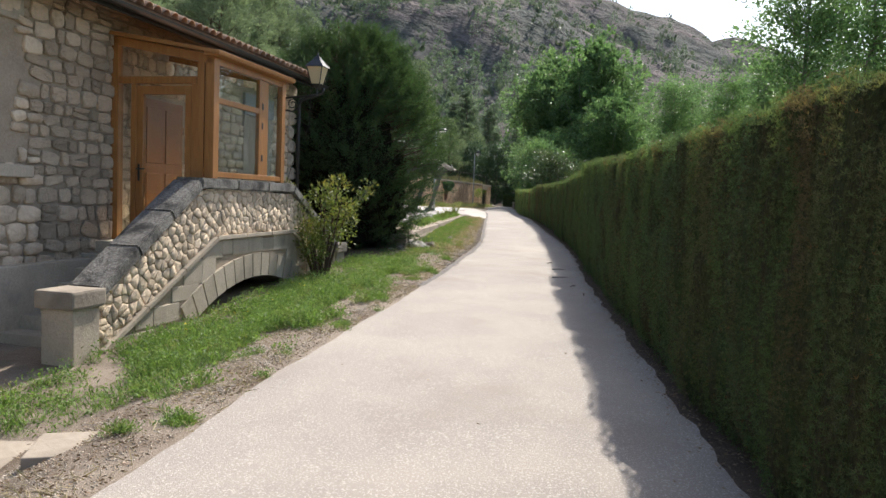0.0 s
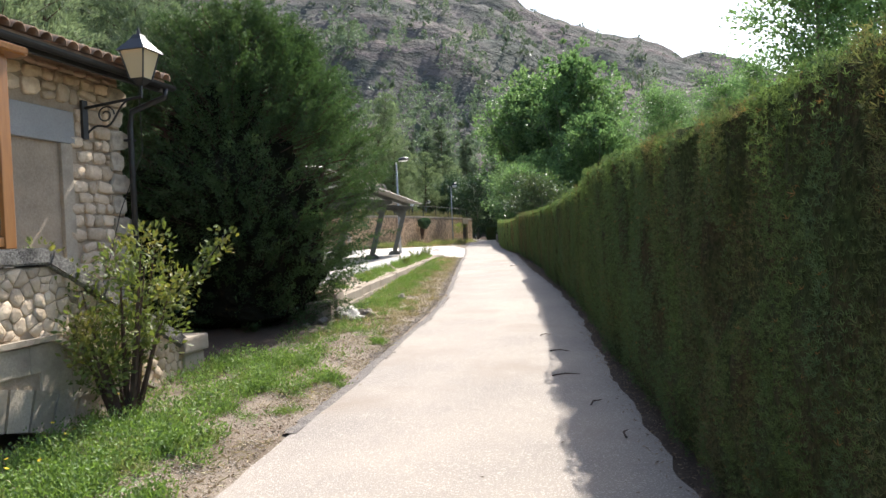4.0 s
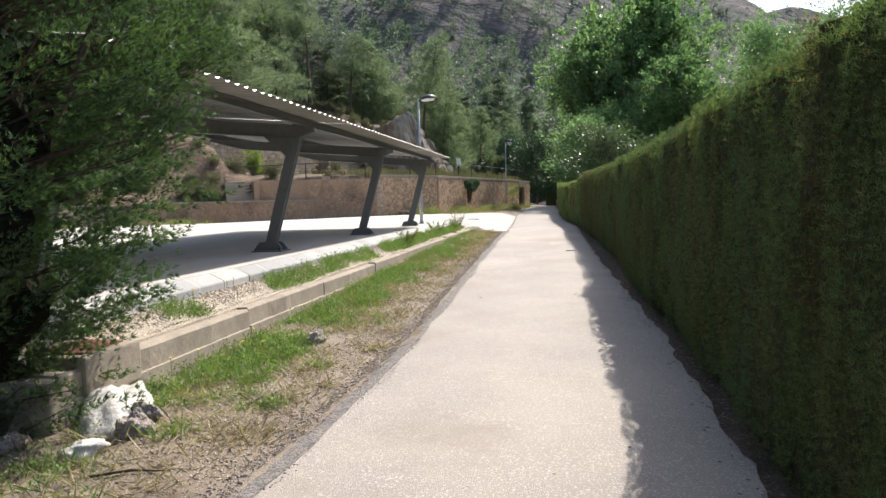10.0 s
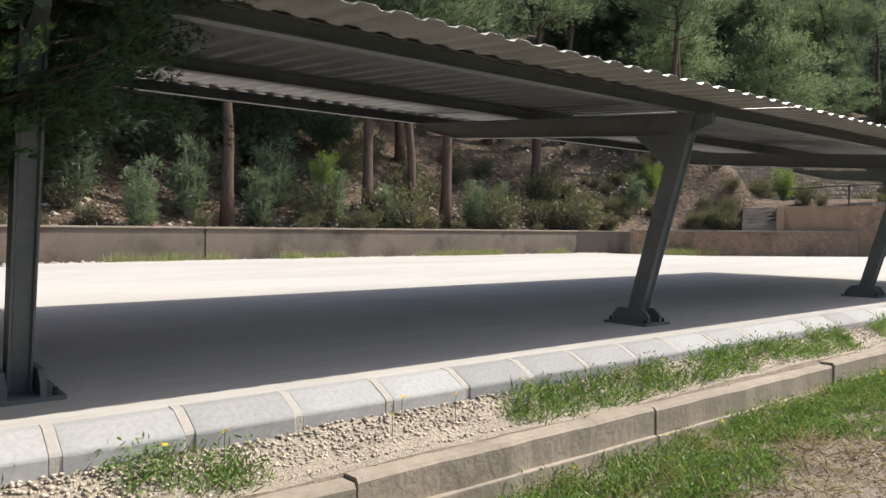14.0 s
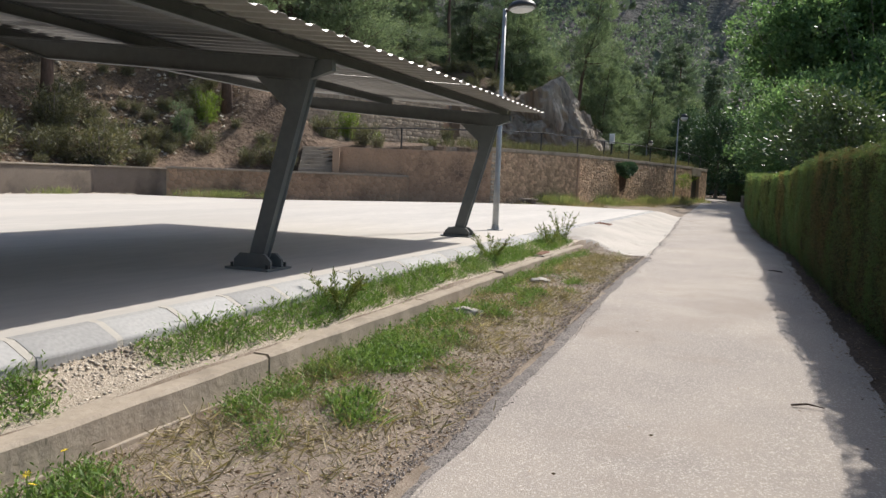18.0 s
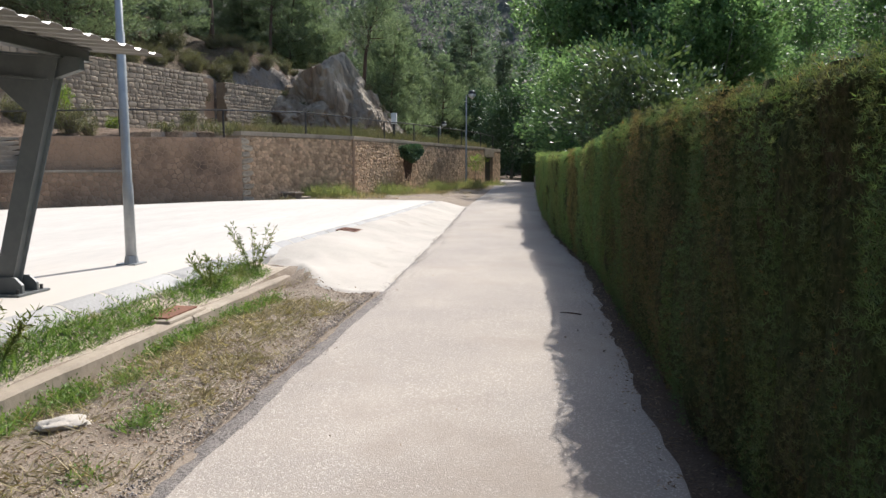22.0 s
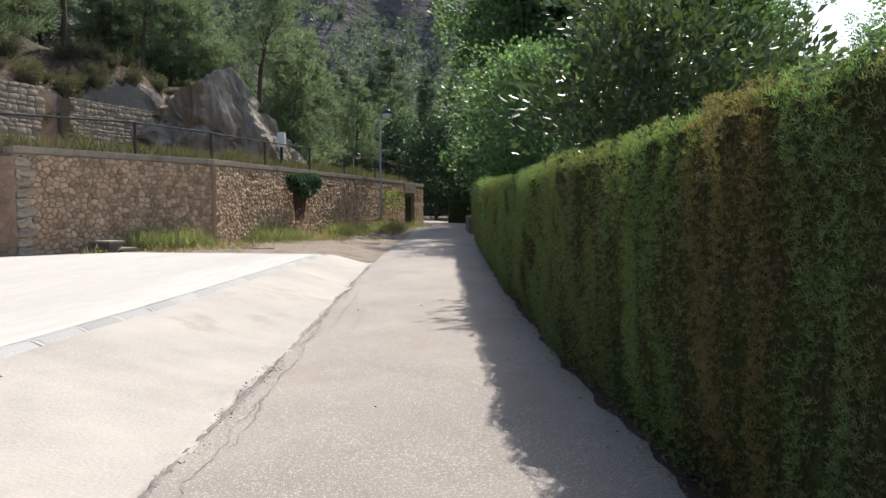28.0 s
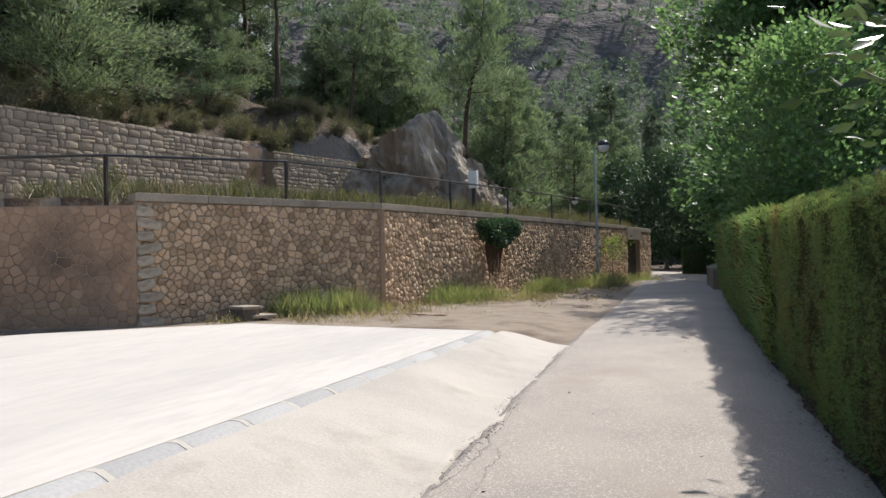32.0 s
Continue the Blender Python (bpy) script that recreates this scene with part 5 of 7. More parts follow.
def coping(name, a, b, w=0.42, h=0.15, pieces=3):
    a, b = Vector(a), Vector(b)
    for k in range(pieces):
        p, q = a.lerp(b, k / pieces), a.lerp(b, (k + 1) / pieces - 0.004)
        bm = bar([p.lerp(q, t) for t in np.linspace(0, 1, 7)], w, h)
        bmesh.ops.bevel(bm, geom=list(bm.edges), offset=0.018, segments=2, affect="EDGES")
        for v in bm.verts:
            v.co += Vector((1, 0, 1)) * 0.006 * noise.noise(v.co * 9)
        part(name, bm, COPING, stairs, "lichened coping stone")


coping("coping", (-0.16, -2.32, 0.60), (-0.16, -0.38, 1.84), pieces=3)
coping("coping", (-0.16, -0.38, 1.855), (-0.16, 2.48, 1.855), pieces=3)
coping("coping", (-0.16, 2.48, 1.84), (-0.16, 4.55, 0.74), pieces=3)
for u0, u1, zt in ((-2.76, -2.3, 0.66), (4.5, 4.98, 0.80)):
    part("newel", box(-0.37, 0.03, u0 + 0.03, u1 - 0.03, -0.6, zt - 0.2, 0.015), ASHLAR, stairs)
    bm = box(-0.41, 0.07, u0 - 0.03, u1 + 0.03, zt - 0.2, zt, 0.03)
    part("newel_cap", bm, OLDCONC, stairs, "weathered newel cap")
# string course in lengths
for a, b in (((-2.25, -0.07), (0.06, 1.10)), ((0.06, 1.10), (2.5, 1.11)), ((2.5, 1.10), (4.5, 0.06))):
    n = 3
    for k in range(n):
        p = [a[i] + (b[i] - a[i]) * k / n for i in (0, 1)]
        q = [a[i] + (b[i] - a[i]) * ((k + 1) / n - 0.006) for i in (0, 1)]
        part("string_stone", bar([(0.0, p[0], p[1]), (0.0, q[0], q[1])], 0.09, 0.05), ASHLAR, stairs)


def band(a):
    """Foot and head of the rubble band under the coping, at a metres along the parapet."""
    u = a - 2.4
    return min(1.12, -0.05 + (u + 2.25) * 0.507, 0.09 + (4.5 - u) * 0.52), min(1.76, 0.48 + (u + 2.32) * 0.656, 0.66 + (4.6 - u) * 0.53)


def banded(stones):
    """Rubble trimmed to the band."""
    out = []
    for (a, b), poly in stones:
        low, top = band(a)
        if 0.1 < a < 7.0 and low - 0.02 < b < top + 0.02:
            out.append(((a, b), [(p, min(max(q, band(p)[0]), band(p)[1])) for p, q in poly]))
    return out


def below(a, b):
    u, z = a - 2.4, b
    low = min(1.06, -0.1 + (u + 2.25) * 0.507, 0.05 + (4.5 - u) * 0.52)
    r = math.hypot(u - ARC_C[0], z - ARC_C[1])
    return z < low - 0.08 and r > ARC_R + 0.42 and -2.2 < u < 4.5


lay_cells(banded(cells(7.2, -0.2, 1.8, 0.135, 21)), stairs, Matrix.Translation((-0.022, -2.4, 0)), STONE, 0.024, 300, 0.004, 2, STONE_HOUSE)
for a, b, w, h in courses(7.2, 1.2, 0.27, 0.4, 23, below, -0.3):
    part("dressed_stone", box(-0.06, 0.0, a - w / 2 - 2.4 + 0.003, a + w / 2 - 2.4 - 0.003, b - h / 2 + 0.003, b + h / 2 - 0.003, 0.012), ASHLAR, stairs)
for k in range(15):
    a0, a1 = -0.57 + 1.14 * k / 15 + 0.004, -0.57 + 1.14 * (k + 1) / 15 - 0.004
    quad = []
    for a in np.linspace(a0, a1, 4):
        quad.append((ARC_C[0] + ARC_R * math.sin(a), ARC_C[1] + ARC_R * math.cos(a)))
    for a in np.linspace(a1, a0, 4):
        quad.append((ARC_C[0] + (ARC_R + 0.36) * math.sin(a), ARC_C[1] + (ARC_R + 0.36) * math.cos(a)))
    part("voussoir", uprism(quad, 0.34, 0.012), ASHLAR, stairs)

# ---- wall lantern on an iron bracket ----
lantern = thing("wall_lantern", HM @ pose(0, 0, 0), "black iron wall lantern with milky panes on a scrolled bracket", "lantern")
LU, LV, LZ = 5.05, -0.72, 4.02
part("bracket", tube([(WV + 0.06, LU, 3.74), (LV, LU, 3.82), (LV, LU, 3.98)], 0.02, 8), IRON, lantern)
_sc = [(WV + 0.08 + 0.62 * t + 0.03, LU, 3.42 + 0.36 * t ** 1.6 + 0.05 * math.sin(t * 9)) for t in np.linspace(0, 1, 14)]
part("scroll", tube(_sc, 0.014, 6), IRON, lantern)
_sc = [(WV + 0.38 + 0.13 * (1 - t * 0.7) * math.cos(t * 9), LU, 3.63 + 0.12 * (1 - t * 0.7) * math.sin(t * 9)) for t in np.linspace(0, 1, 20)]
part("curl", tube(_sc, 0.01, 6), IRON, lantern)
part("wall_plate", box(WV + 0.04, WV + 0.08, LU - 0.05, LU + 0.05, 3.34, 3.84), IRON, lantern)


def frustum(r0, r1, z0, z1, sides=4, turn=math.pi / 4, bm=None, close=True):
    bm = bm or bmesh.new()
    a = [bm.verts.new((r0 * math.cos(turn + 2 * math.pi * k / sides), r0 * math.sin(turn + 2 * math.pi * k / sides), z0)) for k in range(sides)]
    b = [bm.verts.new((r1 * math.cos(turn + 2 * math.pi * k / sides), r1 * math.sin(turn + 2 * math.pi * k / sides), z1)) for k in range(sides)]
    for k in range(sides):
        bm.faces.new((a[k], a[(k + 1) % sides], b[(k + 1) % sides], b[k]))
    if close:
        bm.faces.new(a[::-1]), bm.faces.new(b)
    return bm


LM = pose(LV, LU, LZ)
part("base", frustum(0.05, 0.14, -0.06, 0.02), IRON, lantern, place=LM)
part("glass", frustum(0.125, 0.235, 0.02, 0.36), LANTERN_GLASS, lantern, "milky cream panes", place=LM)
for k in range(4):
    a = math.pi / 4 + k * math.pi / 2
    part("frame_bar", tube([(0.13 * math.cos(a), 0.13 * math.sin(a), 0.01), (0.24 * math.cos(a), 0.24 * math.sin(a), 0.37)], 0.011, 5), IRON, lantern, place=LM)
part("roof_cap", frustum(0.29, 0.11, 0.36, 0.52), IRON, lantern, place=LM)
part("crown", frustum(0.11, 0.07, 0.52, 0.58), IRON, lantern, place=LM)
part("finial", tube([(0, 0, 0.57), (0, 0, 0.62), (0, 0, 0.68)], [0.03, 0.022, 0.004], 8), IRON, lantern, place=LM)

# ---- carport ----
carport = thing("carport", None, "grey steel carport with leaning posts and corrugated sheet roof", "carport")


def beam_z(x):
    return 3.20 - 0.088 * (x + 2.45)


POST_Y = [16.645, 22.145, 27.645, 33.145]
for y in POST_Y:
    # post: a boxed channel pair leaning towards the lane
    lo, hi = Vector((-3.19, y, 1.24)), Vector((-2.63, y, 3.18))
    way = (hi - lo).normalized()
    flat = Vector((way.z, 0, -way.x))
    bm = bmesh.new()
    prof = [(-0.082, -0.062), (0.082, -0.062), (0.082, -0.05), (0.06, -0.04), (0.06, 0.04), (0.082, 0.05), (0.082, 0.062), (-0.082, 0.062), (-0.082, 0.05), (-0.06, 0.04), (-0.06, -0.04), (-0.082, -0.05)]
    rings = [[bm.verts.new(p + flat * a * s + Vector((0, b, 0))) for a, b in prof] for p, s in ((lo - way * 0.1, 1.0), (lo.lerp(hi, 0.5), 1.04), (hi + way * 0.06, 1.1))]
    for r0, r1 in zip(rings, rings[1:]):
        for k in range(len(prof)):
            bm.faces.new((r0[k], r0[(k + 1) % len(prof)], r1[(k + 1) % len(prof)], r1[k]))
    bm.faces.new(rings[-1])
    post = part("post", bm, GREYPAINT, carport)
    # foot: base plate, two cheeks, bolts
    part("base_plate", box(-3.45, -2.93, y - 0.2, y + 0.2, 1.16, 1.182, 0.004), GREYPAINT, post)
    for s in (-1, 1):
        ck = prism([(-0.22, 0), (0.22, 0), (0.22, 0.07), (0.15, 0.135), (-0.15, 0.135), (-0.22, 0.07)], 0.03)
        bmesh.ops.translate(ck, vec=(-3.19, y + s * 0.092 - 0.015, 1.182), verts=ck.verts)
        part("cheek", ck, GREYPAINT, post)
        for sx in (-1, 1):
            part("bolt", tube([(-3.19 + sx * 0.21, y + s * 0.15, 1.17), (-3.19 + sx * 0.21, y + s * 0.15, 1.225)], 0.014, 6), IRON, post)
    # tapered rafter
    pts = [(-2.36, beam_z(-2.36) + 0.0), (-2.36, beam_z(-2.36) - 0.1), (-2.62, beam_z(-2.62) - 0.2), (-6.1, beam_z(-6.1) - 0.2), (-6.98, beam_z(-6.98) - 0.05), (-6.98, beam_z(-6.98))]
    bm = bmesh.new()
    for v0, v1, grow in ((-0.035, 0.035, 0.0),):
        a = [bm.verts.new((x, y + v0, z)) for x, z in pts]
        b = [bm.verts.new((x, y + v1, z)) for x, z in pts]
        bm.faces.new(a[::-1]), bm.faces.new(b)
        for k in range(len(pts)):
            bm.faces.new((a[k], a[(k + 1) % len(pts)], b[(k + 1) % len(pts)], b[k]))
    raf = part("rafter", bm, GREYPAINT, carport)
    part("flange", bar([(-2.5, y, beam_z(-2.5) - 0.008), (-6.97, y, beam_z(-6.97) - 0.008)], 0.15, 0.016), GREYPAINT, raf)
    part("flange", bar([(-2.64, y, beam_z(-2.64) - 0.205), (-6.1, y, beam_z(-6.1) - 0.205), (-6.98, y, beam_z(-6.98) - 0.055)], 0.15, 0.014), GREYPAINT, raf)
    gus = prism([(-2.86, 2.72), (-3.25, beam_z(-3.25) - 0.2), (-2.7, beam_z(-2.7) - 0.2)], 0.02)
    bmesh.ops.translate(gus, vec=(0, y - 0.01, 0), verts=gus.verts)
    part("gusset", gus, GREYPAINT, raf)
ROOF0, ROOF1 = 15.9, 33.62
for x in (-2.55, -4.75, -6.93):
    z = beam_z(x)
    pur = part("purlin", box(x - 0.012, x + 0.012, ROOF0 + 0.1, ROOF1 - 0.1, z, z + 0.115), GREYPAINT, carport)
    part("flange", box(x - 0.045, x + 0.045, ROOF0 + 0.1, ROOF1 - 0.1, z + 0.103, z + 0.115), GREYPAINT, pur)
    part("flange", box(x - 0.045, x + 0.045, ROOF0 + 0.1, ROOF1 - 0.1, z, z + 0.012), GREYPAINT, pur)
# trapezoid roof sheets, ribs running down the slope
bm_pts, k = [], 0
ROOF_X0, ROOF_X1 = -1.95, -7.28
y = ROOF0
ys, zs = [], []
while y < ROOF1:
    for dy, dz in ((0.0, 0.0), (0.05, 0.0), (0.08, 0.022), (0.18, 0.021), (0.21, 0.0)):
        ys.append(y + dy), zs.append(dz)
    y += 0.232
for s in range(5):
    i0, i1 = int(len(ys) * s / 5) // 5 * 5, min(int(len(ys) * (s + 1) / 5) // 5 * 5 + 1, len(ys))
    top = []
    for lift in (0.0, -0.002):
        for x in (ROOF_X0, ROOF_X1):
            top.append([(x, ys[i], beam_z(x) + 0.121 + zs[i] + lift + 0.004 * (s % 2)) for i in range(i0, i1)])
    n = i1 - i0
    v = np.array(top).reshape(-1, 3)
    j = np.arange(n - 1)
    f = np.concatenate([np.stack([j, j + 1, j + n + 1, j + n], 1), np.stack([j, j + 2 * n, j + 2 * n + 1, j + 1], 1) , np.stack([j + 2 * n, j + 3 * n, j + 3 * n + 1, j + 2 * n + 1], 1)])
    part("roof_sheet", mesh_np("roof_sheet", v, f), SHEET, carport, "ribbed galvanised sheet")

# ---- street lamps ----
def street_lamp(x, y, z, top, side, globe):
    t = thing("street_lamp", pose(x, y, z), "tall galvanised lamp post with a round head" if globe else "tall galvanised lamp post with a domed dark head", "street lamp", "street lamps")
    h = top - z
    part("pole", tube([(0, 0, 0), (0, 0, 0.9), (0, 0, 0.95), (0, 0, h * 0.62), (0, 0, h * 0.62 + 0.02), (0, 0, h)], [0.062, 0.06, 0.052, 0.05, 0.042, 0.036], 12), GALV, t, smooth=True)
    part("base_plate", box(-0.12, 0.12, -0.12, 0.12, -0.01, 0.015), GALV, t)
    part("base_collar", tube([(0, 0, 0.0), (0, 0, 0.1)], [0.085, 0.068], 12), GALV, t)
    part("arm", tube([(0, 0, h - 0.06), (side * 0.12, 0, h + 0.02), (side * 0.2, 0, h + 0.03)], 0.03, 8), IRON, t)
    bm = bmesh.new()
    bmesh.ops.create_uvsphere(bm, u_segments=20, v_segments=12, radius=0.27)
    if globe:
        part("globe", bm, WHITE, t, "pale globe", place=pose(side * 0.34, 0, h + 0.06) @ Matrix.Diagonal((0.85, 0.85, 0.85, 1)), smooth=True)
        bm = bmesh.new()
        bmesh.ops.create_uvsphere(bm, u_segments=20, v_segments=12, radius=0.275)
        bmesh.ops.delete(bm, geom=[v for v in bm.verts if v.co.z < -0.001], context="VERTS")
        part("hood", bm, IRON, t, "dark half hood", place=pose(side * 0.34, 0, h + 0.075) @ Matrix.Diagonal((0.87, 0.87, 0.87, 1)), smooth=True)
    else:
        for v in bm.verts:
            v.co.z *= 0.55 if v.co.z > 0 else 0.12
        part("hood", bm, IRON, t, "dark domed hood", place=pose(side * 0.34, 0, h + 0.0, 0, -6), smooth=True)
        part("lens", tube([(0, 0, -0.05), (0, 0, -0.02), (0, 0, -0.018)], [0.2, 0.235, 0.01], 20), WHITE, t, "pale diffuser", place=pose(side * 0.34, 0, h - 0.0, 0, -6))
    return t


street_lamp(-3.21, 35.13, PAD_Z, 5.38, 1, False)
street_lamp(-3.1, 70.7, 1.0, 6.5, 1, True)
street_lamp(-7.7, 92.0, 3.0, 6.05, 1, True)

# ---- terrace walls ----
def wall_run(name, line, z0, z1, thick, material, label, cap=None, cap_h=0.14, stones=None, parent=None, limit=0, depth=0.05, row=0.17, width=0.27, seed=1, coursed=False, rest=None):
    """A wall along a line of points; the face is on the right hand of the way, the body behind on the left."""
    t = parent or thing(name, None, label, "wall", kind="structure")
    left = limit
    for k, (a, b) in enumerate(zip(line, line[1:])):
        A, B = Vector((*a, 0)), Vector((*b, 0))
        n = (B - A).length
        M = Matrix.Translation(A) @ Matrix.Rotation(math.atan2(-(B - A).x, (B - A).y), 4, "Z")
        part("body", box(-thick, 0.0, -0.02, n + 0.02, z0 - 0.6, z1 - (cap_h if cap else 0) + 0.002 * k), material, t, place=M)
        if cap:
            nb = max(1, round(n / 1.6))
            for i in range(nb):
                part("cap_stone", box(-0.42, 0.05, n * i / nb + 0.003, n * (i + 1) / nb - 0.003, z1 - cap_h, z1 + 0.004 * math.sin(i * 3.1 + k), 0.012), cap, t, place=M)
        if stones:
            if coursed:
                lay(courses(n, z1 - 0.01, row, width, seed + k, None, z0 - 0.1), t, M, stones, depth, 0, seed=seed + k, rest=rest or stones, spin=4)
                continue
            s = cells(n, z0 - 0.1, z1 - (cap_h if cap else 0) - 0.01, row, seed + k)
            s.sort(key=lambda q: q[0][0])
            take = min(left, len(s))
            lay_cells(s, t, M, stones, depth, take, 0.011, seed + k, rest or stones)
            left -= take
    return t


WALL_LINE = [(-9.44, 52.68), (-6.57, 57.67), (-5.3, 62.97), (-3.3, 71.9), (-2.42, 75.9)]
wall_run("wall_terrace", WALL_LINE, 1.0, 3.60, 1.3, WALLMORTAR, "tall brown rubble retaining wall with a concrete coping", OLDCONC, 0.16, STONE_TERRACE, None, 300, 0.032, 0.155, 0.24, 31, rest=STONE_ISLAND)
wall_run("wall_terrace_end", [(-2.0, 77.6), (-1.62, 79.6)], 0.9, 3.55, 1.3, WALLMORTAR, "rounded end of the rubble retaining wall", OLDCONC, 0.2, STONE_ISLAND, None, 0, 0.03, 0.19, 0.26, 41)
part("store_lintel", box(-1.6, 0.06, -0.1, 1.9, 2.95, 3.55, 0.02), OLDCONC, None, place=Matrix.Translation((-2.42, 75.9, 0)) @ Matrix.Rotation(math.atan2(-0.42, 1.7), 4, "Z"))
tagged(bpy.data.objects["store_lintel"], "concrete lintel over the store door in the terrace wall", "lintel", kind="structure")
store = thing("door_1", Matrix.Translation((-2.42, 75.9, 0)) @ Matrix.Rotation(math.atan2(-0.42, 1.7), 4, "Z"), "dark grey steel store door in the terrace wall", "door", kind="structure")
part("leaf", box(-0.25, -0.18, 0.05, 1.7, 0.9, 2.95, 0.01), DOORGREY, store)
part("frame", box(-0.3, -0.12, 0.0, 0.06, 0.9, 2.95, 0.005), IRON, store)
part("handle", tube([(-0.17, 1.5, 1.95), (-0.12, 1.5, 1.95), (-0.12, 1.4, 1.95)], 0.012, 6), IRON, store)
# pilaster strips on the long wall
pil = thing("pilaster", None, "narrow dark buttress strip with creeper on the rubble wall", "pilaster", kind="structure")
part("strip", box(-0.04, 0.07, -0.07, 0.07, 0.9, 3.46, 0.01), RENDERED, pil, place=Matrix.Translation((-6.57, 57.67, 0)) @ Matrix.Rotation(math.atan2(-2.0, 5.2), 4, "Z"))
# corner stones at the wall's near end
_q = [(0.18 if k % 2 else 0.26, 1.12 + 0.235 * k, 0.36 if k % 2 else 0.52, 0.22) for k in range(10)]
corner = thing("wall_corner", None, "pale corner stones at the end of the rubble wall", "wall", kind="structure")
lay(_q, corner, Matrix.Translation((-9.44, 52.68, 0)) @ Matrix.Rotation(math.atan2(-2.87, 4.99), 4, "Z") @ Matrix.Translation((0.03, 0, 0)), ASHLAR, 0.06, 20, seed=3, name="quoin")
# brown rendered return wall
wall_run("wall_return", [(-15.6, 49.75), (-9.42, 52.66)], 1.0, 3.36, 0.6, RENDERED, "brown stained rendered retaining wall", None, 0.1, STONE_RENDER, None, 200, 0.008, 0.2, 0.24, 67)
# low wall at the foot of the hillside
wall_run("wall_hillside", [(-20.5, 6.0), (-20.5, 24.0), (-20.5, 41.0), (-19.6, 43.6)], 1.0, 2.14, 0.5, OLDWALL, "low brown rendered wall at the foot of the hillside", OLDCONC, 0.06)
wall_run("wall_planter", [(-19.6, 43.6), (-12.7, 51.0)], 1.0, 2.2, 0.45, WALLMORTAR, "low rubble wall below the terrace steps", OLDCONC, 0.08, STONE_RENDER, None, 0, 0.014, 0.2, 0.24, 47)
steps = thing("garden_steps", Matrix.Translation((-16.3, 49.0, 0)) @ Matrix.Rotation(radians(-62), 4, "Z"), "worn stone steps up to the terrace", "steps")
for k in range(7):
    part("step", box(-0.5 - 0.32 * k, -0.1 - 0.32 * k, -0.75, 0.75, 1.6, 2.35 + 0.17 * k, 0.02), OLDCONC, steps)
part("cheek", box(-2.6, 0.15, 0.75, 1.05, 1.5, 3.3, 0.02), RENDERED, steps)
# grey upper wall with a splayed niche
UW = [(-23.3, 57.3), (-21.2, 64.4), (-19.42, 70.4)]
wall_run("wall_upper", UW, 4.0, 8.02, 0.9, POINTING, "upper grey rubble retaining wall overgrown along its top", None, 0.1, STONE_GREY, None, 0, 0.02, 0.24, 0.38, 53, coursed=True)
wall_run("wall_upper_end", [(-18.8, 72.5), (-17.2, 77.6)], 4.0, 7.75, 0.9, POINTING, "end of the upper rubble wall meeting the rock", None, 0.1, STONE_GREY, None, 0, 0.02, 0.24, 0.38, 59, coursed=True)
wall_run("wall_niche", [(-20.45, 70.6), (-19.85, 72.75)], 4.0, 8.0, 0.6, RENDERED, "recessed brown rendered niche in the upper wall", None)

# ---- railing along the terrace ----
rail = thing("railing", None, "dark iron railing with one top bar on the terrace wall", "railing")
RAIL = [(-16.6, 49.6, 4.15), (-13.2, 51.2, 4.3), (-10.0, 52.55, 4.34), (-7.98, 55.73, 4.47), (-6.74, 58.1, 4.42), (-6.0, 61.3, 4.44), (-5.2, 64.8, 4.5), (-4.42, 68.3, 4.52), (-3.55, 72.2, 4.54), (-2.7, 76.0, 4.52), (-2.1, 79.0, 4.45)]
for x, y, z in RAIL[1:]:
    part("post", box(x - 0.03, x + 0.03, y - 0.03, y + 0.03, 3.2, z), IRON, rail)
for a, b in zip(RAIL, RAIL[1:]):
    part("bar", tube([a, b], 0.026, 6), IRON, rail)

# ---- things on and by the terrace ----
cab = thing("meter_cabinet", pose(-6.0, 63.6, 3.5), "pale grey meter cabinet on a dark post", "cabinet")
part("post", box(-0.05, 0.05, -0.05, 0.05, 0.0, 1.0), IRON, cab)
part("body", box(-0.14, 0.14, -0.1, 0.1, 0.95, 1.5, 0.02), WHITE, cab)
part("door", box(-0.115, 0.115, -0.108, -0.098, 1.0, 1.45, 0.004), WHITE, cab)
bench = thing("stone_slab", pose(-8.0, 54.05, 1.03, 0, 0, -28), "weathered slab resting on low blocks against the wall", "slab")
part("slab", box(-0.42, 0.42, -0.22, 0.22, 0.26, 0.32, 0.015), OLDCONC, bench)
for s in (-0.18, 0.18):
    part("block", box(s - 0.172, s + 0.172, -0.18, 0.18, 0.0, 0.26, 0.02), OLDWALL, bench)
part("lower_slab", box(-0.5, 0.5, 0.0, 0.5, 0.08, 0.14, 0.015), OLDCONC, bench)
patch = thing("brick_edging", pose(-6.5, 55.95, 1.06, 0, 0, -102), "line of orange bricks sunk in the gravel", "bricks")
for k in range(10):
    part("brick", box(-0.06, 0.06, 0.24 * k, 0.24 * k + 0.225, -0.05, 0.018 + 0.006 * math.sin(k * 2.2), 0.006), TILE, patch)
boxh = thing("box_hedge", pose(0.9, 83.3, 1.05), "dark square clipped box hedge", "hedge")
part("core", box(-1.0, 1.0, -0.7, 0.7, 0.0, 1.45, 0.08), HEDGE_CORE, boxh)
n = 5200
q = rng.uniform(-1, 1, (n, 3))
face = rng.integers(0, 3, n)
q[np.arange(n), face] = np.sign(q[np.arange(n), face])
q[:, 2] = np.abs(q[:, 2])
at = q * np.array([1.0, 0.7, 1.45])
v, f = blades(at, q * np.array([1, 1, 0.8]) + rng.normal(size=(n, 3)) * 0.5, 0.11, 0.06)
part("foliage", mesh_np("foliage", v, f), CYPRESS, boxh)
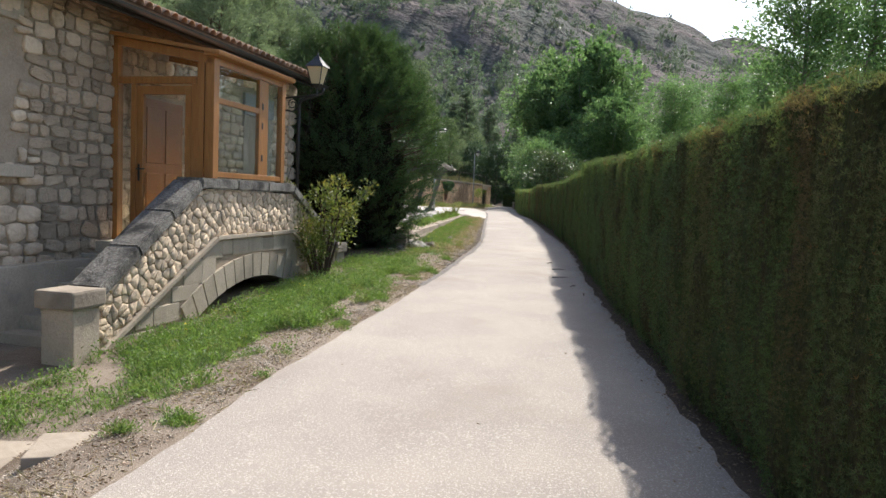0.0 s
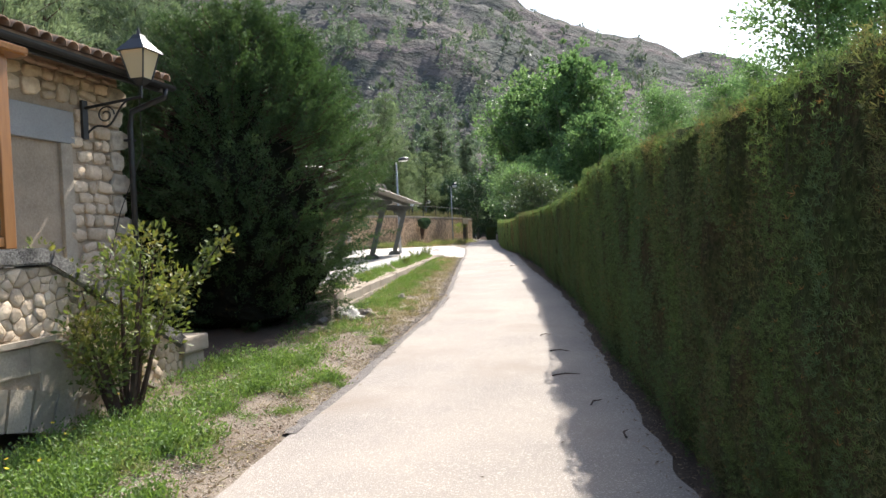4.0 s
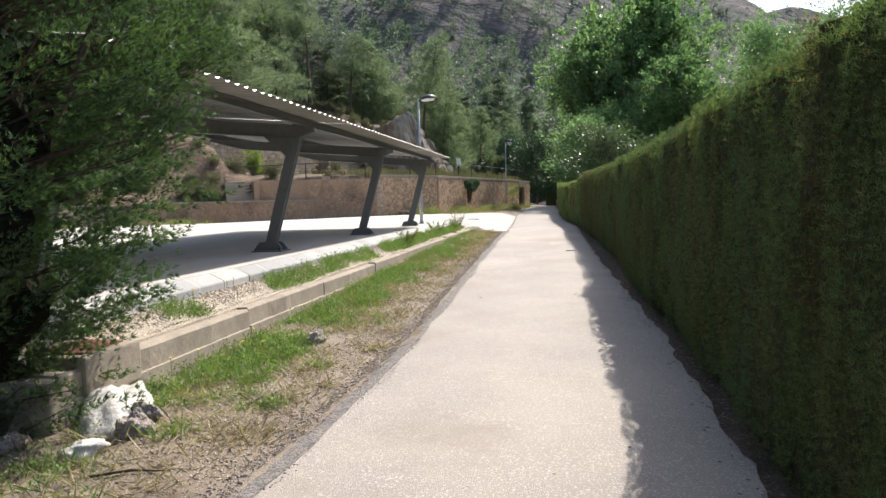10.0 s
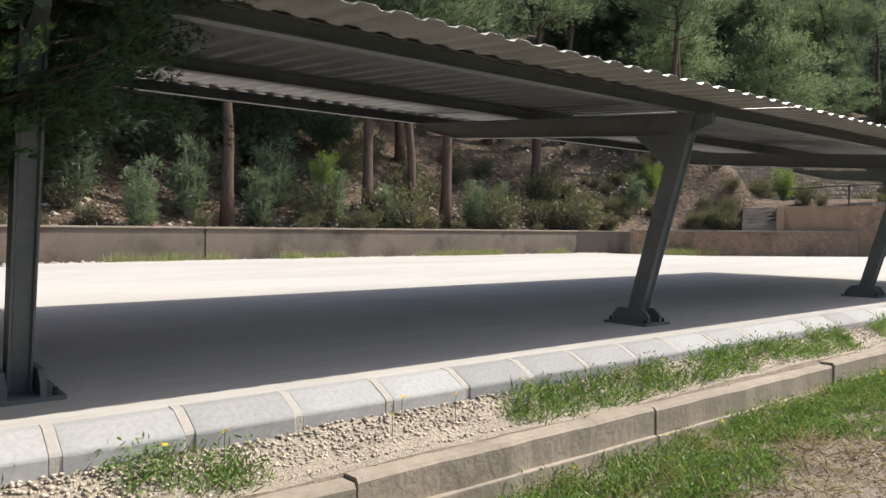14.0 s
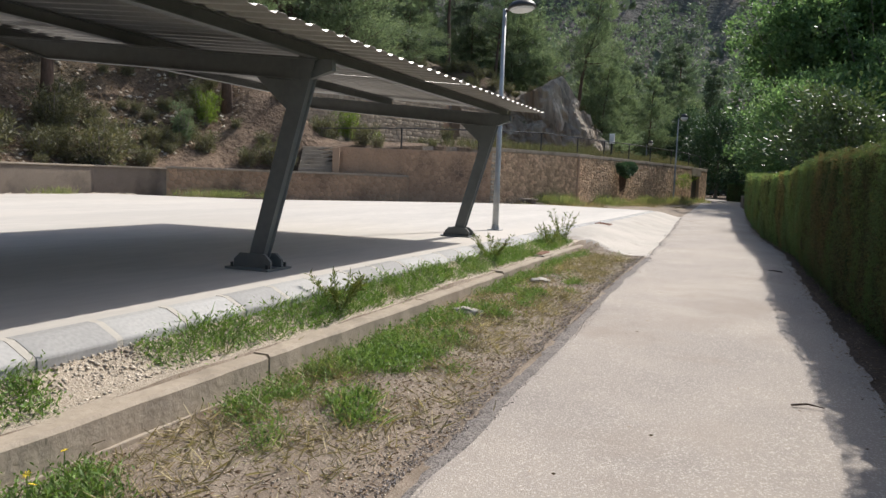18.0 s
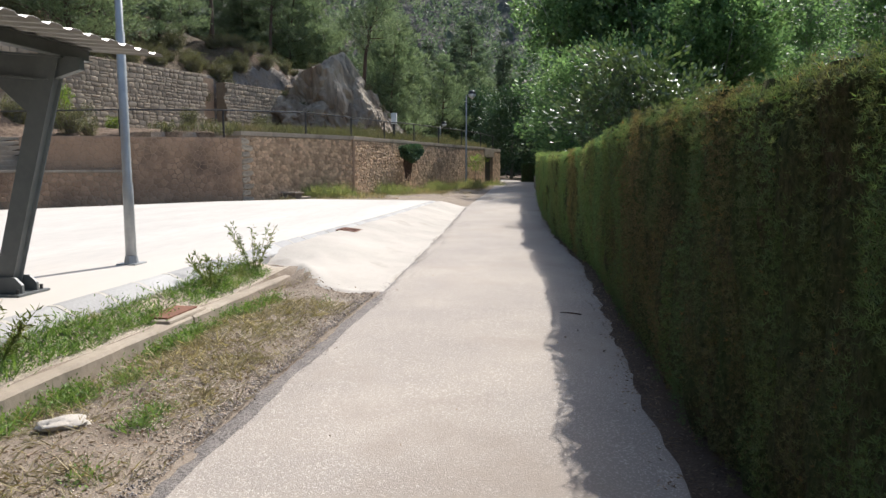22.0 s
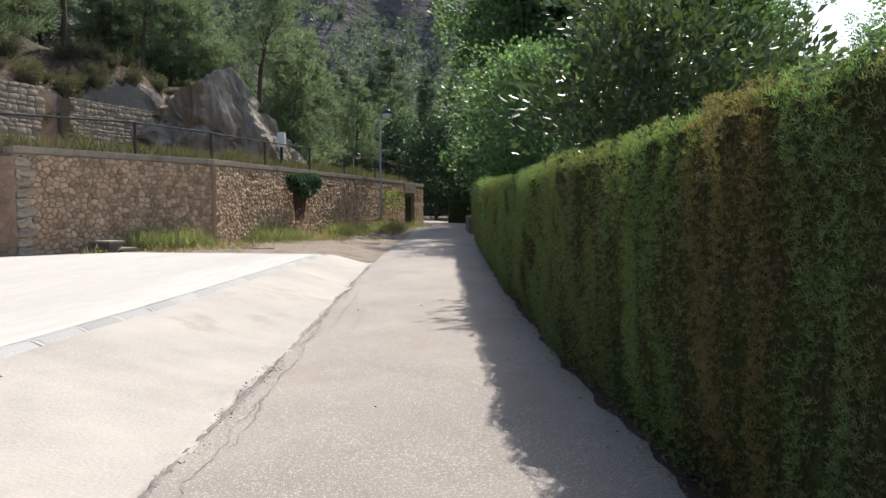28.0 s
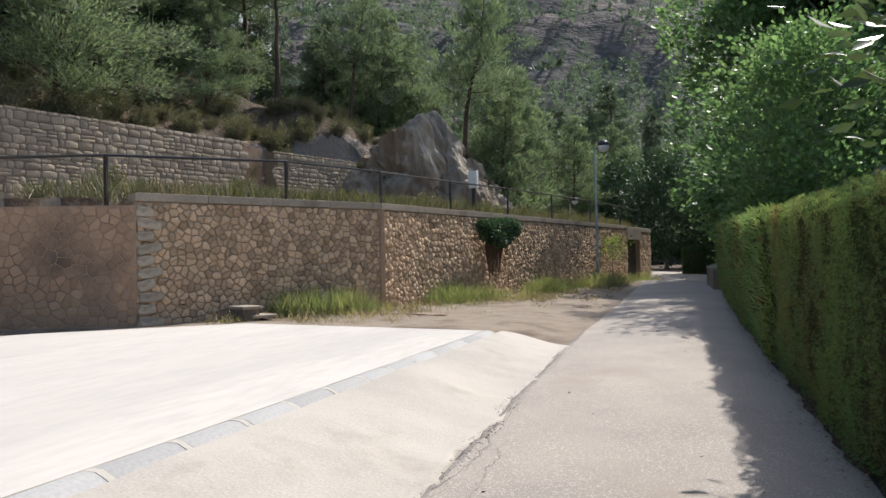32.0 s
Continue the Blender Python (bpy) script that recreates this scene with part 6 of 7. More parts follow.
side = wall_run("wall_side", [(1.75, 78.5), (1.35, 70.0), (1.5, 66.5)][::-1], 0.9, 1.75, 0.4, POINTING, "low stone wall beyond the hedge", OLDCONC, 0.08)
villa = thing("house", pose(-62, 128, 34), "small white house high among the pines", "house")
part("wall", box(-5, 5, -4, 4, -3, 6.0), WHITE, villa)
bm = prism([(-5.6, 6.0), (5.6, 6.0), (0, 8.6)], 9.0)
bmesh.ops.translate(bm, vec=(0, -4.5, 0), verts=bm.verts)
part("roof", bm, TILE, villa)
for x in (-2.6, 0.2, 2.8):
    part("window", box(x - 0.5, x + 0.5, -4.05, -3.98, 2.2, 4.0), DARK, villa)

# ---- rocky outcrop at the end of the upper wall ----
def crag(seed, radius, squash, detail=5):
    """A split block of rock: flat broken faces cut by random planes, with fissures and small ledges."""
    r = random.Random(seed)
    planes = []
    for k in range(26):
        d = Vector((r.gauss(0, 1), r.gauss(0, 1), r.gauss(0, 0.75))).normalized()
        planes.append((d, r.uniform(0.62, 0.98)))
    planes.append((Vector((-0.2, 0.1, 0.97)), 0.66))
    bm = bmesh.new()
    bmesh.ops.create_icosphere(bm, subdivisions=detail, radius=1.0)
    off = Vector((seed * 5.3, 1.7, 0.4))
    for v in bm.verts:
        d = v.co.normalized()
        s = min(h / max(d.dot(p), 0.05) for p, h in planes)
        s = min(s, 1.25)
        q = Vector((d.x * 3.2 + d.z, d.y * 3.2, d.z * 1.1)) + off
        s += 0.05 * noise.fractal(q * 1.6, 0.9, 2.0, 4) - 0.07 * max(0.0, 0.16 - abs(noise.noise(q * 1.3))) / 0.16 + 0.025 * math.sin(9 * d.z + 5 * noise.noise(q))
        v.co = Vector((d.x * s * squash[0], d.y * s * squash[1], d.z * s * squash[2])) * radius
    return bm


outcrop = thing("rock_outcrop", None, "steep grey and ochre limestone crag with pale streaks above the terrace", "rock")
LEDGES = []
for k, (x, y, z, r, sq, turn) in enumerate(((-14.6, 80.6, 6.3, 4.5, (0.85, 1.0, 1.1), 20), (-12.6, 81.4, 5.0, 3.9, (0.85, 1.1, 1.0), -30), (-17.2, 80.4, 6.9, 3.6, (1.2, 0.9, 0.9), 70), (-10.7, 82.4, 3.9, 2.7, (0.9, 1.0, 0.95), 10), (-15.2, 78.2, 4.9, 2.6, (1.1, 0.8, 1.0), 40))):
    ob = part("crag", crag(k + 2, r, sq), CLIFF, outcrop, place=pose(x, y, z, 8, -16, turn))
    LEDGES += [ob.matrix_basis @ v.co for v in ob.data.vertices if (ob.matrix_basis.to_3x3() @ v.normal).z > 0.75 and (ob.matrix_basis @ v.co).z > 6.5]

# ---- trees ----
def cone(t):
    return 0.15 + 0.95 * (1 - t) ** 0.75 * min(1.0, 0.45 + t * 3.2)


def round_top(t):
    return 0.35 + 0.75 * math.sin(math.pi * min(1.0, 0.18 + t * 0.8))


def spire(t):
    return 0.28 + 0.85 * math.sin(math.pi * min(1.0, 0.25 + t * 0.72)) * (1 - 0.45 * t)


def column(t):
    return 0.5 + 0.5 * math.sin(math.pi * (0.12 + 0.8 * t))


def gz(x, y):
    return float(ground_z(x, y))


def stand(kind, rows):
    spread(kind, [(x, y, gz(x, y) - 0.15, s, (x * 37 + y * 53) % 360) for x, y, s in rows], 4.0)


pine_a = make_tree("pine_tree", 1, 11.5, 0.19, 36, 0.34, 0.98, 2.5, cone, 300, 0.25, 0.055, BARK, PINE, "light green pine with a tall airy crown", group="hillside pines", lean=0.6, flat=0.75, maximum=1.2, up=0.5, tuft=22, leaf_up=0.8)
pine_b = make_tree("pine_tree", 2, 14.0, 0.23, 28, 0.52, 0.98, 3.0, cone, 300, 0.25, 0.055, BARK, PINE, "tall pine with a bare lower trunk", group="hillside pines", lean=1.2, flat=0.65, maximum=1.3, up=0.4, tuft=22, leaf_up=0.8)
pine_c = make_tree("pine_tree", 3, 9.5, 0.17, 38, 0.12, 0.98, 2.5, cone, 300, 0.25, 0.055, BARK, PINE, "bushy light green pine clothed to the ground", group="hillside pines", lean=0.3, flat=0.8, maximum=1.2, up=0.45, tuft=22, leaf_up=0.8)
pine_d = make_tree("conifer_tree", 4, 13.0, 0.2, 46, 0.08, 0.99, 2.3, cone, 200, 0.36, 0.10, BARK, PINE_DARK, "dark green conical conifer", group="hillside conifers", lean=0.2, flat=0.6, feather=True, maximum=1.1, up=0.05, hang=0.4)
cedar = make_tree("cedar_tree", 5, 9.5, 0.22, 34, 0.12, 0.97, 4.2, cone, 420, 0.25, 0.055, BARK, PINE, "wide spreading conifer with flat branches above the upper wall", group="hillside conifers", lean=0.2, flat=0.4, maximum=1.5, up=0.12, tuft=22)
stand(pine_b, [(-22.5, 25.5, 1.0), (-23.0, 31.4, 1.05), (-22.5, 33.3, 0.95), (-22.6, 35.0, 1.1), (-24.5, 42.3, 1.15), (-23.0, 52.2, 1.0), (-22.0, 50.0, 1.05), (-26.5, 28.5, 1.1), (-28, 36.5, 1.1), (-30, 44.0, 1.1), (-27.5, 47.5, 1.0), (-33, 51, 1.1), (-26, 20.5, 1.05), (-24, 15, 1.0), (-12.7, 82.3, 1.0), (-27.5, 57.5, 0.9), (-26.5, 62, 0.9), (-26, 70.5, 0.95), (-25, 75.5, 0.9), (-22.5, 78.5, 0.85), (-26, 80.5, 1.0), (-32, 22.0, 1.0), (-30.5, 31.5, 1.05), (-19.6, 82.0, 0.8)])
stand(pine_a, [(-19.5, 85, 1.05), (-17.8, 87.5, 1.1), (-31, 68, 1.1), (-31, 60, 1.0), (-36, 56, 1.1), (-38, 40, 1.1), (-37, 30, 1.0), (-40, 48, 1.2), (-11.5, 90, 1.05), (-14, 95, 1.1), (-8.5, 97, 1.0), (-29, 84, 1.1), (-24, 92, 1.1), (-34, 76, 1.15), (-6.5, 104, 1.0), (-42, 66, 1.2), (-36, 18, 1.1), (-34, 8, 1.0), (-44, 24, 1.1)])
stand(pine_c, [(-10.2, 88.5, 1.2), (-21, 91, 1.0), (-15, 101, 1.1), (-4, 108, 1.1), (-8, 112, 1.2), (-46, 58, 1.1), (-15.5, 85.5, 0.9), (-11.0, 85.0, 0.9), (-24.3, 54.5, 0.7)])
stand(pine_d, [(-30, 58.5, 1.1), (-33, 62.5, 1.15), (-31.5, 66.5, 1.1), (-30.5, 73.0, 1.1), (-33.5, 69.5, 1.2), (-29.0, 77.0, 1.05), (-32.0, 80.5, 1.15), (-27.0, 84.5, 1.0), (-25.0, 88.0, 1.05), (-36.0, 60.0, 1.2), (-37.5, 74.5, 1.2), (-33.5, 54.0, 1.1), (-35.0, 47.0, 1.15), (-33.0, 41.0, 1.1), (-36.0, 36.0, 1.2), (-38.0, 53.0, 1.2), (-21.0, 86.5, 0.95), (-25.5, 24.0, 0.85), (-26.0, 28.2, 0.9), (-27.5, 32.0, 0.9), (-29.5, 26.0, 1.0), (-24.8, 20.5, 0.8), (-31.0, 34.5, 1.0), (-27.5, 17.5, 0.95), (-5.9, 112, 1.35), (-3.0, 118, 1.2), (-9.5, 118, 1.3), (-12, 109, 1.15), (-18, 112, 1.2), (-24, 104, 1.2), (-30, 96, 1.2), (-35, 64, 1.1), (-37, 70, 1.1), (-23, 84.5, 0.9), (0.5, 122, 1.0), (3.5, 128, 1.2), (-36, 84, 1.2), (-41, 78, 1.2)])
stand(cedar, [(-24.2, 64.4, 1.0), (-26.5, 57.0, 1.0), (-28.5, 71.0, 1.05), (-24.3, 74.3, 0.7)])

poplar = make_tree("poplar_tree", 6, 14.5, 0.3, 72, 0.08, 0.95, 4.0, spire, 420, 0.23, 0.18, BARK_GREY, POPLAR, "broad leafy poplar with bright shimmering leaves", group="valley poplars", lean=0.4, flat=1.3, maximum=1.7, up=1.0, tuft=30)
spread(poplar, [(8.4, 74, 0.9, 1.2, 20), (5.0, 77, 0.9, 1.08, 230), (13.0, 80, 0.8, 0.74, 140), (4.6, 86, 0.9, 0.8, 70), (16, 92, 0.9, 0.8, 200), (9.5, 64, 0.9, 0.72, 290)])
ash = make_tree("ash_tree", 7, 14.0, 0.2, 44, 0.42, 0.98, 2.4, column, 170, 0.2, 0.13, BARK_GREY, POPLAR, "slender open-crowned tree behind the hedge", group="valley poplars", lean=0.8, flat=0.9, maximum=1.3, up=0.9)
spread(ash, [(15.0, 34, 0.8, 0.95, 10), (19, 37, 0.8, 1.0, 80), (13.5, 55, 0.9, 0.72, 300), (18, 58, 0.9, 0.78, 40), (22, 50, 0.9, 0.85, 120), (26, 74, 1.0, 1.1, 15), (22, 88, 1.0, 1.1, 260), (30, 62, 1.0, 1.0, 99), (34, 96, 1.0, 1.1, 190)])
glossy = make_tree("evergreen_tree", 8, 4.3, 0.1, 26, 0.2, 0.98, 1.75, round_top, 150, 0.19, 0.085, BARK_GREY, GLOSSY, "dense evergreen tree with shiny leaves behind the hedge", lean=0.2, flat=0.9, maximum=0.9, up=0.6)
set_at(glossy, 4.15, 47.6, 0.9, 0.94, 30)
plane = make_tree("leafy_tree", 9, 7.5, 0.13, 34, 0.18, 0.98, 2.6, round_top, 170, 0.17, 0.12, BARK_GREY, POPLAR, "young leafy tree overhanging the hedge", lean=0.5, flat=0.85, maximum=1.2, up=0.5)
spread(plane, [(3.2, 59.5, 0.9, 0.8, 0), (4.2, 65.0, 0.9, 0.95, 140), (3.6, 71, 1.0, 0.8, 45)])
grey_tree = make_tree("leafy_tree", 10, 8.0, 0.15, 34, 0.1, 0.98, 3.0, round_top, 170, 0.26, 0.13, BARK_GREY, IVY, "rounded grey-green tree at the bend of the lane", lean=0.3, flat=0.85, maximum=1.4, up=0.5)
spread(grey_tree, [(-1.5, 96, 1.0, 1.0, 0), (2.5, 100, 1.0, 1.05, 100), (-4.5, 101, 1.2, 1.0, 210), (5.5, 93, 1.0, 0.9, 300)])

# big dark cypress beside the house
bigc = thing("cypress_tree", pose(-3.35, 15.3, 0.35), "large dense dark green cypress with drooping feathery sprays", "tree")
bm = bmesh.new()
for k in range(9):
    a, d = k * 2.4, 0.25 + 0.12 * k
    x, y = math.cos(a) * d, math.sin(a) * d * 0.9
    tube([(x * 0.3, y * 0.3, -0.3), (x * 0.8, y * 0.8, 1.5), (x * 1.5, y * 1.5, 4.6 - 0.15 * k)], [0.11, 0.075, 0.015], 6, bm)


def girth(h, a):
    """Outline radius at a height and bearing: fuller towards the house, thin towards the carport."""
    r = np.where(h < 2.8, 1.3 + 1.3 * smooth(0.4, 2.8, h), 2.6 * np.clip(1 - (h - 2.8) / 3.4, 0, 1) ** 0.55)
    r = r + 0.7 * (1 - smooth(0.9, 2.4, h)) * smooth(0.25, -0.5, np.cos(a + 0.55)) * (1 - smooth(0.3, 0.7, np.sin(a)))
    r = r + 0.72 * (1 - smooth(0.9, 2.2, h)) * smooth(0.5, 0.95, np.cos(a + 0.45))
    back = smooth(0.15, 0.8, np.sin(a))
    r = r * (0.88 + 0.26 * vnoise((a % (2 * math.pi)) * 1.9, h * 1.3, 4))
    return r * (1 - back * (0.52 - 0.3 * smooth(1.6, 2.9, h)))


for k in range(30):
    a, z = k * 2.399, 0.5 + 4.6 * k / 30
    rr = 0.8 * float(girth(np.float64(z), np.float64(a)))
    tube([(0.2 * math.cos(a), 0.2 * math.sin(a), z - 0.35), (0.6 * rr * math.cos(a), 0.6 * rr * math.sin(a), z - 0.1), (rr * math.cos(a), rr * math.sin(a), z + 0.15)], [0.04, 0.025, 0.008], 5, bm)
part("branch_frame", bm, BARK, bigc)
# plumes: curved axes set all over the crown, each a flat frond of feathered sprays
n = 2100
z = rng.random(n) ** 0.85 * 5.5
a = rng.uniform(0, 2 * math.pi, n)
long = rng.uniform(0.5, 1.0, n) * np.where(z > 4.2, 0.75, 1.0)
inner = rng.random(n) < 0.3
r = np.maximum(girth(z, a) * np.where(inner, rng.uniform(0.45, 0.8, n), rng.uniform(0.86, 1.05, n)) - 0.6 * long, 0.05)
out = np.stack([np.cos(a), np.sin(a), np.zeros(n)], -1)
rise = rng.uniform(0.3, 0.85, n) + 0.16 * np.clip(z - 2, 0, 4)
axis = unit(out + np.stack([np.zeros(n), np.zeros(n), rise], -1) + rng.normal(size=(n, 3)) * 0.2)
root = np.stack([r * np.cos(a), r * np.sin(a), z - 0.1], -1)
k = 108
s = np.linspace(0.05, 1, k)[None] + rng.normal(size=(n, k)) * 0.02
sign = np.where(np.arange(k) % 2 == 0, 1.0, -1.0)[None] * rng.uniform(0.2, 1.0, (n, k))
side = unit(np.cross(axis, np.array([[0.0, 0, 1]])) + rng.normal(size=(n, 3)) * 0.35)
at = root[:, None] + axis[:, None] * (s * long[:, None])[..., None] + side[:, None] * (sign * (0.12 * (1 - s) + 0.015))[..., None]
at += rng.normal(size=at.shape) * 0.03
at[..., 2] -= 0.14 * (s * long[:, None]) ** 2
way = axis[:, None] * 0.9 + side[:, None] * (sign * (0.75 - 0.35 * s))[..., None] + rng.normal(size=(n, k, 3)) * 0.25
size = ((0.072 - 0.025 * s) * rng.uniform(0.7, 1.3, (n, k))).ravel()
at, way = at.reshape(-1, 3), way.reshape(-1, 3)
keep = at[:, 2] > 0.05
part("foliage", mesh_np("foliage", *feathers(at[keep], way[keep], size[keep], size[keep] * 0.6, 2, 0.08)), CYPRESS, bigc)
bm = bmesh.new()
for i in range(0, n, 2):
    p0 = Vector(root[i])
    p1 = p0 + Vector(axis[i]) * float(long[i]) * 0.8
    tube([(p0.x * 0.35, p0.y * 0.35, p0.z - 0.25), p0, p1], [0.012, 0.008, 0.003], 4, bm, cap=False)
part("twig_frame", bm, BARK, bigc)
part("side_stem", tube([(1.0, -0.6, -0.2), (1.05, -0.5, 0.9), (0.95, -0.4, 1.9), (0.75, -0.3, 2.8)], [0.04, 0.034, 0.028, 0.012], 7), BARK_GREY, bigc, "slim grey stem")
# solid mass inside the crown, its shade put into the colour
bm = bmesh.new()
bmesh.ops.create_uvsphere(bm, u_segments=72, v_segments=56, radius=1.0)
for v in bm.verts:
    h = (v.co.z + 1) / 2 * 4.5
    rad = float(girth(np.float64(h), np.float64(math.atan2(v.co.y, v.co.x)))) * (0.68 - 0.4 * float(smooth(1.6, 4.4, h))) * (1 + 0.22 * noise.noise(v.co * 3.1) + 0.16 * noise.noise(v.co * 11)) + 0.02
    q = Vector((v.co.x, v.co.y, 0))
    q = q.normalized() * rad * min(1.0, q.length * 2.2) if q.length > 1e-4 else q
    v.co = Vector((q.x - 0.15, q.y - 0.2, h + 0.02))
part("inner_mass", bm, CROWN_SHADE, bigc, "near-black mass for the shade inside the crown")

# ---- shrubs ----
arch_bush = make_bush("shrub", 11, 0.85, 2.0, 3400, 0.065, 0.03, SHRUBLEAF, "wild yellow-green shrub growing in front of the arch", stems=13, clump=(0.2, 0.42), levels=((0.6, 0.8), (0.8, 1.0), (1.0, 0.8)), thick=0.7, wood=BARK)
p = HO + HU * 3.0 + HV * 0.35
set_at(arch_bush, p[0], p[1], 0.2, 1.05, 40)
shoot = thing("shrub_shoot", pose(p[0], p[1], 0.25), "long leafy shoot leaning out of the shrub", "shrub")
pts = [(0, 0, 0.5), (0.2, 0.45, 1.0), (0.42, 0.85, 1.35), (0.6, 1.2, 1.75)]
part("stem", tube(pts, [0.015, 0.012, 0.008, 0.004], 6), BARK_GREY, shoot)
s = rng.random(420)
base = np.stack([np.interp(s, [0, 0.33, 0.66, 1], [q[i] for q in pts]) for i in range(3)], -1) + rng.normal(size=(420, 3)) * 0.07
part("leaves", mesh_np("leaves", *blades(base, rng.normal(size=(420, 3)) + np.array([0.2, 0.4, 0.6]), 0.08, 0.04)), SHRUBLEAF, shoot)

scrub = make_bush("bush", 12, 0.85, 1.25, 2400, 0.12, 0.026, SCRUB, "dull green hillside scrub", group="hillside scrub", stems=17, clump=(0.16, 0.42))
r = random.Random(5)
rows = []
for k in range(120):
    y = 8 + 46 * (k + r.random()) / 120
    x = -21.4 - abs(r.gauss(0, 3.6))
    rows.append((x, y, gz(x, y), r.choice((0.45, 0.6, 0.8, 1.1, 1.7)) * r.uniform(0.8, 1.2), r.uniform(0, 360)))
for k in range(20):
    y = 39 + 13 * (k + r.random()) / 20
    x = float(along(y, LINE_Y, LINE_X)) - 1.6 - abs(r.gauss(0, 3.0))
    rows.append((x, y, gz(x, y), r.uniform(0.45, 1.2), r.uniform(0, 360)))
for k in range(16):
    x, y = r.uniform(-24, -16.5), r.uniform(46, 56)
    if x < float(along(y, LINE_Y, LINE_X)) - 1.4:
        rows.append((x, y, gz(x, y) - 0.05, r.uniform(0.5, 1.1), r.uniform(0, 360)))
for k in range(30):
    y = 53 + 26 * (k + r.random()) / 30
    line = float(along(y, LINE_Y, LINE_X))
    x = line - r.choice((1.6, 3.0, 6.0, 9.0)) - r.random() * 2
    rows.append((x, y, gz(x, y), r.uniform(0.4, 0.8), r.uniform(0, 360)))
for k in range(90):
    y = 57 + 28 * (k + r.random()) / 90
    x = float(along(y, [57, 71, 85], [-24.6, -20.6, -15.6])) - abs(r.gauss(0.3, 3.8))
    rows.append((x, y, gz(x, y) - 0.1, r.uniform(0.45, 1.1), r.uniform(0, 360)))
for k in range(34):
    y = 57 + 26 * (k + r.random()) / 34
    x = float(along(y, [57, 71, 83], [-24.2, -20.0, -16.0])) - abs(r.gauss(0.2, 2.2))
    rows.append((x, y, gz(x, y) - 0.1, r.uniform(0.7, 1.4), r.uniform(0, 360)))
for k in range(26):
    p = LEDGES[r.randrange(len(LEDGES))]
    rows.append((p.x, p.y, p.z - 0.06, r.uniform(0.3, 0.7), r.uniform(0, 360)))
spread(scrub, rows)
lime = make_bush("bush", 13, 0.7, 1.7, 3200, 0.13, 0.022, LIME, "bright yellow-green young pine bush", group="bright bushes", stems=14, clump=(0.2, 0.45))
spread(lime, [(-22.0, 28.9, 3.6, 0.9, 0), (-22.0, 48.6, gz(-22, 48.6), 1.1, 60), (-17.8, 54.3, gz(-17.8, 54.3), 1.2, 80), (-20.6, 62.5, gz(-20.6, 62.5), 0.7, 10), (-23.5, 59.5, gz(-23.5, 59.5), 0.5, 40), (-20.9, 69.2, gz(-20.9, 69.2), 0.6, 10)])
green_bush = make_bush("bush", 14, 0.7, 2.2, 3600, 0.15, 0.022, PINE, "rounded green bush on the slope", group="bright bushes", stems=14, clump=(0.2, 0.5))
spread(green_bush, [(-22.6, 29.6, gz(-22.6, 29.6), 1.3, 20), (-22.9, 24.4, gz(-22.9, 24.4), 1.4, 110), (-23.6, 27.6, gz(-23.6, 27.6), 1.5, 240), (-22.3, 31.9, gz(-22.3, 31.9), 1.0, 310), (-23.4, 21.0, gz(-23.4, 21.0), 1.4, 40), (-21.7, 46.8, gz(-21.7, 46.8), 1.0, 0), (-22.5, 36.6, gz(-22.5, 36.6), 1.1, 70), (-22.4, 26.6, gz(-22.4, 26.6), 1.1, 30), (-23, 38.5, gz(-23, 38.5), 1.0, 140), (-22, 22.5, gz(-22, 22.5), 1.2, 200)])
orange_tree = make_tree("small_tree", 15, 2.3, 0.035, 12, 0.55, 0.97, 0.7, round_top, 16, 0.13, 0.06, BARK_GREY, LIME, "thin young tree with yellow-green leaves by the store door", lean=0.1, flat=0.8, maximum=0.6, up=0.4)
set_at(orange_tree, -2.75, 72.6, 1.0, 0.85, 0)
ivy = thing("trailing_plant", pose(-5.2, 62.75, 2.9, 0, 0, -13), "clump of blue-green leaves hanging from the wall over a fan of stems", "plant")
d = np.concatenate([ball_points(230, 0.75) * (0.2 + 0.12 * math.sin(k * 4.1) ** 2) + np.array([0.2, 0.95 * u, 0.26 - 0.22 * (k % 3) * (1 - 0.7 * abs(u))]) for k, u in enumerate(np.linspace(-1, 1, 21))])
d[:, 0] = np.abs(d[:, 0]) + 0.03
part("leaves", mesh_np("leaves", *blades(d, d * 0.5 + np.array([0.6, 0, 0.1]) + rng.normal(size=d.shape) * 0.5, 0.12, 0.09)), IVY, ivy)
# dark wedge below the leaves, built as a fan of brown stems
bm = bmesh.new()
for k in range(19):
    u = (k - 9) / 9
    tube([(0.12, 0.6 * u, -0.1), (0.06, 0.5 * u + 0.05 * math.sin(k * 2.1), -0.5), (0.035, 0.32 * u, -0.95 - 0.4 * abs(math.sin(k * 1.7)))], [0.026, 0.02, 0.006], 5, bm)
part("vine_stock", bm, BARK, ivy, "fan of brown stems narrowing down the wall")

# ---- grass, gravel, litter ----
def edge_x(y):
    return along(y, EDGE_Y, EDGE_X)


def tufts(n, xs, ys, length, width, lean=0.5, clump=9, spread_r=0.05):
    """Grass blades in clumps at given centres (arrays of any length; n blades in all)."""
    m = len(xs)
    i = rng.integers(0, m, n)
    x, y = xs[i] + rng.normal(size=n) * spread_r, ys[i] + rng.normal(size=n) * spread_r
    z = ground_z(x, y) - 0.01
    size = (0.4 + 1.5 * rng.random(m) ** 2)[i] * rng.uniform(0.6, 1.25, n)
    way = np.stack([rng.normal(size=n) * lean, rng.normal(size=n) * lean, np.ones(n)], -1)
    return blades(np.stack([x, y, z], -1), way, length * size, width * size, 0.5)


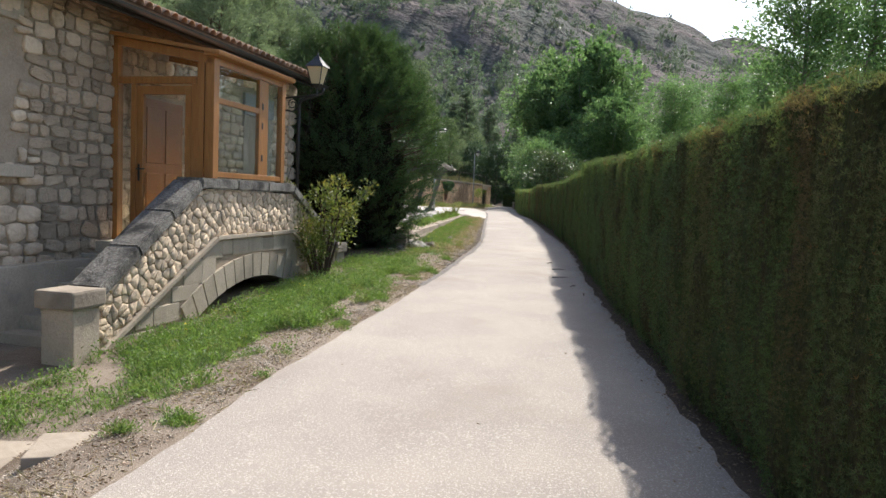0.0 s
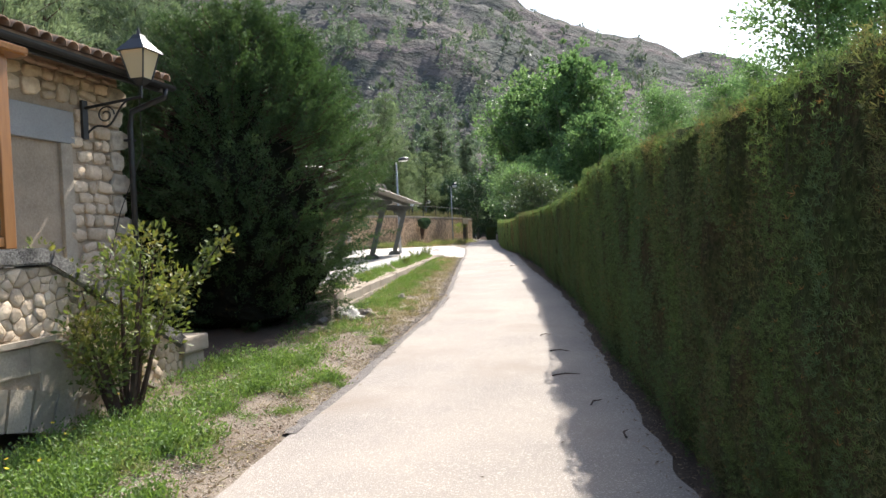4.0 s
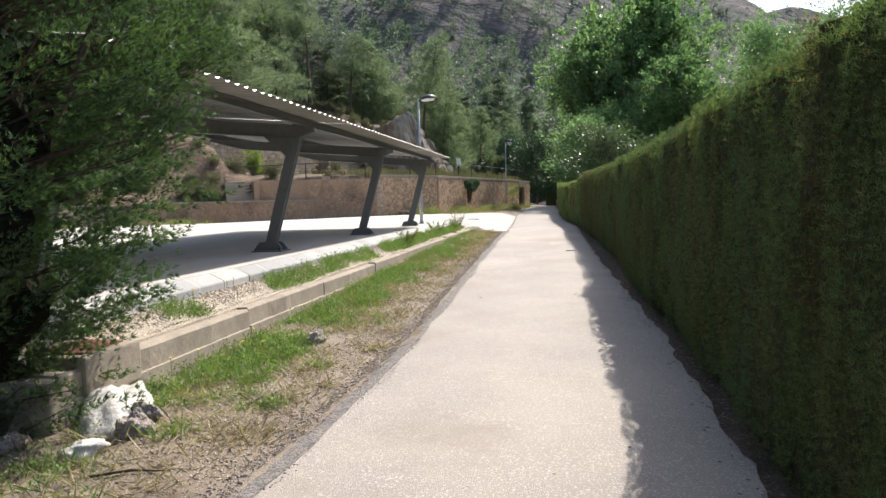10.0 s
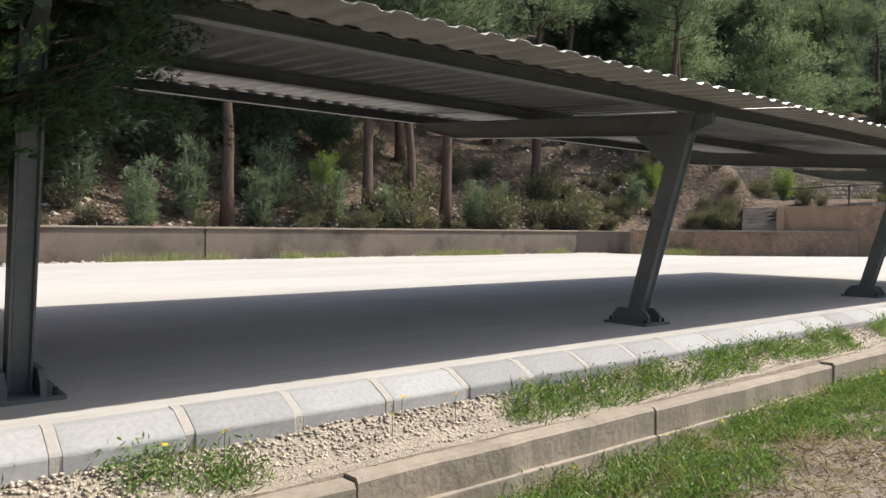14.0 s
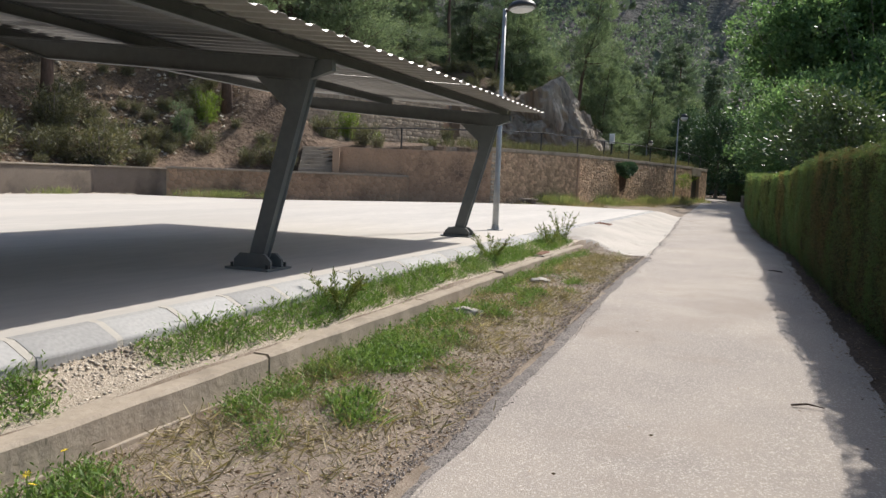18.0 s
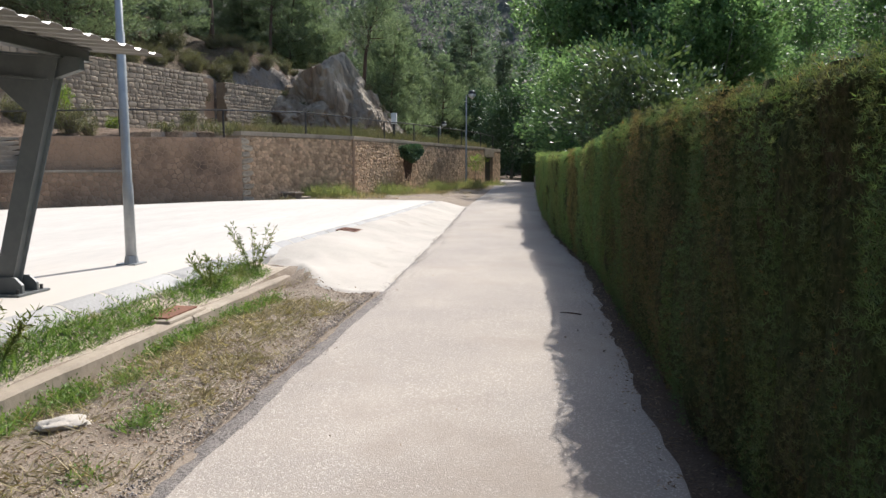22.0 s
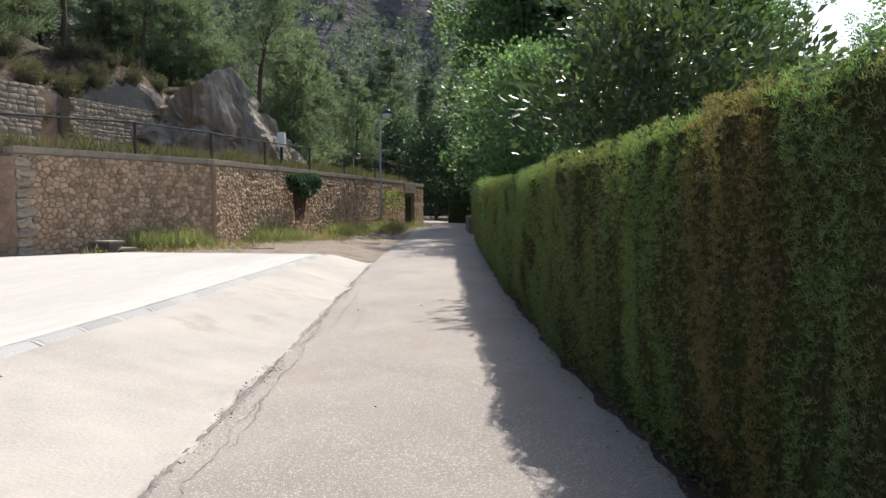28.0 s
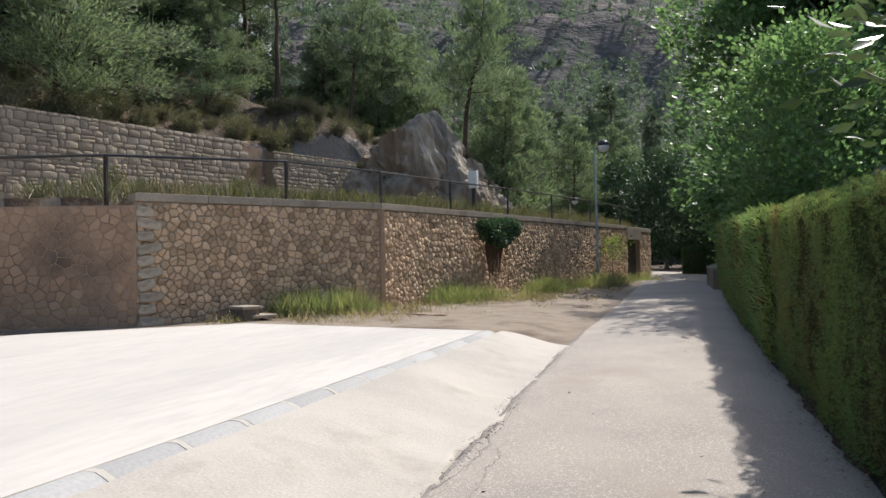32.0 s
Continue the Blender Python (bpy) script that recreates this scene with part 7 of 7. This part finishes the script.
def weeds(n, xs, ys, leaf, wide, high, spread_r=0.07):
    """Low broad-leaved weeds round given centres."""
    i = rng.integers(0, len(xs), n)
    x, y = xs[i] + rng.normal(size=n) * spread_r, ys[i] + rng.normal(size=n) * spread_r
    tall = (0.3 + rng.random(len(xs)))[i] * high
    at = np.stack([x, y, ground_z(x, y) + tall * rng.random(n)], -1)
    return blades(at, rng.normal(size=(n, 3)) + np.array([0, 0, 0.8]), leaf * rng.uniform(0.5, 1.4, n), wide * rng.uniform(0.6, 1.3, n))


def patchy(x, y, scale, seed, cut):
    return wobble(x, y, scale, seed) + 0.6 * wobble(x, y, scale * 2.7, seed + 3) > cut


def stuff(name, v, f, material, label, category):
    return tagged(part(name, mesh_np(name, v, f), material), label, category, kind="stuff")


# lush verge by the staircase
n = 5200
u, w = rng.uniform(-4.5, 7.0, n), rng.random(n) ** 0.8
gy = HO[1] + HU[1] * u
gx0 = HO[0] + HU[0] * u + HV[0] * 0.08
gx = gx0 + (edge_x(gy) - 0.35 - gx0) * w
keep = (patchy(gx, gy, 2.2, 1.0, -0.35) & (w < 0.75)) | patchy(gx, gy, 3.0, 2.0, 0.3)
keep &= (gy < 8.8) | ((gy < 11.5) & (rng.random(n) < 0.4)) | (rng.random(n) < 0.1)
keep &= ~((gy < 3.2) & (w > 0.2) & (rng.random(n) < 0.75))
gx, gy = gx[keep], gy[keep]
v1 = tufts(34000, gx, gy, 0.10, 0.006, 0.8)
v2 = weeds(60000, gx, gy, 0.034, 0.017, 0.17)
stuff("verge_grass", *joined(v1, v2), GRASS, "lush green grass and weeds below the stone staircase", "grass")

# grass between low wall and lane
n = 5200
gy = rng.uniform(12.5, 36.3, n)
w = rng.random(n)
gx = -1.62 + (edge_x(gy) - 0.12 + 1.62) * w
bare = vnoise(gx * 1.7, gy * 1.1, 21)
late = smooth(25, 31, gy)
keep = (patchy(gx, gy, 2.7, 4.0, -0.35 + 0.8 * w + 0.3 * late) & (w < 0.6) & (bare > 0.2 + 0.2 * late)) | (patchy(gx, gy, 4.6, 5.0, 0.6) & (w < 0.8) & (bare > 0.5))
keep |= (w < 0.3) & patchy(gx, gy, 1.7, 6.0, -0.3 + 0.25 * late) & (bare > 0.2 + 0.2 * late)
keep &= (gy > 15.2) | (rng.random(n) < 0.16)
keep &= (gy < 34.7) | ((gx < -1.35) & (gy < 35.9))
gx1, gy1 = gx[keep], gy[keep]
stuff("verge_grass", *joined(tufts(42000, gx1, gy1, 0.075, 0.005, 0.95), weeds(44000, gx1, gy1, 0.03, 0.012, 0.10)), GRASS, "patchy green grass along the low wall", "grass")
keep = patchy(gx, gy, 2.0, 7.0, -0.4) & (w < 0.93) & ((gy < 34.7) | ((gx < -1.35) & (gy < 35.9)))
stuff("dry_grass", *tufts(60000, gx[keep], gy[keep], 0.085, 0.005, 2.2, spread_r=0.09), STRAW, "dry straw and dead grass on the verge", "grass")

# weeds in the bed behind the low wall
n = 2600
gy = rng.uniform(15.2, 36.0, n)
gx = rng.uniform(-2.16, -1.9, n)
keep = patchy(gx, gy, 1.5, 8.0, 0.2 - 0.05 * (gy - 15).clip(0, 14))
gx, gy = gx[keep], gy[keep]
stuff("bed_weeds", *joined(tufts(17000, gx, gy, 0.085, 0.006, 0.9, spread_r=0.05), weeds(19000, gx, gy, 0.036, 0.011, 0.10, 0.06)), GRASS, "green weeds in the bed by the kerb", "weeds")

# tall dry and green grass below and above the terrace wall
n = 1500
s = rng.random(n)
gy = 53.2 + 22 * s
gx = along(gy, LINE_Y, LINE_X) + 0.15 + np.abs(rng.normal(size=n)) * 0.7
keep = patchy(gx, gy, 1.2, 2.0, 0.3)
v1 = tufts(17000, gx[keep], gy[keep], 0.34, 0.009, 0.5, spread_r=0.2)
stuff("wall_grass", *v1, WALLGRASS, "tall grass at the foot of the rubble wall", "grass")
gx2 = gx + np.abs(rng.normal(size=n)) * 1.2
keep = patchy(gx2, gy, 0.9, 3.0, -0.1) & (gx2 < edge_x(gy) - 0.5)
stuff("dry_grass", *tufts(7000, gx2[keep], gy[keep], 0.14, 0.012, 0.9, spread_r=0.12), STRAW, "dry grass on the gravel below the wall", "grass")
gy = 52.6 + 27 * rng.random(1500)
gx = along(gy, LINE_Y, LINE_X) - 0.55 - np.abs(rng.normal(size=1500)) * 1.0
at_z = np.maximum(ground_z(gx, gy), 3.42)
i = rng.integers(0, 1500, 16000)
at = np.stack([gx[i], gy[i], at_z[i]], -1) + rng.normal(size=(16000, 3)) * np.array([0.12, 0.12, 0.0])
v3 = blades(at, np.stack([rng.normal(size=16000) * 0.4, rng.normal(size=16000) * 0.4, np.ones(16000)], -1), 0.42 * rng.uniform(0.5, 1.4, 16000), 0.025)
stuff("terrace_grass", *v3, SCRUB, "tall grass along the top of the terrace wall", "grass")
gy = rng.uniform(8, 46, 700)
gx = np.interp(gy, [8, 41, 46], [-20.0, -20.0, -16.9]) + rng.uniform(0.0, 0.6, 700)
keep = patchy(gx, gy, 0.8, 6.0, 0.1)
i = rng.integers(0, keep.sum(), 9000)
at = np.stack([gx[keep][i], gy[keep][i], np.full(9000, 1.05)], -1) + rng.normal(size=(9000, 3)) * np.array([0.15, 0.15, 0.0])
stuff("pale_grass", *blades(at, np.stack([rng.normal(size=9000) * 0.5, rng.normal(size=9000) * 0.5, np.ones(9000)], -1), 0.36 * rng.uniform(0.3, 1.3, 9000), 0.014), WALLGRASS, "pale dry tufts at the foot of the hillside wall", "grass")

# tall weeds by the ramp and bed
for x, y, h in ((-2.05, 35.9, 0.62), (-2.02, 34.7, 0.45), (-2.08, 31.6, 0.4), (-1.98, 27.2, 0.35)):
    wd = thing("weed", pose(x, y, 0.9), "tall thin-stemmed weed by the kerb", "weed", "tall weeds")
    bm = bmesh.new()
    pts = []
    rw = random.Random(int(y * 10))
    for k in range(13):
        a, l = rw.uniform(0, 6.28), h * rw.uniform(0.6, 1.1)
        e = Vector((math.cos(a) * 0.28 * l / h, math.sin(a) * 0.28 * l / h, l))
        tube([(0, 0, -0.05), e * 0.5 + Vector((0, 0, 0.03)), e], [0.005, 0.004, 0.002], 4, bm)
        pts += [tuple(e * t) for t in (0.35, 0.5, 0.65, 0.75, 0.85, 0.92, 1.0) for _ in range(4)]
    part("weed_stalk", bm, SHRUBLEAF, wd)
    at = np.array(pts)
    part("leaves", mesh_np("leaves", *blades(at, rng.normal(size=at.shape) + np.array([0, 0, 0.8]), 0.07, 0.014)), SHRUBLEAF, wd)


# pebbles
def pebbles(name, x, y, z, size, material, label):
    n = len(x)
    base = np.array([[1, 0, 0], [-1, 0, 0], [0, 1, 0], [0, -1, 0], [0, 0, 1], [0, 0, -1]], float)
    tri = np.array([[0, 2, 4], [2, 1, 4], [1, 3, 4], [3, 0, 4], [2, 0, 5], [1, 2, 5], [3, 1, 5], [0, 3, 5]])
    v = base[None] * rng.uniform(0.6, 1.3, (n, 6, 1)) * np.stack([size, size * rng.uniform(0.6, 1.2, n), size * rng.uniform(0.4, 0.7, n)], -1)[:, None]
    a = rng.uniform(0, 6.28, n)
    c, s = np.cos(a)[:, None], np.sin(a)[:, None]
    v = np.stack([v[..., 0] * c - v[..., 1] * s, v[..., 0] * s + v[..., 1] * c, v[..., 2]], -1) + np.stack([x, y, z], -1)[:, None]
    f = (np.arange(n) * 6)[:, None, None] + tri[None]
    return stuff(name, v.reshape(-1, 3), f.reshape(-1, 3), material, label, "gravel")


n = 48000
y = np.where(rng.random(n) < 0.25, rng.uniform(31, 36, n), rng.uniform(-4, 36, n))
x = edge_x(y) - 0.02 - np.abs(rng.normal(size=n)) * 0.6
keep = ((x > -1.6) | (y < 12.5)) & (y < 35.25)
pebbles("gravel", x[keep], y[keep], ground_z(x, y)[keep] + 0.002, rng.uniform(0.003, 0.010, n)[keep], GRAVEL, "small pale stones on the verge")
n = 20000
y = np.where(rng.random(n) < 0.92, rng.uniform(11, 35.4, n), rng.uniform(35.4, 52, n))
x = edge_x(y) + rng.normal(size=n) * np.where(y < 35.4, 0.075, 0.05) - np.where(y < 35.4, 0.05, 0.0)
pebbles("asphalt_crumbs", x, y, np.maximum(ground_z(x, y), road_z(y)) + 0.008, rng.uniform(0.003, 0.010, n), CRUMB, "dark crumbs broken off the lane's edge")
n = 12000
y = 15.1 + 21 * rng.random(n) ** 1.3
x = rng.uniform(-2.19, -1.88, n)
pebbles("bed_gravel", x, y, ground_z(x, y) + 0.003, rng.uniform(0.005, 0.02, n), GRAVEL, "pale crushed stone in the bed by the kerb")
n = 1200
y = rng.uniform(10, 42, n)
x = rng.uniform(-20.2, -19.3, n)
pebbles("rubble", x, y, np.full(n, 1.13), rng.uniform(0.02, 0.09, n) ** 1.0, GRAVEL, "loose stones along the back of the yard")
n = 2600
y = rng.uniform(20, 56, n)
x = -21.3 - np.abs(rng.normal(size=n)) * 4.0
pebbles("slope_stones", x, y, ground_z(x, y), rng.uniform(0.03, 0.16, n), GRAVEL, "loose pale stones on the hillside")

n = 30000
y = rng.uniform(-4, 36, n)
x = edge_x(y) - 0.05 - np.abs(rng.normal(size=n)) * 0.8
keep = ((x > -1.62) | (y < 13)) & patchy(x, y, 1.9, 11.0, -0.45)
at = np.stack([x, y, ground_z(x, y) + 0.006], -1)[keep]
stuff("dead_leaves", *blades(at, rng.normal(size=at.shape) * np.array([1, 1, 0.2]), 0.028 * rng.uniform(0.4, 1.5, len(at)), 0.011), LITTER, "dead leaves and stalks matted on the verge", "litter")
n = 16000
y = rng.uniform(8, 56, n)
x = -21.2 - np.abs(rng.normal(size=n)) * 5.0
at = np.stack([x, y, ground_z(x, y) + 0.02], -1)
stuff("pine_litter", *blades(at, rng.normal(size=at.shape) * np.array([1, 1, 0.4]), 0.22 * rng.uniform(0.4, 1.5, n), 0.06), LITTER, "pine litter and dead twigs on the hillside", "litter")

# leaf litter under the hedge
n = 9000
y = rng.uniform(-4, 60, n)
x = along(y, BASE_Y, BASE_X) + rng.normal(size=n) * 0.1 + 0.06
at = np.stack([x, y, road_z(y) + 0.012 + rng.random(n) * 0.02], -1)
stuff("leaf_litter", *blades(at, rng.normal(size=(n, 3)) * np.array([1, 1, 0.25]), 0.032, 0.008), LITTER, "brown fallen needles at the foot of the hedge", "litter")
n = 1500
y = rng.uniform(-3, 52, n)
x = edge_x(y) + (along(y, BASE_Y, BASE_X) - edge_x(y)) * rng.random(n)
at = np.stack([x, y, road_z(y) + 0.042], -1)
keep = rng.random(n) < 0.12
stuff("leaf_litter", *blades(at[keep], rng.normal(size=(int(keep.sum()), 3)) * np.array([1, 1, 0.1]), 0.028, 0.011), LITTER, "a few dry leaves scattered on the lane", "litter")

# twigs
for k, (x, y, l, a) in enumerate(((1.95, 9.7, 0.28, 10), (2.1, 8.6, 0.2, 60), (2.0, 11.0, 0.25, -20), (1.9, 12.2, 0.16, 30), (2.2, 7.7, 0.2, 80), (-0.35, 12.9, 0.5, 70), (-0.6, 14.1, 0.4, 20), (1.75, 26.8, 0.2, 12), (1.8, 34.5, 0.22, 160), (-0.85, 17.2, 0.6, 60))):
    tw = part("twig", tube([(-l / 2, 0, 0.012), (0, 0.02, 0.022), (l / 2, -0.01, 0.012)], [0.008, 0.007, 0.003], 5), BARK, None, place=pose(x, y, float(ground_z(x, y)) + (0.04 if x > 0 else 0.0), 0, 0, a))
    tagged(tw, "dry brown twig lying on the ground", "twig", "twigs")

# boulder and loose rocks at the end of the low wall
spill = part("boulder", lump(1, 0.5, 0.3, 4, (1.2, 0.5, 0.4)), PALESTONE, None, place=pose(-1.32, 15.08, 0.44, 0, 12, -60), smooth=True)
tagged(spill, "white lump of spilled concrete against the low wall", "rock")
for k, (x, y, r, sq, mat, lab) in enumerate(((-0.98, 14.75, 0.1, (1.2, 0.9, 0.8), ROCK, "brown stone beside the white lump"), (-1.1, 14.45, 0.1, (1.2, 0.9, 0.6), PALESTONE, "pale stone fragment on the verge"), (-1.72, 14.6, 0.11, (1.1, 0.8, 0.6), ROCK, "grey rock beside the boulder"), (-1.1, 15.05, 0.1, (1.2, 0.8, 0.7), ROCK, "small brown stone on the verge"), (-1.95, 14.3, 0.07, (1, 1, 0.6), ROCK, "small brown stone on the verge"), (-0.75, 17.4, 0.09, (1.2, 0.8, 0.8), ROCK, "small brown stone on the verge"), (-1.55, 13.9, 0.05, (1.2, 0.9, 0.6), ROCK, "small brown stone on the verge"), (-1.2, 28.4, 0.12, (1.3, 0.8, 0.3), RAMP, "flat pale stone on the verge"), (-1.15, 31.0, 0.1, (1.3, 0.9, 0.3), RAMP, "flat pale stone on the verge"))):
    st = part("rock", lump(k + 1, r, 0.42, 4, sq), mat, None, place=pose(x, y, float(ground_z(x, y)) + r * sq[2] * 0.55, 0, 0, 50 * k), smooth=True)
    tagged(st, lab, "rock")

# flat slabs sunk in the verge
for x, y, a, w, l in ((-2.42, 1.3, 10, 0.42, 0.3), (-1.66, 0.86, 20, 0.3, 0.24)):
    sl = part("paving_slab", box(-w, w, -l, l, -0.08, 0.0, 0.012), OLDCONC, None, place=pose(x, y, float(ground_z(x, y)), 0, 0, a))
    tagged(sl, "worn pale slab sunk in the gravel verge", "slab")

# yellow flowers in the grass
_fl = bmesh.new()
for k in range(7):
    a = 2 * math.pi * k / 7
    _q = [_fl.verts.new(p) for p in ((0, 0, 0.0), (0.012 * math.cos(a - 0.35), 0.012 * math.sin(a - 0.35), 0.004), (0.02 * math.cos(a), 0.02 * math.sin(a), 0.002), (0.012 * math.cos(a + 0.35), 0.012 * math.sin(a + 0.35), 0.004))]
    _fl.faces.new(_q)
_head = bpy.data.meshes.new("flower_head")
_fl.to_mesh(_head)
_fl.free()
_head.materials.append(FLOWER)
_stalk = bpy.data.meshes.new("stalk")
_bm = tube([(0, 0, -0.02), (0.005, 0, 0.1), (0.0, 0, 0.2)], 0.0025, 4)
_bm.to_mesh(_stalk)
_bm.free()
_stalk.materials.append(GRASS)
rf = random.Random(9)
_spots = [(HO + HU * rf.uniform(-1.5, 3.5) + HV * rf.uniform(0.15, 0.9)) for _ in range(22)] + [np.array((rf.uniform(-1.6, -1.1), rf.uniform(16.0, 24.0))) for _ in range(16)] + [np.array((rf.uniform(-2.1, -1.95), rf.uniform(17.0, 21.0))) for _ in range(8)]
for p in _spots:
    fl = thing("wild_flower", pose(p[0], p[1], float(ground_z(p[0], p[1])), 0, 0, rf.uniform(0, 360)), "small yellow wild flower in the grass", "flower", "wild flowers")
    s = rf.uniform(0.6, 1.2)
    part("stalk", _stalk, GRASS, fl, place=Matrix.Diagonal((1, 1, s, 1)))
    part("flower_head", _head, FLOWER, fl, place=pose(0, 0, 0.2 * s, rf.uniform(-30, 30), rf.uniform(-30, 30), 0))

# scrub and small pines dotted over the mountain
n = 7000
i = rng.integers(0, len(_mv), n)
c = _mv[i] + rng.normal(size=(n, 3)) * np.array([3.0, 3.0, 0.0])
far = np.hypot(c[:, 0], c[:, 1])
keep = (far < 470) & (rng.random(n) < 1.25 - far / 560)
c = c[keep]
n = len(c)
size = rng.uniform(0.7, 1.9, n) * np.where(rng.random(n) < 0.2, 1.8, 1.0)
k = 14
d = unit(rng.normal(size=(n * k, 3))) * rng.uniform(0.3, 1.0, (n * k, 1))
d[:, 2] = np.abs(d[:, 2]) * 1.25
at = np.repeat(c, k, 0) + d * np.repeat(size, k)[:, None] - np.array([0, 0, 0.4])
v, f = blades(at, d + np.array([0, 0, 0.6]) + rng.normal(size=d.shape) * 0.4, 0.8 * np.repeat(size, k), 0.45 * np.repeat(size, k))
stuff("mountain_scrub", v, f, MSCRUB, "dark scrub and small pines dotted over the mountainside", "scrub")
n = 820
az = np.radians(rng.uniform(-40, 30, n))
rr = np.where(np.arange(n) < 540, rng.uniform(112, 210, n), rng.uniform(200, 380, n))
c = np.stack([rr * np.sin(az), rr * np.cos(az)], -1)
i = np.array([np.argmin((_mv[:, 0] - q[0]) ** 2 + (_mv[:, 1] - q[1]) ** 2) for q in c])
c = _mv[i]
k = 110
hgt = rng.uniform(4.0, 8.0, n)
s = rng.random(n * k) ** 0.8
a = rng.uniform(0, 6.28, n * k)
rad = np.repeat(hgt, k) * 0.31 * (1 - s) ** 0.7 * rng.uniform(0.5, 1.1, n * k)
at = np.repeat(c, k, 0) + np.stack([rad * np.cos(a), rad * np.sin(a), 0.5 + s * np.repeat(hgt, k)], -1)
way = np.stack([np.cos(a), np.sin(a), np.full(n * k, 0.7)], -1) + rng.normal(size=(n * k, 3)) * 0.5
v, f = blades(at, way, 0.9, 0.3)
stuff("far_pines", v, f, FARPINE, "pine wood climbing the foot of the mountain", "trees")

# matted straw, weed tufts and pale gravel on the bare strip below the staircase
n = 9000
y = rng.uniform(-4, 12.5, n)
x = edge_x(y) - 0.04 - np.abs(rng.normal(size=n)) * 0.55
keep = patchy(x, y, 3.1, 14.0, -0.2)
stuff("dry_grass", *tufts(16000, x[keep], y[keep], 0.07, 0.0035, 3.0, spread_r=0.06), STRAW, "matted straw on the bare strip along the lane", "grass")
keep = patchy(x, y, 4.3, 17.0, 0.75)
stuff("verge_weeds", *joined(tufts(5000, x[keep], y[keep], 0.06, 0.005, 0.9, spread_r=0.03), weeds(7000, x[keep], y[keep], 0.024, 0.011, 0.06, 0.04)), GRASS, "small weed tufts on the bare strip along the lane", "weeds")
n = 26000
y = rng.uniform(-4, 9, n)
x = edge_x(y) - 0.15 - rng.random(n) * 1.1
keep = patchy(x, y, 2.3, 19.0, 0.15)
pebbles("gravel", x[keep], y[keep], ground_z(x, y)[keep] + 0.003, rng.uniform(0.004, 0.013, n)[keep], GRAVEL, "pale crushed stone scattered below the staircase")
